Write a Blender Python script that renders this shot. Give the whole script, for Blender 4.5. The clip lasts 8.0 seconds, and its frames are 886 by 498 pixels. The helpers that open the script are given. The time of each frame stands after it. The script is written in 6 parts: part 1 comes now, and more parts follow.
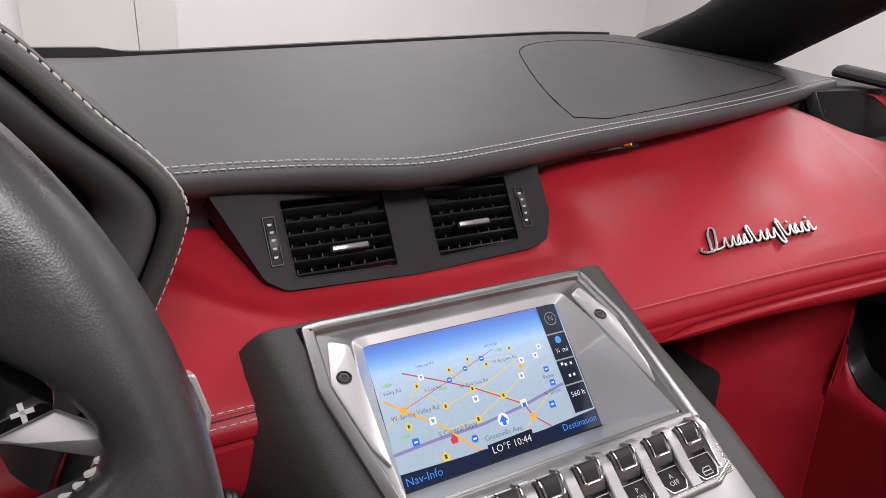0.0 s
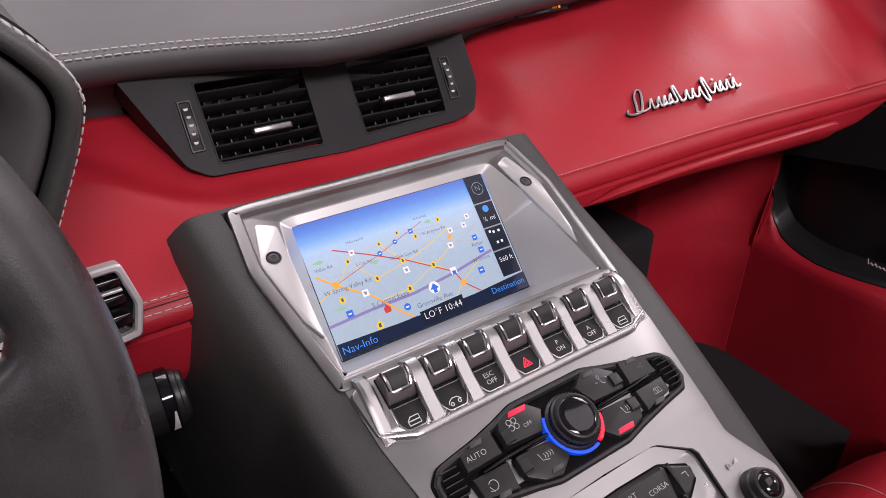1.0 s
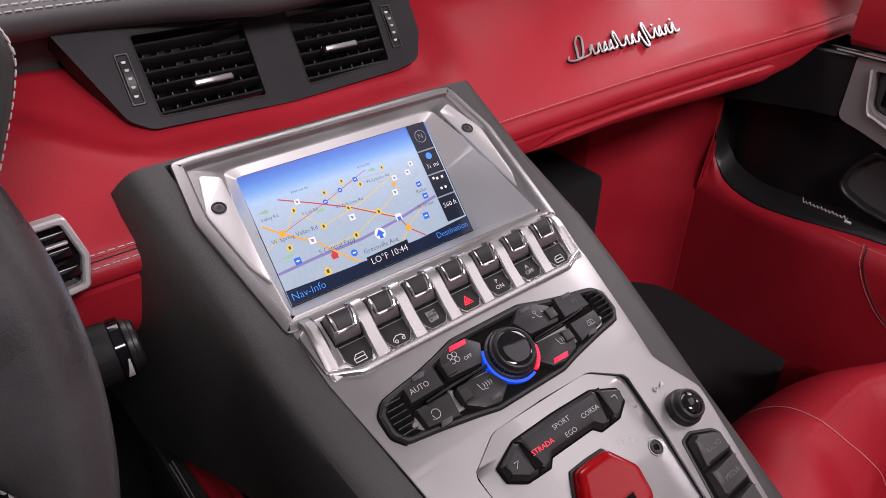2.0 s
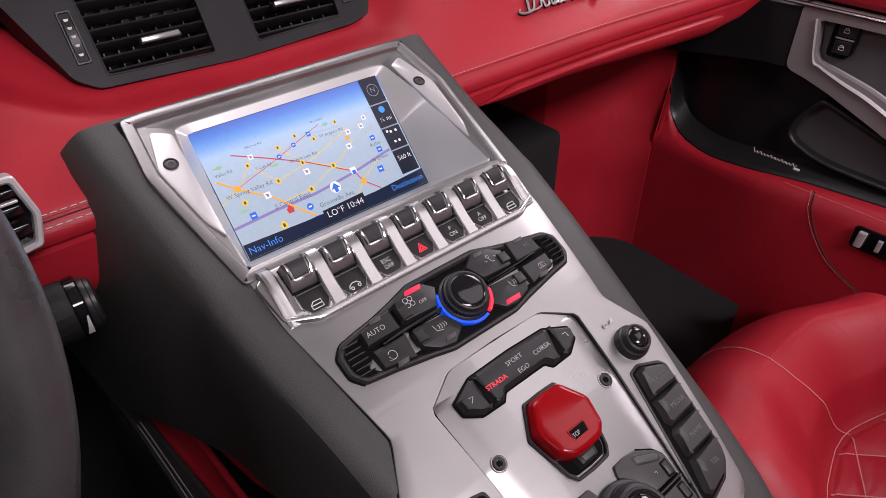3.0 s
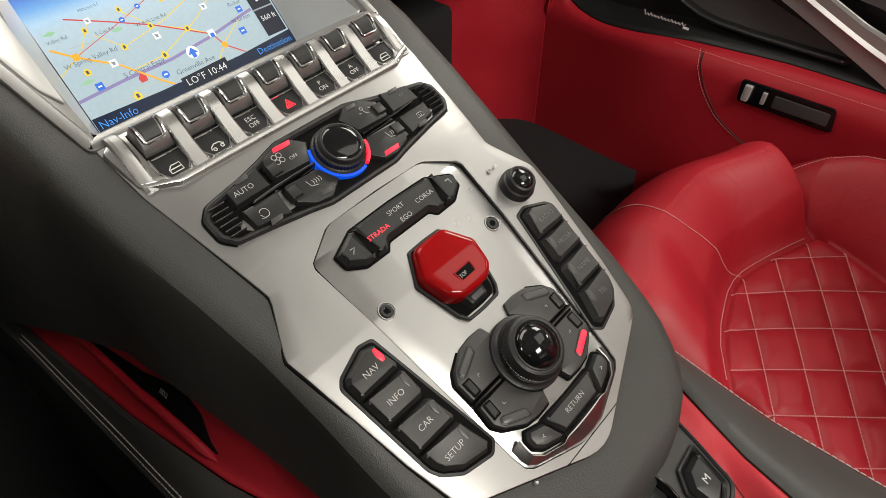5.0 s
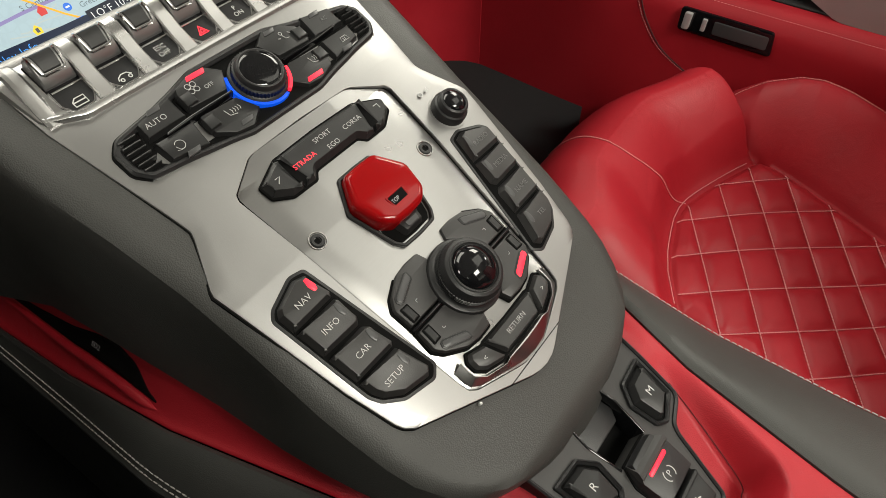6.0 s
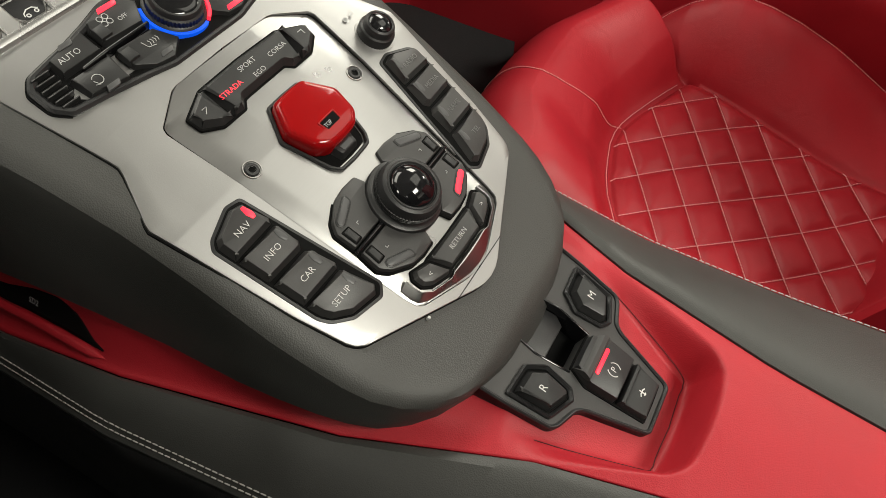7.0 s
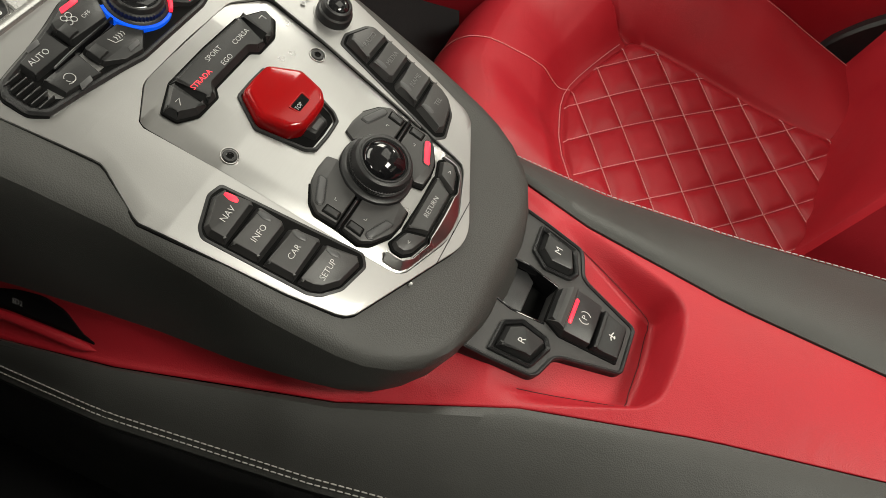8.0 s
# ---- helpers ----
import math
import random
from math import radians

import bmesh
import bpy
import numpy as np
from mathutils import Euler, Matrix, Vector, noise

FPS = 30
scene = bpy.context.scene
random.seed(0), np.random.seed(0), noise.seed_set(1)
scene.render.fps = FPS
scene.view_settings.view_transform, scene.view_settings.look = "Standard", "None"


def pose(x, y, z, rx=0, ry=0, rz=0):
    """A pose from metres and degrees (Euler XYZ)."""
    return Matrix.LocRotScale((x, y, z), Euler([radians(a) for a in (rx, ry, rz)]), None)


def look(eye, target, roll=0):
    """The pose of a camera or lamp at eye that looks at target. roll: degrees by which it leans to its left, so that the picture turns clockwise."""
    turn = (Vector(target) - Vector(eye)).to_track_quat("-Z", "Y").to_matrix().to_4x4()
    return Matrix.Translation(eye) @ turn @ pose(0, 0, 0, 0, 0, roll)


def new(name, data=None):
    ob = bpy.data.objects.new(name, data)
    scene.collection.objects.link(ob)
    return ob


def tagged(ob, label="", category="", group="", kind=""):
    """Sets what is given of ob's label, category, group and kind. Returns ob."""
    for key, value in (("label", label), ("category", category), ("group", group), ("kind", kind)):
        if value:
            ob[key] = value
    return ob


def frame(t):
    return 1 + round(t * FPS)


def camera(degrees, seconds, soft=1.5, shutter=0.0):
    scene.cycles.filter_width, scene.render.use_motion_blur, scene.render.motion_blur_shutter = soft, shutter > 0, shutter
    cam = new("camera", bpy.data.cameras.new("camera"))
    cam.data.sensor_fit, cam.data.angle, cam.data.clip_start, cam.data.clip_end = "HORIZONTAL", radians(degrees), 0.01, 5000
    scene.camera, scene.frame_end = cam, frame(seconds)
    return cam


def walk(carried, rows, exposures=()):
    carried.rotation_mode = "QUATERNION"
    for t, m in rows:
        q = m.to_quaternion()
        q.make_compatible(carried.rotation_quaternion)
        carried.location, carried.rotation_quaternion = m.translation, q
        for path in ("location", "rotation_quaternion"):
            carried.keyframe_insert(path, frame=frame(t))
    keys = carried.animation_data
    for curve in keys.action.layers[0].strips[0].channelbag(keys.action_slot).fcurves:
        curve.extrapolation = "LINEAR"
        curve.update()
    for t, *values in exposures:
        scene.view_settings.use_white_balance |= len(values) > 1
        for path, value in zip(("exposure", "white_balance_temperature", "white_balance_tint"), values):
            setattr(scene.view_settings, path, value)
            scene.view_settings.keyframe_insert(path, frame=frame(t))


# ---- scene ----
from mathutils.geometry import tessellate_polygon

cam = camera(66.07, 8.0, soft=0.85)
walk(cam, [
    (0.0, look((-0.2236, -0.0916, 0.3004), (0.2532, 0.7235, -0.0287), 1.58)),
    (0.2, look((-0.2269, -0.092, 0.3017), (0.29, 0.6808, -0.0665), 2.03)),
    (0.5, look((-0.228, -0.0945, 0.3046), (0.3173, 0.6256, -0.1244), 2.30)),
    (0.7, look((-0.2278, -0.1013, 0.3083), (0.3207, 0.5957, -0.1534), 2.00)),
    (1.0, look((-0.2114, -0.1076, 0.3019), (0.2832, 0.6086, -0.1905), -0.05)),
    (1.2, look((-0.2114, -0.109, 0.3027), (0.2898, 0.5897, -0.2078), 0.22)),
    (1.5, look((-0.2114, -0.1126, 0.3044), (0.2983, 0.5638, -0.2272), 0.36)),
    (1.7, look((-0.2106, -0.1193, 0.3055), (0.3023, 0.5487, -0.2337), 0.27)),
    (2.8, look((-0.2119, -0.1429, 0.3052), (0.3166, 0.4738, -0.2782), 0.06)),
    (3.0, look((-0.2125, -0.146, 0.3012), (0.3209, 0.4602, -0.2888), -0.01)),
    (3.5, look((-0.2097, -0.1526, 0.2929), (0.332, 0.4199, -0.3225), 0.00)),
    (4.0, look((-0.2082, -0.1587, 0.2817), (0.3417, 0.3786, -0.3577), -0.01)),
    (4.5, look((-0.2053, -0.1663, 0.2748), (0.3475, 0.3365, -0.3898), -0.12)),
    (4.7, look((-0.204, -0.1678, 0.2699), (0.3493, 0.3211, -0.4044), -0.07)),
    (5.8, look((-0.1974, -0.1817, 0.2483), (0.3563, 0.2304, -0.4752), -0.08)),
    (6.0, look((-0.197, -0.1846, 0.2442), (0.3568, 0.2108, -0.4885), 0.03)),
    (6.5, look((-0.2004, -0.1932, 0.2417), (0.3513, 0.1602, -0.5138), 0.03)),
    (7.0, look((-0.2083, -0.1981, 0.2341), (0.3436, 0.1098, -0.541), 0.32)),
    (7.2, look((-0.2117, -0.2005, 0.2343), (0.339, 0.0912, -0.5478), 0.34)),
    (7.5, look((-0.216, -0.2016, 0.237), (0.3347, 0.0637, -0.5544), 0.54)),
    (8.0, look((-0.2262, -0.1945, 0.2488), (0.3256, 0.0399, -0.5516), 0.55)),
], exposures=[
    (0.0, -0.06, 6350, 18), (1.0, -0.08, 6430, 26), (3.5, -0.03, 6400, 27), (4.2, 0.02, 6450, 21), (4.7, 0.06, 6850, 10), (6.0, 0.20, 7000, 3), (8.0, 0.36, 7000, 2),
])

# ---- light: a bright showroom hall with unseen ceiling panel lamps ----
world = bpy.data.worlds.new("hall_air")
scene.world = world
world.use_nodes = True
world.node_tree.nodes["Background"].inputs[0].default_value = (0.9, 0.93, 1.0, 1)
world.node_tree.nodes["Background"].inputs[1].default_value = 0.012
CEILING_Z, GROUND_Z = 2.6, -0.68
# Each lamp is placed and powered to light or fill certain cabin parts.
for lx, ly, power, wide, long in ((-0.2, -2.65, 165, 1.8, 1.0), (3.6, 0.6, 90, 1.8, 1.2), (-3.0, -2.4, 8, 1.2, 0.6), (0.4, 1.9, 54, 2.4, 1.2), (2.1, -1.2, 17, 2.2, 1.4), (-1.0, 4.6, 64, 2.4, 1.2),
                                  (2.2, 5.2, 56, 2.4, 1.2), (5.6, 3.0, 42, 2.4, 1.2), (5.6, -2.2, 50, 1.2, 0.6), (-3.4, 0.9, 36, 1.2, 0.6)):
    lamp = bpy.data.lights.new("ceiling_panel_lamp", "AREA")
    lamp.shape, lamp.size, lamp.size_y, lamp.energy = "RECTANGLE", wide, long, power
    lamp.color = (1.0, 0.97, 0.94)
    ob = new("ceiling_panel_lamp", lamp)
    ob.matrix_world = pose(lx, ly, CEILING_Z - 0.06)

# ---- materials ----


def material(name, base, rough=0.5, metal=0.0, spread=0.06, grain=0.0, grain_scale=600.0, patch=14.0, coat=0.0, sheen=0.0,
             wrinkle=0.0, stretch=None, glow=None, glow_strength=0.0, rough_spread=0.08, spec=0.5, cells=False):
    """Principled surface with colour and gloss varying at two scales and a fine relief."""
    m = bpy.data.materials.new(name)
    m.use_nodes = True
    nt = m.node_tree
    b = nt.nodes["Principled BSDF"]
    b.inputs["Metallic"].default_value = metal
    b.inputs["Specular IOR Level"].default_value = spec
    b.inputs["Coat Weight"].default_value = coat
    b.inputs["Coat Roughness"].default_value = 0.04
    b.inputs["Sheen Weight"].default_value = sheen
    co = nt.nodes.new("ShaderNodeTexCoord")
    src = co.outputs["Object"]
    if stretch:
        mp = nt.nodes.new("ShaderNodeMapping")
        mp.inputs["Scale"].default_value = stretch
        nt.links.new(src, mp.inputs["Vector"])
        fine_src = mp.outputs["Vector"]
    else:
        fine_src = src
    big = nt.nodes.new("ShaderNodeTexNoise")
    big.inputs["Scale"].default_value, big.inputs["Detail"].default_value = patch, 4
    nt.links.new(src, big.inputs["Vector"])
    if cells:
        fine = nt.nodes.new("ShaderNodeTexVoronoi")
        fine.inputs["Scale"].default_value = grain_scale
        fine_out = fine.outputs["Distance"]
    else:
        fine = nt.nodes.new("ShaderNodeTexNoise")
        fine.inputs["Scale"].default_value, fine.inputs["Detail"].default_value = grain_scale, 3
        fine_out = fine.outputs["Fac"]
    nt.links.new(fine_src, fine.inputs["Vector"])
    mixed = nt.nodes.new("ShaderNodeMath")
    mixed.operation = "MULTIPLY_ADD"
    nt.links.new(fine_out, mixed.inputs[0])
    mixed.inputs[1].default_value = 0.35
    nt.links.new(big.outputs["Fac"], mixed.inputs[2])
    ramp = nt.nodes.new("ShaderNodeMapRange")
    ramp.inputs["From Min"].default_value, ramp.inputs["From Max"].default_value = 0.35, 0.95
    ramp.inputs["To Min"].default_value, ramp.inputs["To Max"].default_value = 1 - spread, 1 + spread
    nt.links.new(mixed.outputs[0], ramp.inputs["Value"])
    tint = nt.nodes.new("ShaderNodeVectorMath")
    tint.operation = "SCALE"
    tint.inputs[0].default_value = base
    nt.links.new(ramp.outputs[0], tint.inputs["Scale"])
    nt.links.new(tint.outputs[0], b.inputs["Base Color"])
    rr = nt.nodes.new("ShaderNodeMapRange")
    rr.inputs["From Min"].default_value, rr.inputs["From Max"].default_value = 0.3, 0.7
    rr.inputs["To Min"].default_value, rr.inputs["To Max"].default_value = max(0.02, rough - rough_spread), min(1, rough + rough_spread)
    nt.links.new(big.outputs["Fac"], rr.inputs["Value"])
    nt.links.new(rr.outputs[0], b.inputs["Roughness"])
    if grain:
        bump = nt.nodes.new("ShaderNodeBump")
        bump.inputs["Strength"].default_value, bump.inputs["Distance"].default_value = grain, 0.0006
        nt.links.new(fine_out, bump.inputs["Height"])
        nt.links.new(bump.outputs[0], b.inputs["Normal"])
        if wrinkle:
            fold = nt.nodes.new("ShaderNodeTexNoise")
            fold.inputs["Scale"].default_value, fold.inputs["Detail"].default_value, fold.inputs["Distortion"].default_value = 38, 5, 1.2
            nt.links.new(src, fold.inputs["Vector"])
            soft_bump = nt.nodes.new("ShaderNodeBump")
            soft_bump.inputs["Strength"].default_value, soft_bump.inputs["Distance"].default_value = wrinkle, 0.004
            nt.links.new(fold.outputs["Fac"], soft_bump.inputs["Height"])
            nt.links.new(soft_bump.outputs[0], bump.inputs["Normal"])
    if glow:
        b.inputs["Emission Color"].default_value = (*glow, 1)
        b.inputs["Emission Strength"].default_value = glow_strength
    return m


BLACK_LEATHER = material("black_leather", (0.044, 0.044, 0.0415), 0.47, wrinkle=0.05, grain=0.19, grain_scale=1350, cells=True, spread=0.14, spec=0.45)
DASH_LEATHER = material("dash_leather", (0.070, 0.069, 0.070), 0.50, grain=0.12, grain_scale=1700, cells=True, spread=0.06, spec=0.45, rough_spread=0.02, patch=30)
RED_LEATHER = material("red_leather", (0.39, 0.013, 0.0235), 0.47, wrinkle=0.14, grain=0.18, grain_scale=1300, cells=True, spread=0.11, spec=0.42)
WHEEL_LEATHER = material("wheel_leather", (0.045, 0.044, 0.045), 0.35, wrinkle=0.05, grain=0.06, grain_scale=1500, cells=True, spread=0.25, patch=40, rough_spread=0.12)
SATIN_SILVER = material("satin_silver", (0.37, 0.366, 0.362), 0.40, metal=0.95, grain=0.05, grain_scale=1500, spread=0.03, rough_spread=0.04)
BRUSHED = material("brushed_aluminium", (0.38, 0.376, 0.372), 0.30, metal=1.0, grain=0.035, grain_scale=300, stretch=(0.06, 6, 6), spread=0.05, rough_spread=0.04)
SURROUND_SILVER = material("surround_silver", (0.31, 0.307, 0.303), 0.34, metal=0.95, grain=0.05, grain_scale=1500, spread=0.04)
TOGGLE_SILVER = material("toggle_silver", (0.50, 0.495, 0.49), 0.30, metal=0.92, grain=0.03, grain_scale=1500, spread=0.03)
SPOKE_GREY = material("spoke_grey", (0.16, 0.158, 0.156), 0.42, metal=0.5, spread=0.04)
SILVER_PAINT = material("silver_paint", (0.58, 0.577, 0.573), 0.38, metal=0.65, spread=0.03, rough_spread=0.04)
CHROME = material("chrome", (0.78, 0.78, 0.78), 0.12, metal=1.0, spread=0.02, rough_spread=0.03)
PLASTIC = material("black_plastic", (0.016, 0.016, 0.017), 0.42, grain=0.18, grain_scale=1800, spread=0.12)
KEY_PLASTIC = material("key_plastic", (0.021, 0.021, 0.0215), 0.38, grain=0.1, grain_scale=1500, spread=0.1, spec=0.4)
SOFT_KEY = material("soft_key_plastic", (0.036, 0.035, 0.035), 0.42, grain=0.1, grain_scale=1500, spread=0.1)
GLOSS_BLACK = material("gloss_black", (0.006, 0.006, 0.007), 0.07, spread=0.05, rough_spread=0.02)
DARK = material("dark_cavity", (0.004, 0.004, 0.004), 0.8, spec=0.1)
RED_GLOSS = material("red_lacquer", (0.30, 0.003, 0.005), 0.10, spec=0.32, coat=0.0, spread=0.03, rough_spread=0.03)
RED_LED = material("red_led", (0.6, 0.01, 0.03), 0.35, glow=(1.0, 0.02, 0.05), glow_strength=1.3)
BADGE_CHROME = material("badge_chrome", (0.62, 0.61, 0.60), 0.34, metal=0.8, spread=0.04)
RED_LEGEND = material("red_legend", (0.5, 0.02, 0.03), 0.5, glow=(1.0, 0.03, 0.06), glow_strength=1.7)
BLUE_LED = material("blue_ring", (0.0, 0.06, 0.6), 0.3, glow=(0.0, 0.09, 0.85), glow_strength=0.6)
ORANGE_LED = material("orange_led", (0.6, 0.2, 0.02), 0.4, glow=(1.0, 0.3, 0.02), glow_strength=0.9)
LEGEND = material("legend_white", (0.5, 0.5, 0.5), 0.5)
SMOKED = material("smoked_metal", (0.24, 0.24, 0.24), 0.34, metal=0.7, spread=0.03)
DARK_STEEL = material("dark_steel", (0.45, 0.44, 0.43), 0.28, metal=0.8)
DOOR_SILVER = material("door_silver", (0.40, 0.385, 0.38), 0.45, metal=0.5, grain=0.05, grain_scale=1500, spread=0.04)
LEGEND_BRIGHT = material("legend_bright", (0.66, 0.66, 0.65), 0.5)
LED_OFF = material("led_off", (0.06, 0.06, 0.062), 0.35)
RAIL_THREAD = material("rail_thread", (0.4, 0.39, 0.37), 0.8, grain=0.3, grain_scale=3000)
THREAD = material("thread", (0.58, 0.57, 0.54), 0.8, grain=0.3, grain_scale=3000)
SEAM_RED = material("seam_red", (0.06, 0.004, 0.006), 0.7)
PINK_THREAD = material("pink_thread", (0.66, 0.27, 0.27), 0.8)
CARPET = material("black_carpet", (0.008, 0.008, 0.009), 0.95, grain=1.0, grain_scale=1200, spread=0.3)
CEILING_PAINT = material("grey_ceiling_paint", (0.30, 0.30, 0.30), 0.8, spread=0.04, patch=1.5)
VENT_PLASTIC = material("vent_plastic", (0.013, 0.013, 0.014), 0.6, grain=0.18, grain_scale=1800, spread=0.12, spec=0.3)
DOOR_BRIGHT = material("door_bright", (0.66, 0.65, 0.645), 0.40, metal=0.55, spread=0.03)
WHITE_WALL = material("white_wall_paint", (0.8, 0.79, 0.77), 0.7, spread=0.03, patch=1.5, grain=0.1, grain_scale=120)
DOOR_PAINT = material("grey_white_door_paint", (0.7, 0.7, 0.66), 0.5, spread=0.03, patch=2)
FLOOR_TILE = material("polished_floor", (0.45, 0.44, 0.42), 0.25, spread=0.06, patch=2)
GREY_TRIM = material("grey_door_leather", (0.09, 0.088, 0.09), 0.5, grain=0.3, grain_scale=900, cells=True)

# ---- mesh helpers ----
MM = 0.001


def thing(name, m, label, category, kind="", group=""):
    ob = new(name)
    ob.matrix_world = m
    ob.empty_display_size = 0.02
    return tagged(ob, label, category, group, kind)


def part(name, bm, mat, parent, label="", kind="", smooth=True, m=None, way=None, crease=32):
    me = bpy.data.meshes.new(name)
    if way:
        facing(bm, way)
    else:
        bmesh.ops.recalc_face_normals(bm, faces=bm.faces)
    bm.to_mesh(me)
    bm.free()
    me.materials.append(mat)
    if smooth:
        for p in me.polygons:
            p.use_smooth = True
        me.set_sharp_from_angle(angle=radians(crease))
    ob = new(name, me)
    ob.parent = parent
    if m is not None:
        ob.matrix_basis = m
    return tagged(ob, label, kind=kind)


def facing(bm, way):
    """Turns an open skin so that its faces look along way, on the whole."""
    bmesh.ops.recalc_face_normals(bm, faces=bm.faces)
    total = Vector((0, 0, 0))
    for f in bm.faces:
        total += f.normal * f.calc_area()
    if total.dot(Vector(way)) < 0:
        bmesh.ops.reverse_faces(bm, faces=bm.faces)
    return bm


def rounded(pts, r, n=4):
    """The polygon with its corners rounded by r."""
    out = []
    k = len(pts)
    for i in range(k):
        p, a, b = Vector(pts[i]), Vector(pts[i - 1]), Vector(pts[(i + 1) % k])
        da, db = (a - p), (b - p)
        cut = min(r, da.length * 0.45, db.length * 0.45)
        p0, p1 = p + da.normalized() * cut, p + db.normalized() * cut
        for j in range(n + 1):
            t = j / n
            out.append(tuple((1 - t) ** 2 * p0 + 2 * t * (1 - t) * p + t * t * p1))
    return out


def inset(pts, d):
    """The polygon shrunk by d on every side (counter-clockwise or clockwise)."""
    k = len(pts)
    area = sum(pts[i][0] * pts[(i + 1) % k][1] - pts[(i + 1) % k][0] * pts[i][1] for i in range(k))
    s = 1 if area > 0 else -1
    out = []
    for i in range(k):
        p, a, b = Vector(pts[i]), Vector(pts[i - 1]), Vector(pts[(i + 1) % k])
        e0, e1 = (p - a), (b - p)
        if e0.length < 1e-9 or e1.length < 1e-9:
            out.append(tuple(p))
            continue
        e0.normalize(), e1.normalize()
        n0, n1 = Vector((-e0.y, e0.x)) * s, Vector((-e1.y, e1.x)) * s
        mid = n0 + n1
        if mid.length < 1e-6:
            mid = n0.copy()
        mid.normalize()
        out.append(tuple(p + mid * d / max(0.4, mid.dot(n0))))
    return out


def rings(bm, loops, cap_low=True, cap_high=True):
    """Skins a stack of equally long closed loops of 3D points."""
    made = [[bm.verts.new(p) for p in loop] for loop in loops]
    for a, b in zip(made, made[1:]):
        k = len(a)
        for i in range(k):
            bm.faces.new((a[i], a[(i + 1) % k], b[(i + 1) % k], b[i]))
    for loop, wanted in ((made[0], cap_low), (made[-1], cap_high)):
        if wanted:
            for tri in tessellate_polygon([[v.co for v in loop]]):
                try:
                    bm.faces.new([loop[i] for i in tri])
                except ValueError:
                    pass
    return made


def slab(pts, z0, z1, edge=0.6, corner=1.5, slope=0.0, bm=None, lift=None):
    """A plate in mm: outline pts, from z0 to z1, rounded corners and a rounded upper edge; slope draws the sides in."""
    bm = bm or bmesh.new()
    p = rounded(pts, corner) if corner else pts
    levels = [(0, z0), (slope, z1 - edge), (slope + edge * 0.3, z1 - edge * 0.3), (slope + edge, z1)]
    loops = []
    for d, z in levels:
        q = inset(p, d) if d else p
        loops.append([Vector((x, y, z + (lift(x, y) if lift else 0))) * MM for x, y in q])
    rings(bm, loops)
    return bm


def frame_ring(outer, inner, z0, z1, edge=0.5, corner=1.5, inner_corner=1.5, drop=0.0, bm=None):
    """A flat frame between two outlines with as many points each."""
    bm = bm or bmesh.new()
    o, i = rounded(outer, corner), rounded(inner, inner_corner)
    loops = [[Vector((x, y, z0)) * MM for x, y in o], [Vector((x, y, z1 - edge)) * MM for x, y in o],
             [Vector((x, y, z1)) * MM for x, y in inset(o, edge)], [Vector((x, y, z1 - drop)) * MM for x, y in inset(i, -edge)],
             [Vector((x, y, z1 - drop - edge)) * MM for x, y in i], [Vector((x, y, z0)) * MM for x, y in i]]
    rings(bm, loops + [loops[0]], False, False)
    bmesh.ops.remove_doubles(bm, verts=bm.verts, dist=1e-7)
    return bm


def lathe(profile, n=48, centre=(0, 0), bm=None, ridge=0.0, ridge_span=(0, 0)):
    """A turned shape in mm from (radius, height) pairs; ridge: knurling depth between two profile indices."""
    bm = bm or bmesh.new()
    loops = []
    for k, (r, z) in enumerate(profile):
        deep = ridge if ridge_span[0] <= k <= ridge_span[1] else 0
        loops.append([Vector((centre[0] + (r - deep * (i % 2)) * math.cos(2 * math.pi * i / n),
                              centre[1] + (r - deep * (i % 2)) * math.sin(2 * math.pi * i / n), z)) * MM for i in range(n)])
    rings(bm, loops)
    return bm


def loft(sections, bm=None, closed=False, cap=True):
    """A skin through open or closed rows of points in metres."""
    bm = bm or bmesh.new()
    made = [[bm.verts.new(p) for p in row] for row in sections]
    k = len(made[0])
    for a, b in zip(made, made[1:]):
        for i in range(k if closed else k - 1):
            bm.faces.new((a[i], a[(i + 1) % k], b[(i + 1) % k], b[i]))
    if closed and cap:
        bm.faces.new(made[0]), bm.faces.new(made[-1][::-1])
    return bm


def smooth_path(pts, per=8):
    """Catmull-Rom points through pts."""
    q = [Vector(p) for p in pts]
    q = [2 * q[0] - q[1]] + q + [2 * q[-1] - q[-2]]
    out = []
    for i in range(1, len(q) - 2):
        a, b, c, d = q[i - 1:i + 3]
        for j in range(per):
            t = j / per
            out.append(0.5 * ((2 * b) + (c - a) * t + (2 * a - 5 * b + 4 * c - d) * t * t + (3 * b - a - 3 * c + d) * t ** 3))
    return out + [q[-2]]


def tube(path, r, n=8, bm=None, flat=1.0, closed=False):
    """A round bar of radius r along points in metres."""
    bm = bm or bmesh.new()
    rows = []
    k = len(path)
    for i, p in enumerate(path):
        p = Vector(p)
        ahead = (Vector(path[(i + 1) % k if closed else min(i + 1, k - 1)]) - Vector(path[i - 1 if closed else max(i - 1, 0)])).normalized()
        side = ahead.cross(Vector((0, 0, 1)))
        side = side.normalized() if side.length > 1e-4 else Vector((1, 0, 0))
        up = side.cross(ahead)
        rad = r[i] if isinstance(r, (list, tuple)) else r
        rows.append([p + (side * math.cos(2 * math.pi * j / n) + up * math.sin(2 * math.pi * j / n) * flat) * rad for j in range(n)])
    if closed:
        rows.append(rows[0])
        loft(rows, bm, True, False)
        bmesh.ops.remove_doubles(bm, verts=bm.verts, dist=1e-7)
    else:
        loft(rows, bm, True)
    return bm


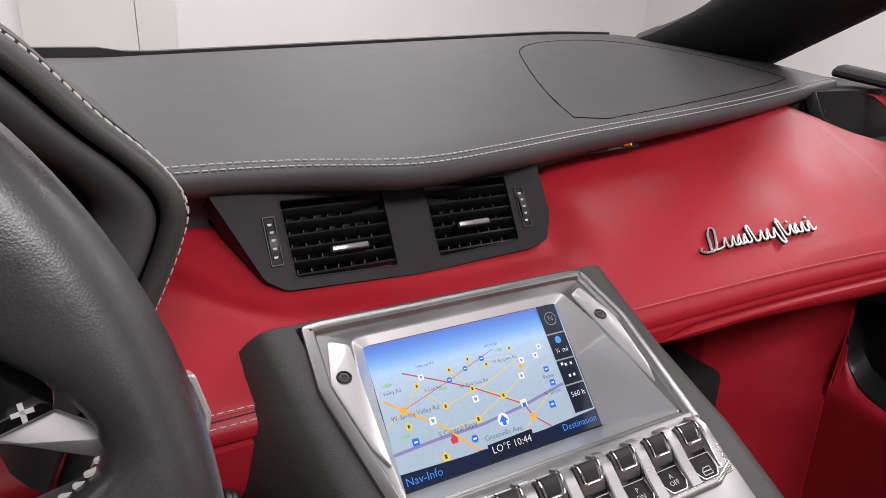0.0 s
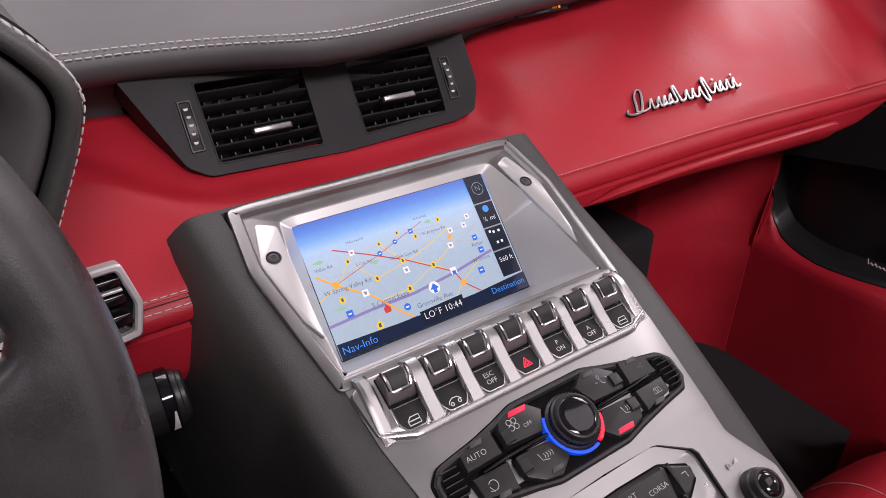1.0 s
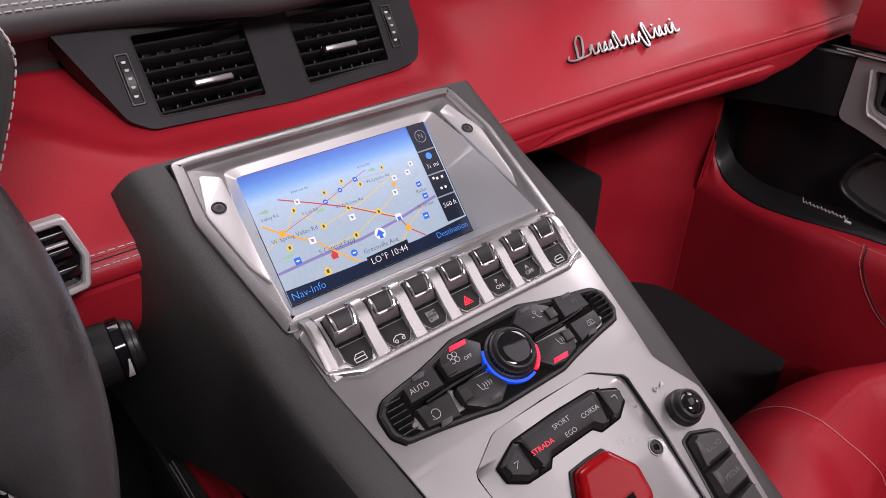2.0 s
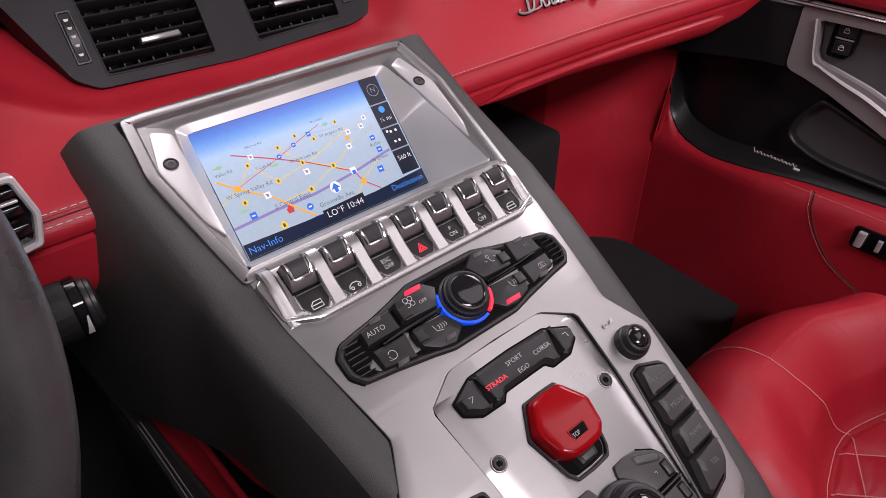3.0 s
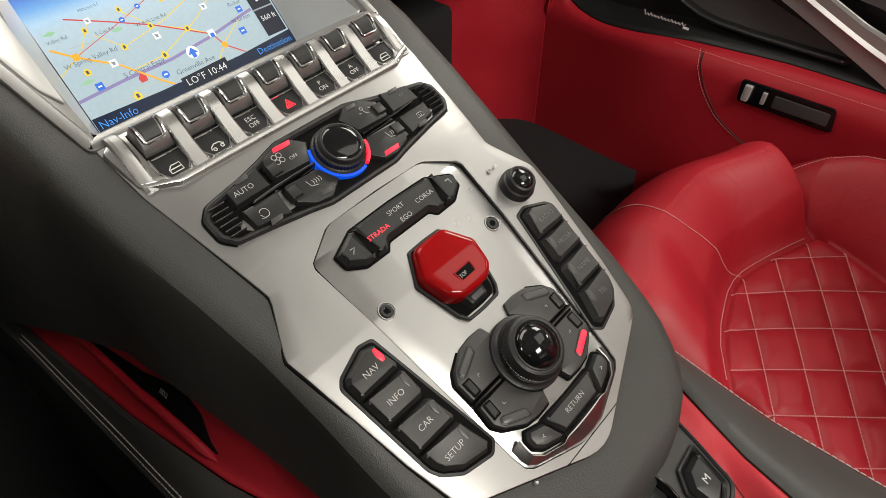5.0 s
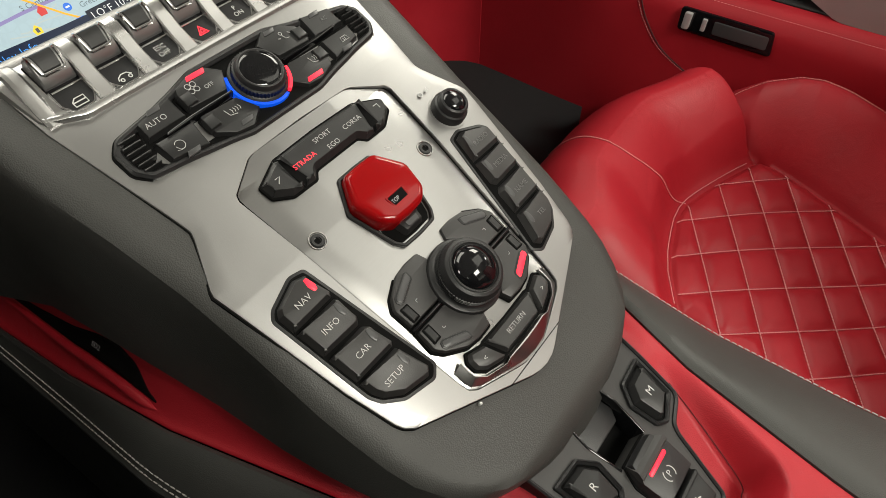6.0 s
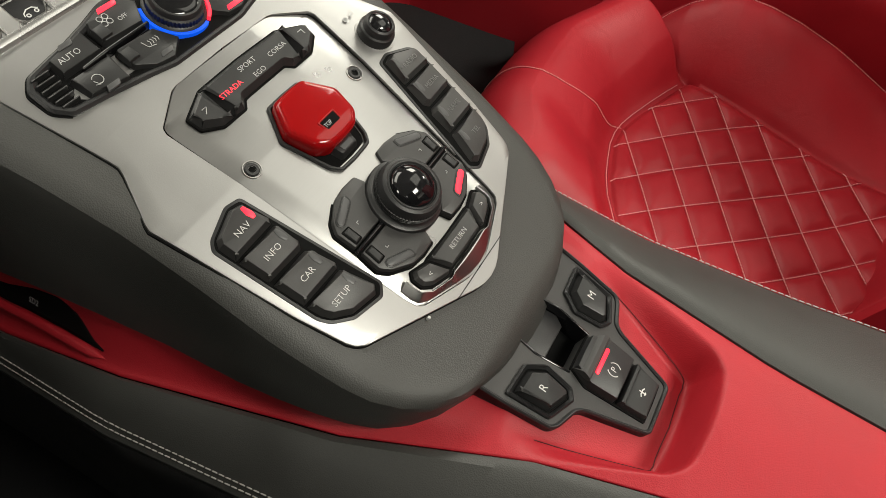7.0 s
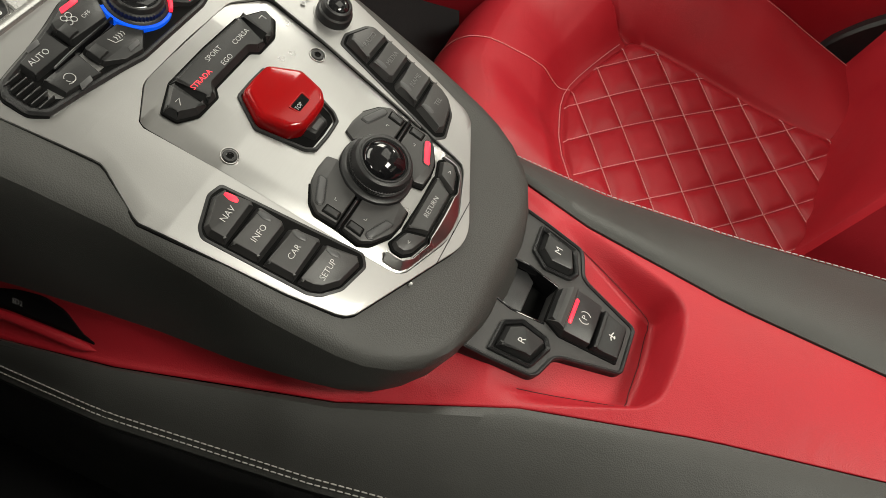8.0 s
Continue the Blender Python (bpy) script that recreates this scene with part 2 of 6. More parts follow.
def stitch_run(path, pitch=0.0052, length=0.0038, r=0.00045, bm=None, slant=0.0, lift=(0, 0, 0.0004)):
    """A row of separate thread stitches along a path in metres."""
    bm = bm or bmesh.new()
    pts = [Vector(p) for p in path]
    gone, want = 0.0, 0.0
    lift = Vector(lift)
    for a, b in zip(pts, pts[1:]):
        seg = (b - a).length
        if seg < 1e-9:
            continue
        d = (b - a) / seg
        side = d.cross(Vector((0, 0, 1)))
        while want < gone + seg:
            c = a + d * (want - gone) + lift
            e = d * (length / 2) + side * slant
            tube([c - e - lift * 0.6, c - e * 0.7, c + e * 0.7, c + e - lift * 0.6], [r * 0.6, r, r, r * 0.6], 5, bm)
            want += pitch
        gone += seg
    return bm


def words(text, size, parent, mat, m, name="legend", depth=0.08, align="CENTER", squeeze=1.0, thin=0.013):
    """Raised lettering in the built-in font: size in mm, m its pose in the parent's frame."""
    cu = bpy.data.curves.new(name, "FONT")
    cu.body, cu.size, cu.extrude, cu.align_x, cu.align_y = text, size * MM * 1.35, depth * MM, align, "CENTER"
    cu.resolution_u = 2
    cu.offset = -thin * size * MM * 1.35
    tmp = bpy.data.objects.new(name, cu)
    me = bpy.data.meshes.new_from_object(tmp)
    bpy.data.objects.remove(tmp)
    bpy.data.curves.remove(cu)
    me.transform(Matrix.Diagonal((squeeze, 1, 1, 1)))
    me.materials.clear()
    me.materials.append(mat)
    me.name = name
    ob = new(name, me)
    ob.parent = parent
    ob.matrix_basis = m
    return ob


def at(x, y, z=0.0, turn=0.0):
    return pose(x * MM, y * MM, z * MM, 0, 0, turn)


def both(half):
    """A closed outline from its right half, given from the top centre round to the bottom centre."""
    left = [(-x, y) for x, y in half[::-1] if abs(x) > 1e-6]
    return list(half) + left


def bars(lines, size, gap, parent, mat, m, name="fine_print"):
    """Unreadable print as plain bars; lines: widths in mm."""
    bm = bmesh.new()
    for i, w in enumerate(lines):
        slab([(0, -i * gap), (w, -i * gap), (w, -i * gap - size), (0, -i * gap - size)], 0, 0.1, 0.02, 0, bm=bm)
    return part(name, bm, mat, parent, smooth=False, m=m)


def lerp_rows(rows, x):
    """Linear look-up in rows of (x, value, ...)."""
    if x <= rows[0][0]:
        return rows[0][1:]
    for a, b in zip(rows, rows[1:]):
        if x <= b[0]:
            t = (x - a[0]) / (b[0] - a[0])
            return tuple(p + (q - p) * t for p, q in zip(a[1:], b[1:]))
    return rows[-1][1:]


def ease(a, b, x):
    t = min(1, max(0, (x - a) / (b - a)))
    return t * t * (3 - 2 * t)

# ---- centre console, in the frame of its sloping top plate ----
PLATE = pose(0.0012, 0.001, 0, 27.5)
console = thing("center_console", PLATE, "dark grey leather centre console with a satin silver switch plate", "car console")


def top_w(v):
    """Height of the console's top over the plate plane, in mm."""
    return lerp_rows([(-200, -6), (-120, -6), (-60, -3.5), (0, -1), (60, -2), (100, -4.5), (135, -7), (160, -9), (250, -20), (300, -22)], v)[0]


# leather body: sections from the nose to the dash
body_rows = [(-171, 10, 4, 3), (-169, 24, 9, 4), (-165.5, 38, 14, 4), (-159, 54, 20, 4), (-151, 71, 25, 4), (-143, 81, 28, 4), (-130, 91, 30, 5), (-115, 98, 33, 5), (-100, 101.5, 37, 6), (-80, 104, 43, 8), (-60, 106, 51, 9),
             (-20, 107.5, 70, 10), (20, 110, 88, 12), (60, 115, 109, 11), (100, 121, 138, 7), (150, 127, 190, 5), (158, 127, 196, 5), (164, 127, 202, 5), (220, 130, 245, 5), (285, 136, 260, 5), (293, 136.5, 262, 5), (297, 137, 264, 5),
             (300, 137, 265, 5), (304, 136, 265, 5)]
sections = []
for v, a, deep, flare in body_rows:
    w = top_w(v) - 1.5
    if v >= 304:
        w -= 5
    if v < -158:
        w -= (-158 - v) * 0.75
    k = min(1.0, a / 40)
    sunk = 62 * ease(158, 164, v) * (1 - ease(293, 297, v))
    half = [(0, w - sunk), (a - 26 * k, w - sunk), (a - 24 * k, w), (a - 12 * k, w), (a - 5 * k, w - 1.3), (a - 1.4 * k, w - 4.0), (a + 0.2, w - min(9, 4.0 + deep * 0.3)), (a + 1.5, w - max(6, min(18, deep * 0.6))), (a + 1.5 + flare * 0.4, w - max(6.4, min(18, deep * 0.6) + 0.3 * (deep - min(18, deep * 0.6)))), (a + flare, w - max(8, deep))]
    # the driver's flank swells out where it meets the dash
    swell = (0, 0, 0, 0, 0, 0, 3, 8, 24, 34)
    far = ease(110, 235, v)
    row = [(x, v, z) for x, z in half[::-1]] + [(-x - k2 * far, v, z) for (x, z), k2 in zip(half[1:], swell[1:])]
    sections.append([Vector(p) * MM for p in row])
bm = loft(sections)
bm.faces.new([v for v in bm.verts][:len(row)])
bm.faces.new([v for v in bm.verts][-len(row):])
part("leather_body", bm, BLACK_LEATHER, console, "grained dark grey leather wrapping the console")

# satin silver plate

def plate_lift(x, y):
    return top_w(y) + 1.0 - 1.6 * ease(62, 100, abs(x))


def half_width(half, v):
    """Half width of a right half outline at v."""
    best = 0.0
    for (x0, y0), (x1, y1) in zip(half, half[1:]):
        lo, hi = min(y0, y1), max(y0, y1)
        if lo <= v <= hi:
            t = 0 if hi == lo else (v - y0) / (y1 - y0)
            best = max(best, x0 + (x1 - x0) * t)
    return best


inner_half = [(0, 55.5), (33, 55.5), (38, 54.5), (57, 43), (58.5, 39.5), (45.5, -99.5), (44, -106), (40, -109.5), (12, -119.6), (6, -121), (0, -121.4)]


def inner_lift(x, y):
    return top_w(y) + 1.15


def facet_lift(x, y):
    return inner_lift(x, y) - 0.062 * max(0, abs(x) - 21)


def strip(v0, v1, inner_of, outer_of, lift, name, mat, label, step=1.0, creases=(), thick=5.0, sides=(-1, 1), inner_wall=0.0):
    """A plate laid in rows across the console, between an inner and an outer half width, with a rolled outer edge."""
    n = max(2, int((v1 - v0) / step))
    for s in sides:
        rows = []
        for i in range(n + 1):
            v = v0 + (v1 - v0) * i / n
            a, b = inner_of(v), outer_of(v)
            xs = [a + (b - 0.9 - a) * t for t in (0, 0.25, 0.5, 0.75, 1.0)]
            if creases:
                xs = sorted(set([min(max(c, a), b - 1.2) + 0.001 * k for k, c in enumerate(creases)] + xs))
            pts = [(x, lift(x, v)) for x in xs] + [(b - 0.3, lift(b, v) - 0.2), (b, lift(b, v) - 0.8), (b, lift(b, v) - thick)]
            if inner_wall:
                pts = [(a, lift(a, v) - inner_wall), (a, lift(a, v) - 0.25), (a + 0.2, lift(a, v))] + pts[1:]
            rows.append([Vector((s * x, v, z)) * MM for x, z in pts])
        part(name, loft(rows), mat, console, label, way=(0, 0, 1))


full = lambda v: half_width(plate_half, v)
inner_w = lambda v: half_width(inner_half, v)
plate_half = [(0, 158), (101, 158), (99, 120), (87, 46), (86.6, 42), (88, 38), (100, 15), (101.2, 11.5), (100.5, 7), (90, -62), (84, -89), (82, -93.5), (78, -97.5), (12, -127.5), (6, -129.3), (0, -129.8)]
strip(56.2, 158, lambda v: 0.0, full, plate_lift, "silver_plate_top", SATIN_SILVER, "upper part of the satin silver plate")
strip(-121.4, 56.2, lambda v: inner_w(v) + 0.55, full, plate_lift, "silver_plate_side", SATIN_SILVER, "side of the satin silver plate", inner_wall=2.6)
strip(-129.75, -122.0, lambda v: 0.0, full, plate_lift, "silver_plate_foot", SATIN_SILVER, "foot of the satin silver plate", 0.6)
strip(-129.9, 158, lambda v: full(v) - 1.5, lambda v: full(v) + 1.0, lambda x, y: plate_lift(x, y) - 0.95, "plate_gasket", DARK, "thin black gap round the silver plate")
strip(-121.2, 55.3, lambda v: 0.0, inner_w, facet_lift, "inner_plate", BRUSHED, "brushed aluminium inner plate with three facets", creases=(20.6, 21.4))
strip(-122.4, 56.6, lambda v: 0.0, lambda v: inner_w(v) + 2, lambda x, y: top_w(y) - 1.1, "inner_gap", DARK, "")


# hexagon bolts
for x, y in ((-44.6, 0), (44.6, 0)):
    z = facet_lift(x, y)
    bm = lathe([(5.0, z - 2), (5.0, z + 0.5), (4.8, z + 0.8), (4.5, z + 0.8), (4.2, z + 0.2), (4.0, z - 0.6)], 32, (x, y))
    bolt = part("bolt", bm, DARK_STEEL, console, "recessed dark steel socket bolt")
    bm = lathe([(3.9, z - 0.4), (3.8, z + 0.4), (3.3, z + 0.9), (2.0, z + 0.9), (1.9, z - 0.3)], 6 * 4, (x, y))
    part("bolt_head", bm, PLASTIC, bolt)
    bm = lathe([(1.9, z - 0.2), (1.9, z + 0.2)], 6, (x, y))
    part("hex_socket", bm, DARK, bolt)

# driving mode rocker
zm = inner_lift(0, 34)
mode_half_up = [(0, 46.8), (30, 46), (46.6, 38.6), (46, 30), (36, 24), (20, 23.5), (16, 27.6), (0, 27.6)]
mode_outline = both(mode_half_up)
part("mode_rocker_tray", slab(inset(mode_outline, -0.45), zm - 1, zm + 0.5, 0.3, 1.2), DARK, console, "black tray of the driving mode rocker")
key = part("mode_rocker", slab([(-30.2, 45.7), (0, 46.5), (30.2, 45.7), (27.6, 24.3), (20.3, 24.0), (16.2, 28.0), (-16.2, 28.0), (-20.3, 24.0), (-27.6, 24.3)], zm, zm + 4.6, 0.4, 0.8, 2.6), KEY_PLASTIC, console,
           "dark plastic driving mode rocker with glowing red lettering")
for s in (-1, 1):
    wing = part("mode_end_key", slab([(s * 30.9, 45.4), (s * 46.2, 38.3), (s * 45.6, 30.4), (s * 35.9, 24.5), (s * 28.3, 24.3)], zm, zm + 4.6, 0.4, 0.7, 2.4), KEY_PLASTIC, console)
    bm = bmesh.new()
    tube([Vector((s * 38 - 1.5, 36, zm + 4.7)) * MM, Vector((s * 38 + 1.5, 36, zm + 4.7)) * MM, Vector((s * 38 + 1.5 * s, 33, zm + 4.7)) * MM], 0.25 * MM, 5, bm)
    part("arrow_mark", bm, LEGEND, wing)
for text, x, y, mat in (("STRADA", -19.5, 34.6, RED_LEGEND), ("SPORT", -1.5, 39.6, LEGEND), ("CORSA", 18.5, 36.0, LEGEND), ("EGO", 0.5, 32.6, LEGEND)):
    words(text, 3.0, key, mat, at(x, y, zm + 4.7), squeeze=1.05)

# red start cover
zs = inner_lift(0, -8)
hexa = both([(0, 17.6), (12.6, 17.2), (24.2, -1), (16.5, -28), (12.5, -33), (0, -33.6)])
part("starter_frame", frame_ring(hexa, inset(hexa, 2.0), zs - 1, zs + 1.6, 0.5, 1.5, 1.0), KEY_PLASTIC, console, "dark hexagonal frame of the starter")
part("starter_well", slab(inset(hexa, 3), zs - 1, zs - 0.2, 0.1, 1), DARK, console)
cover_low = both([(0, 16.0), (11.6, 15.4), (21.6, -0.6), (17.6, -16.5), (10.5, -22), (0, -22.6)])
p = rounded(cover_low, 3.0, 5)
loops = []
for d, z in ((0, zs + 0.6), (0, zs + 4.4), (0.4, zs + 6.0), (1.2, zs + 7.2), (2.6, zs + 8.0), (4.0, zs + 8.3)):
    loops.append([Vector((x, y, z + 0.10 * (15 - y) * (1 if z > zs + 1 else 0))) * MM for x, y in inset(p, d)])
bm = bmesh.new()
rings(bm, loops)
cover = part("starter_cover", bm, RED_GLOSS, console, "glossy red flip-up starter cover with a small window")
zc = zs + 11.1
part("cover_window_rim", frame_ring([(-6.8, -8.2), (6.8, -8.2), (6.0, -16.6), (-6.0, -16.6)], [(-5.9, -9.0), (5.9, -9.0), (5.2, -15.8), (-5.2, -15.8)], zs + 9, zc + 0.25, 0.2, 1, 0.8), RED_GLOSS, cover)
part("cover_window", slab([(-5.6, -9.2), (5.6, -9.2), (5, -15.6), (-5, -15.6)], zs + 9, zc + 0.15, 0.1, 0.3), DARK, cover)
words("TOP", 2.6, cover, LEGEND, at(-2.6, -12.4, zc + 0.25), squeeze=0.8)
part("cover_lever", slab([(-9, -20.5), (9, -20.5), (7.5, -29), (-7.5, -29)], zs, zs + 4.2, 0.8, 2, 1.5), KEY_PLASTIC, console, "black finger lever below the starter cover")
part("cover_lever_pad", slab([(-5, -23), (5, -23), (4.2, -27), (-4.2, -27)], zs + 4, zs + 4.8, 0.3, 1, 0.3), LED_OFF, console)

# key banks
LED_OFF_LEGEND = material("worn_legend", (0.16, 0.16, 0.16), 0.5)
nav_tray = [(-62, -6.5), (-70, -4.8), (-86.5, -11), (-90, -15), (-83.5, -71), (-80.5, -77), (-71, -84.5), (-53, -88.5), (-47.5, -84)]


def key_bank(s, legends, lit):
    sx = -s
    tray = [(x * sx, y) for x, y in nav_tray]
    z = top_w(-45) + 0.9
    part("key_tray", slab(inset(tray, 0.6), -4, 0.62, 0.2, 2, lift=plate_lift), DARK, console, "black recess holding four keys")
    part("key_tray_rim", slab(inset(tray, -1.0), -3, 0.45, 0.3, 2, lift=plate_lift), PLASTIC, console)
    slots = [
        [(-64, -8.5), (-70.5, -6.8), (-85.5, -12.4), (-88, -16), (-87.2, -25.4), (-61.5, -25.0)],
        [(-61.3, -26.6), (-87.0, -27.0), (-85.2, -43.0), (-62.0, -43.6), (-59.4, -40.5)],
        [(-61.4, -45.4), (-84.8, -45.6), (-82.9, -62.2), (-57.0, -62.6), (-58.2, -48.2)],
        [(-56.8, -64.2), (-82.7, -63.8), (-81.6, -71.2), (-79.2, -76.0), (-70.6, -82.6), (-54.8, -85.8), (-51.0, -82.2)],
    ]
    for k, (slot, legend) in enumerate(zip(slots, legends)):
        pts = [(x * sx, y) for x, y in slot]
        key = part("bank_key", slab(inset(pts, -0.3), 0, 5.0, 0.6, 0.9, 2.0, lift=plate_lift), SOFT_KEY, console, "dark plastic key lettered " + legend)
        cy = (-18, -35.2, -54.2, -73)[k]
        z = plate_lift(72, cy) + 0.35
        words(legend, 3.5 if s < 0 else 3.2, key, LEGEND_BRIGHT if s < 0 else LED_OFF_LEGEND, at(sx * -(75, 74, 71.5, 69)[k], cy, z + 4.75))
        lx, ly = (-64.6, -62.6, -60.4, -57.4)[k], (-14.5, -32.5, -52.0, -70.5)[k]
        led = [(lx - 1.6, ly + 4), (lx + 0.4, ly + 4), (lx + 1.6, ly - 1), (lx + 0.8, ly - 3.6), (lx - 1.2, ly - 3.6), (lx - 2.2, ly)]
        part("key_light", slab([((x - 1.6) * sx, y) for x, y in led], 2.0, 5.15, 0.25, 0.6, lift=plate_lift), RED_LED if (lit and k == 0) else LED_OFF, key,
             "glowing red indicator" if (lit and k == 0) else "")


key_bank(-1, ("NAV", "INFO", "CAR", "SETUP"), True)
key_bank(1, ("RADIO", "MEDIA", "NAME", "TEL"), False)

# volume knob
zv = top_w(8) + 0.6
bm = lathe([(12.5, zv - 1), (12.2, zv + 0.4), (11, zv + 0.5)], 40, (76.5, 8))
part("knob_seat", bm, SATIN_SILVER, console)
bm = lathe([(11.0, zv), (11.0, zv + 0.6), (11.0, zv + 5), (10.4, zv + 6), (9.4, zv + 6.8), (9.3, zv + 9.4), (8.7, zv + 10.9), (7.7, zv + 11.5), (7.1, zv + 11.1)], 84, (76.5, 8), ridge=0.4, ridge_span=(1, 2))
knob = part("volume_knob", bm, PLASTIC, console, "small black volume knob with a knurled foot and domed cap")
part("cap", lathe([(7.2, zv + 10.9), (6.3, zv + 12.0), (3.9, zv + 12.9), (0.4, zv + 13.3)], 32, (76.5, 8)), GLOSS_BLACK, knob, "glossy domed black cap")
bm = bmesh.new()
slab([(74, 25), (77.5, 28), (77.5, 25)], zv + 0.9, zv + 1.0, 0.02, 0, bm=bm)
part("volume_mark", bm, LEGEND, console)
bm = lathe([(1.6, zv + 0.8), (1.6, zv + 0.95), (1.2, zv + 0.95), (1.2, zv + 0.8)], 20, (70, 25.5))
part("power_mark", bm, LEGEND, console)

# rotary controller with four corner keys
zk = top_w(-65) + 2.0
KX, KY = 0.0, -65.5
petal = [(7.5, 20.2), (10.2, 27.4), (20, 27.8), (29, 26.4), (40.6, 19.4), (44.6, 13.8), (43.8, 1.3), (20.5, 1.3), (18.8, 9), (14, 15.5)]


def around(pts, sx, sy):
    return [(KX + x * sx, KY + y * sy) for x, y in pts]


def petal_key(sx, sy, lit):
    part("petal_gap", slab(inset(around(petal, sx, sy), -0.7), zk - 3, zk - 0.4, 0.2, 1.2), DARK, console)
    key = part("corner_key", slab(around(petal, sx, sy), zk - 3, zk + 2.2, 0.5, 1.6, 0.9), SOFT_KEY, console, "dark plastic corner key of the rotary controller")
    bed = [(23.2, 24.0), (25.2, 24.2), (39.2, 18.2), (40.4, 16.0), (39.2, 13.4), (36.6, 13.2), (24.2, 18.6), (23.2, 20)]
    part("light_bed", slab(around(bed, sx, sy), zk + 1.6, zk + 2.55, 0.25, 0.6), KEY_PLASTIC, key)
    led = [(24.2, 23.0), (25.6, 23.1), (38.6, 17.5), (39.3, 15.8), (38.4, 14.2), (36.8, 14.2), (24.8, 19.4), (24.2, 20.4)]
    part("key_light", slab(around(led, sx, sy), zk + 2.0, zk + 2.85, 0.2, 0.5), RED_LED if lit else LED_OFF, key, "glowing red indicator" if lit else "")
    rest = [(36.6, 11.6), (41.6, 11.8), (41.2, 3.0), (36.4, 3.2)]
    part("thumb_rest", slab(around(rest, sx, sy), zk + 1.8, zk + 3.2, 0.5, 0.9, 0.5), KEY_PLASTIC, key)
    part("thumb_rest_gap", slab(inset(around(rest, sx, sy), -0.5), zk + 1.8, zk + 2.35, 0.1, 0.9), DARK, key)
    bm = bmesh.new()
    cx, cy = KX + 31.5 * sx, KY + 10.0 * sy
    tube([Vector((cx - 1.4 * sx, cy, zk + 2.3)) * MM, Vector((cx, cy, zk + 2.3)) * MM, Vector((cx, cy - 1.4 * sy, zk + 2.3)) * MM], 0.22 * MM, 4, bm)
    part("corner_mark", bm, LEGEND, key)


for sx, sy, lit in ((1, 1, False), (1, -1, True), (-1, 1, False), (-1, -1, False)):
    petal_key(sx, sy, lit)
for s in (-1, 1):
    part("divider_gap", slab([(s * 20, KY + 1.6), (s * 44.2, KY + 1.6), (s * 44.2, KY - 1.6), (s * 20, KY - 1.6)], zk - 3, zk + 0.4, 0.2, 0), DARK, console)
    bm = slab([(s * 20, KY + 0.9), (s * 44.6, KY + 0.9), (s * 44.6, KY - 0.9), (s * 20, KY - 0.9)], zk - 2, zk + 2.6, 0.5, 0.4)
    part("key_divider", bm, GLOSS_BLACK, console)
bm = lathe([(21.6, zk - 2), (21.6, zk + 2.6), (21.0, zk + 3.6), (19.2, zk + 4.2), (18.4, zk + 5.0), (18.4, zk + 5.6), (18.4, zk + 10.2), (17.6, zk + 11.2), (17.4, zk + 12.8), (16.4, zk + 14.6),
            (15.0, zk + 15.2), (13.4, zk + 14.9), (12.9, zk + 14.2)], 132, (KX, KY), ridge=0.55, ridge_span=(5, 6))
dial = part("rotary_knob", bm, PLASTIC, console, "black rotary knob with a knurled waist and a glossy domed cap")
for k, z in enumerate((6.6, 8.0, 9.4)):
    part("waist_groove", lathe([(18.0, zk + z - 0.25), (18.55, zk + z - 0.12), (18.55, zk + z + 0.12), (18.0, zk + z + 0.25)], 64, (KX, KY)), KEY_PLASTIC, dial)
part("cap", lathe([(12.9, zk + 14.2), (12.7, zk + 15.0), (11.6, zk + 16.9), (9.6, zk + 18.6), (6.6, zk + 20.0), (3.4, zk + 20.8), (0.3, zk + 21.0)], 64, (KX, KY)), GLOSS_BLACK, dial, "glossy black dome")
part("cap_ring", lathe([(14.4, zk + 14.9), (14.1, zk + 15.5), (13.5, zk + 15.6), (13.0, zk + 14.9)], 64, (KX, KY)), KEY_PLASTIC, dial)

# return keys along the foot of the inner plate
zr = top_w(-100) + 1.6
RX = 1.6
ret_half = [(0, -96), (20.6, -95.4), (23, -96), (33.5, -92.8), (36.8, -96.5), (36.6, -102.5), (32, -107.0), (19.8, -110.8), (16.6, -109.6), (0, -109.8)]
ret_all = [(x + RX, y) for x, y in both(ret_half)]
part("return_tray", slab(inset(ret_all, -0.5), zr - 3, zr + 0.5, 0.2, 0.8), DARK, console)
rk = part("return_key", slab([(RX + x, y) for x, y in ((-21.2, -96.2), (21.2, -96.2), (15.9, -109.2), (-15.9, -109.2))], zr, zr + 3.6, 0.4, 0.9, 1.4), SOFT_KEY, console, "dark plastic key lettered RETURN")
words("RETURN", 3.2, rk, LEGEND, at(RX, -102.4, zr + 3.7))
for s in (-1, 1):
    ak = part("arrow_key", slab([(RX + s * x, y) for x, y in ((22.4, -97.0), (33.2, -93.5), (36.1, -96.8), (36.0, -102.2), (31.6, -106.4), (19.9, -110.1), (17.4, -109.0))], zr, zr + 3.5, 0.4, 1.4, 1.5), SOFT_KEY, console,
              "dark plastic arrow key")
    words("<" if s < 0 else ">", 3.0, ak, LEGEND_BRIGHT, at(RX + s * 28.5, -101.6, zr + 3.65))
rows = []
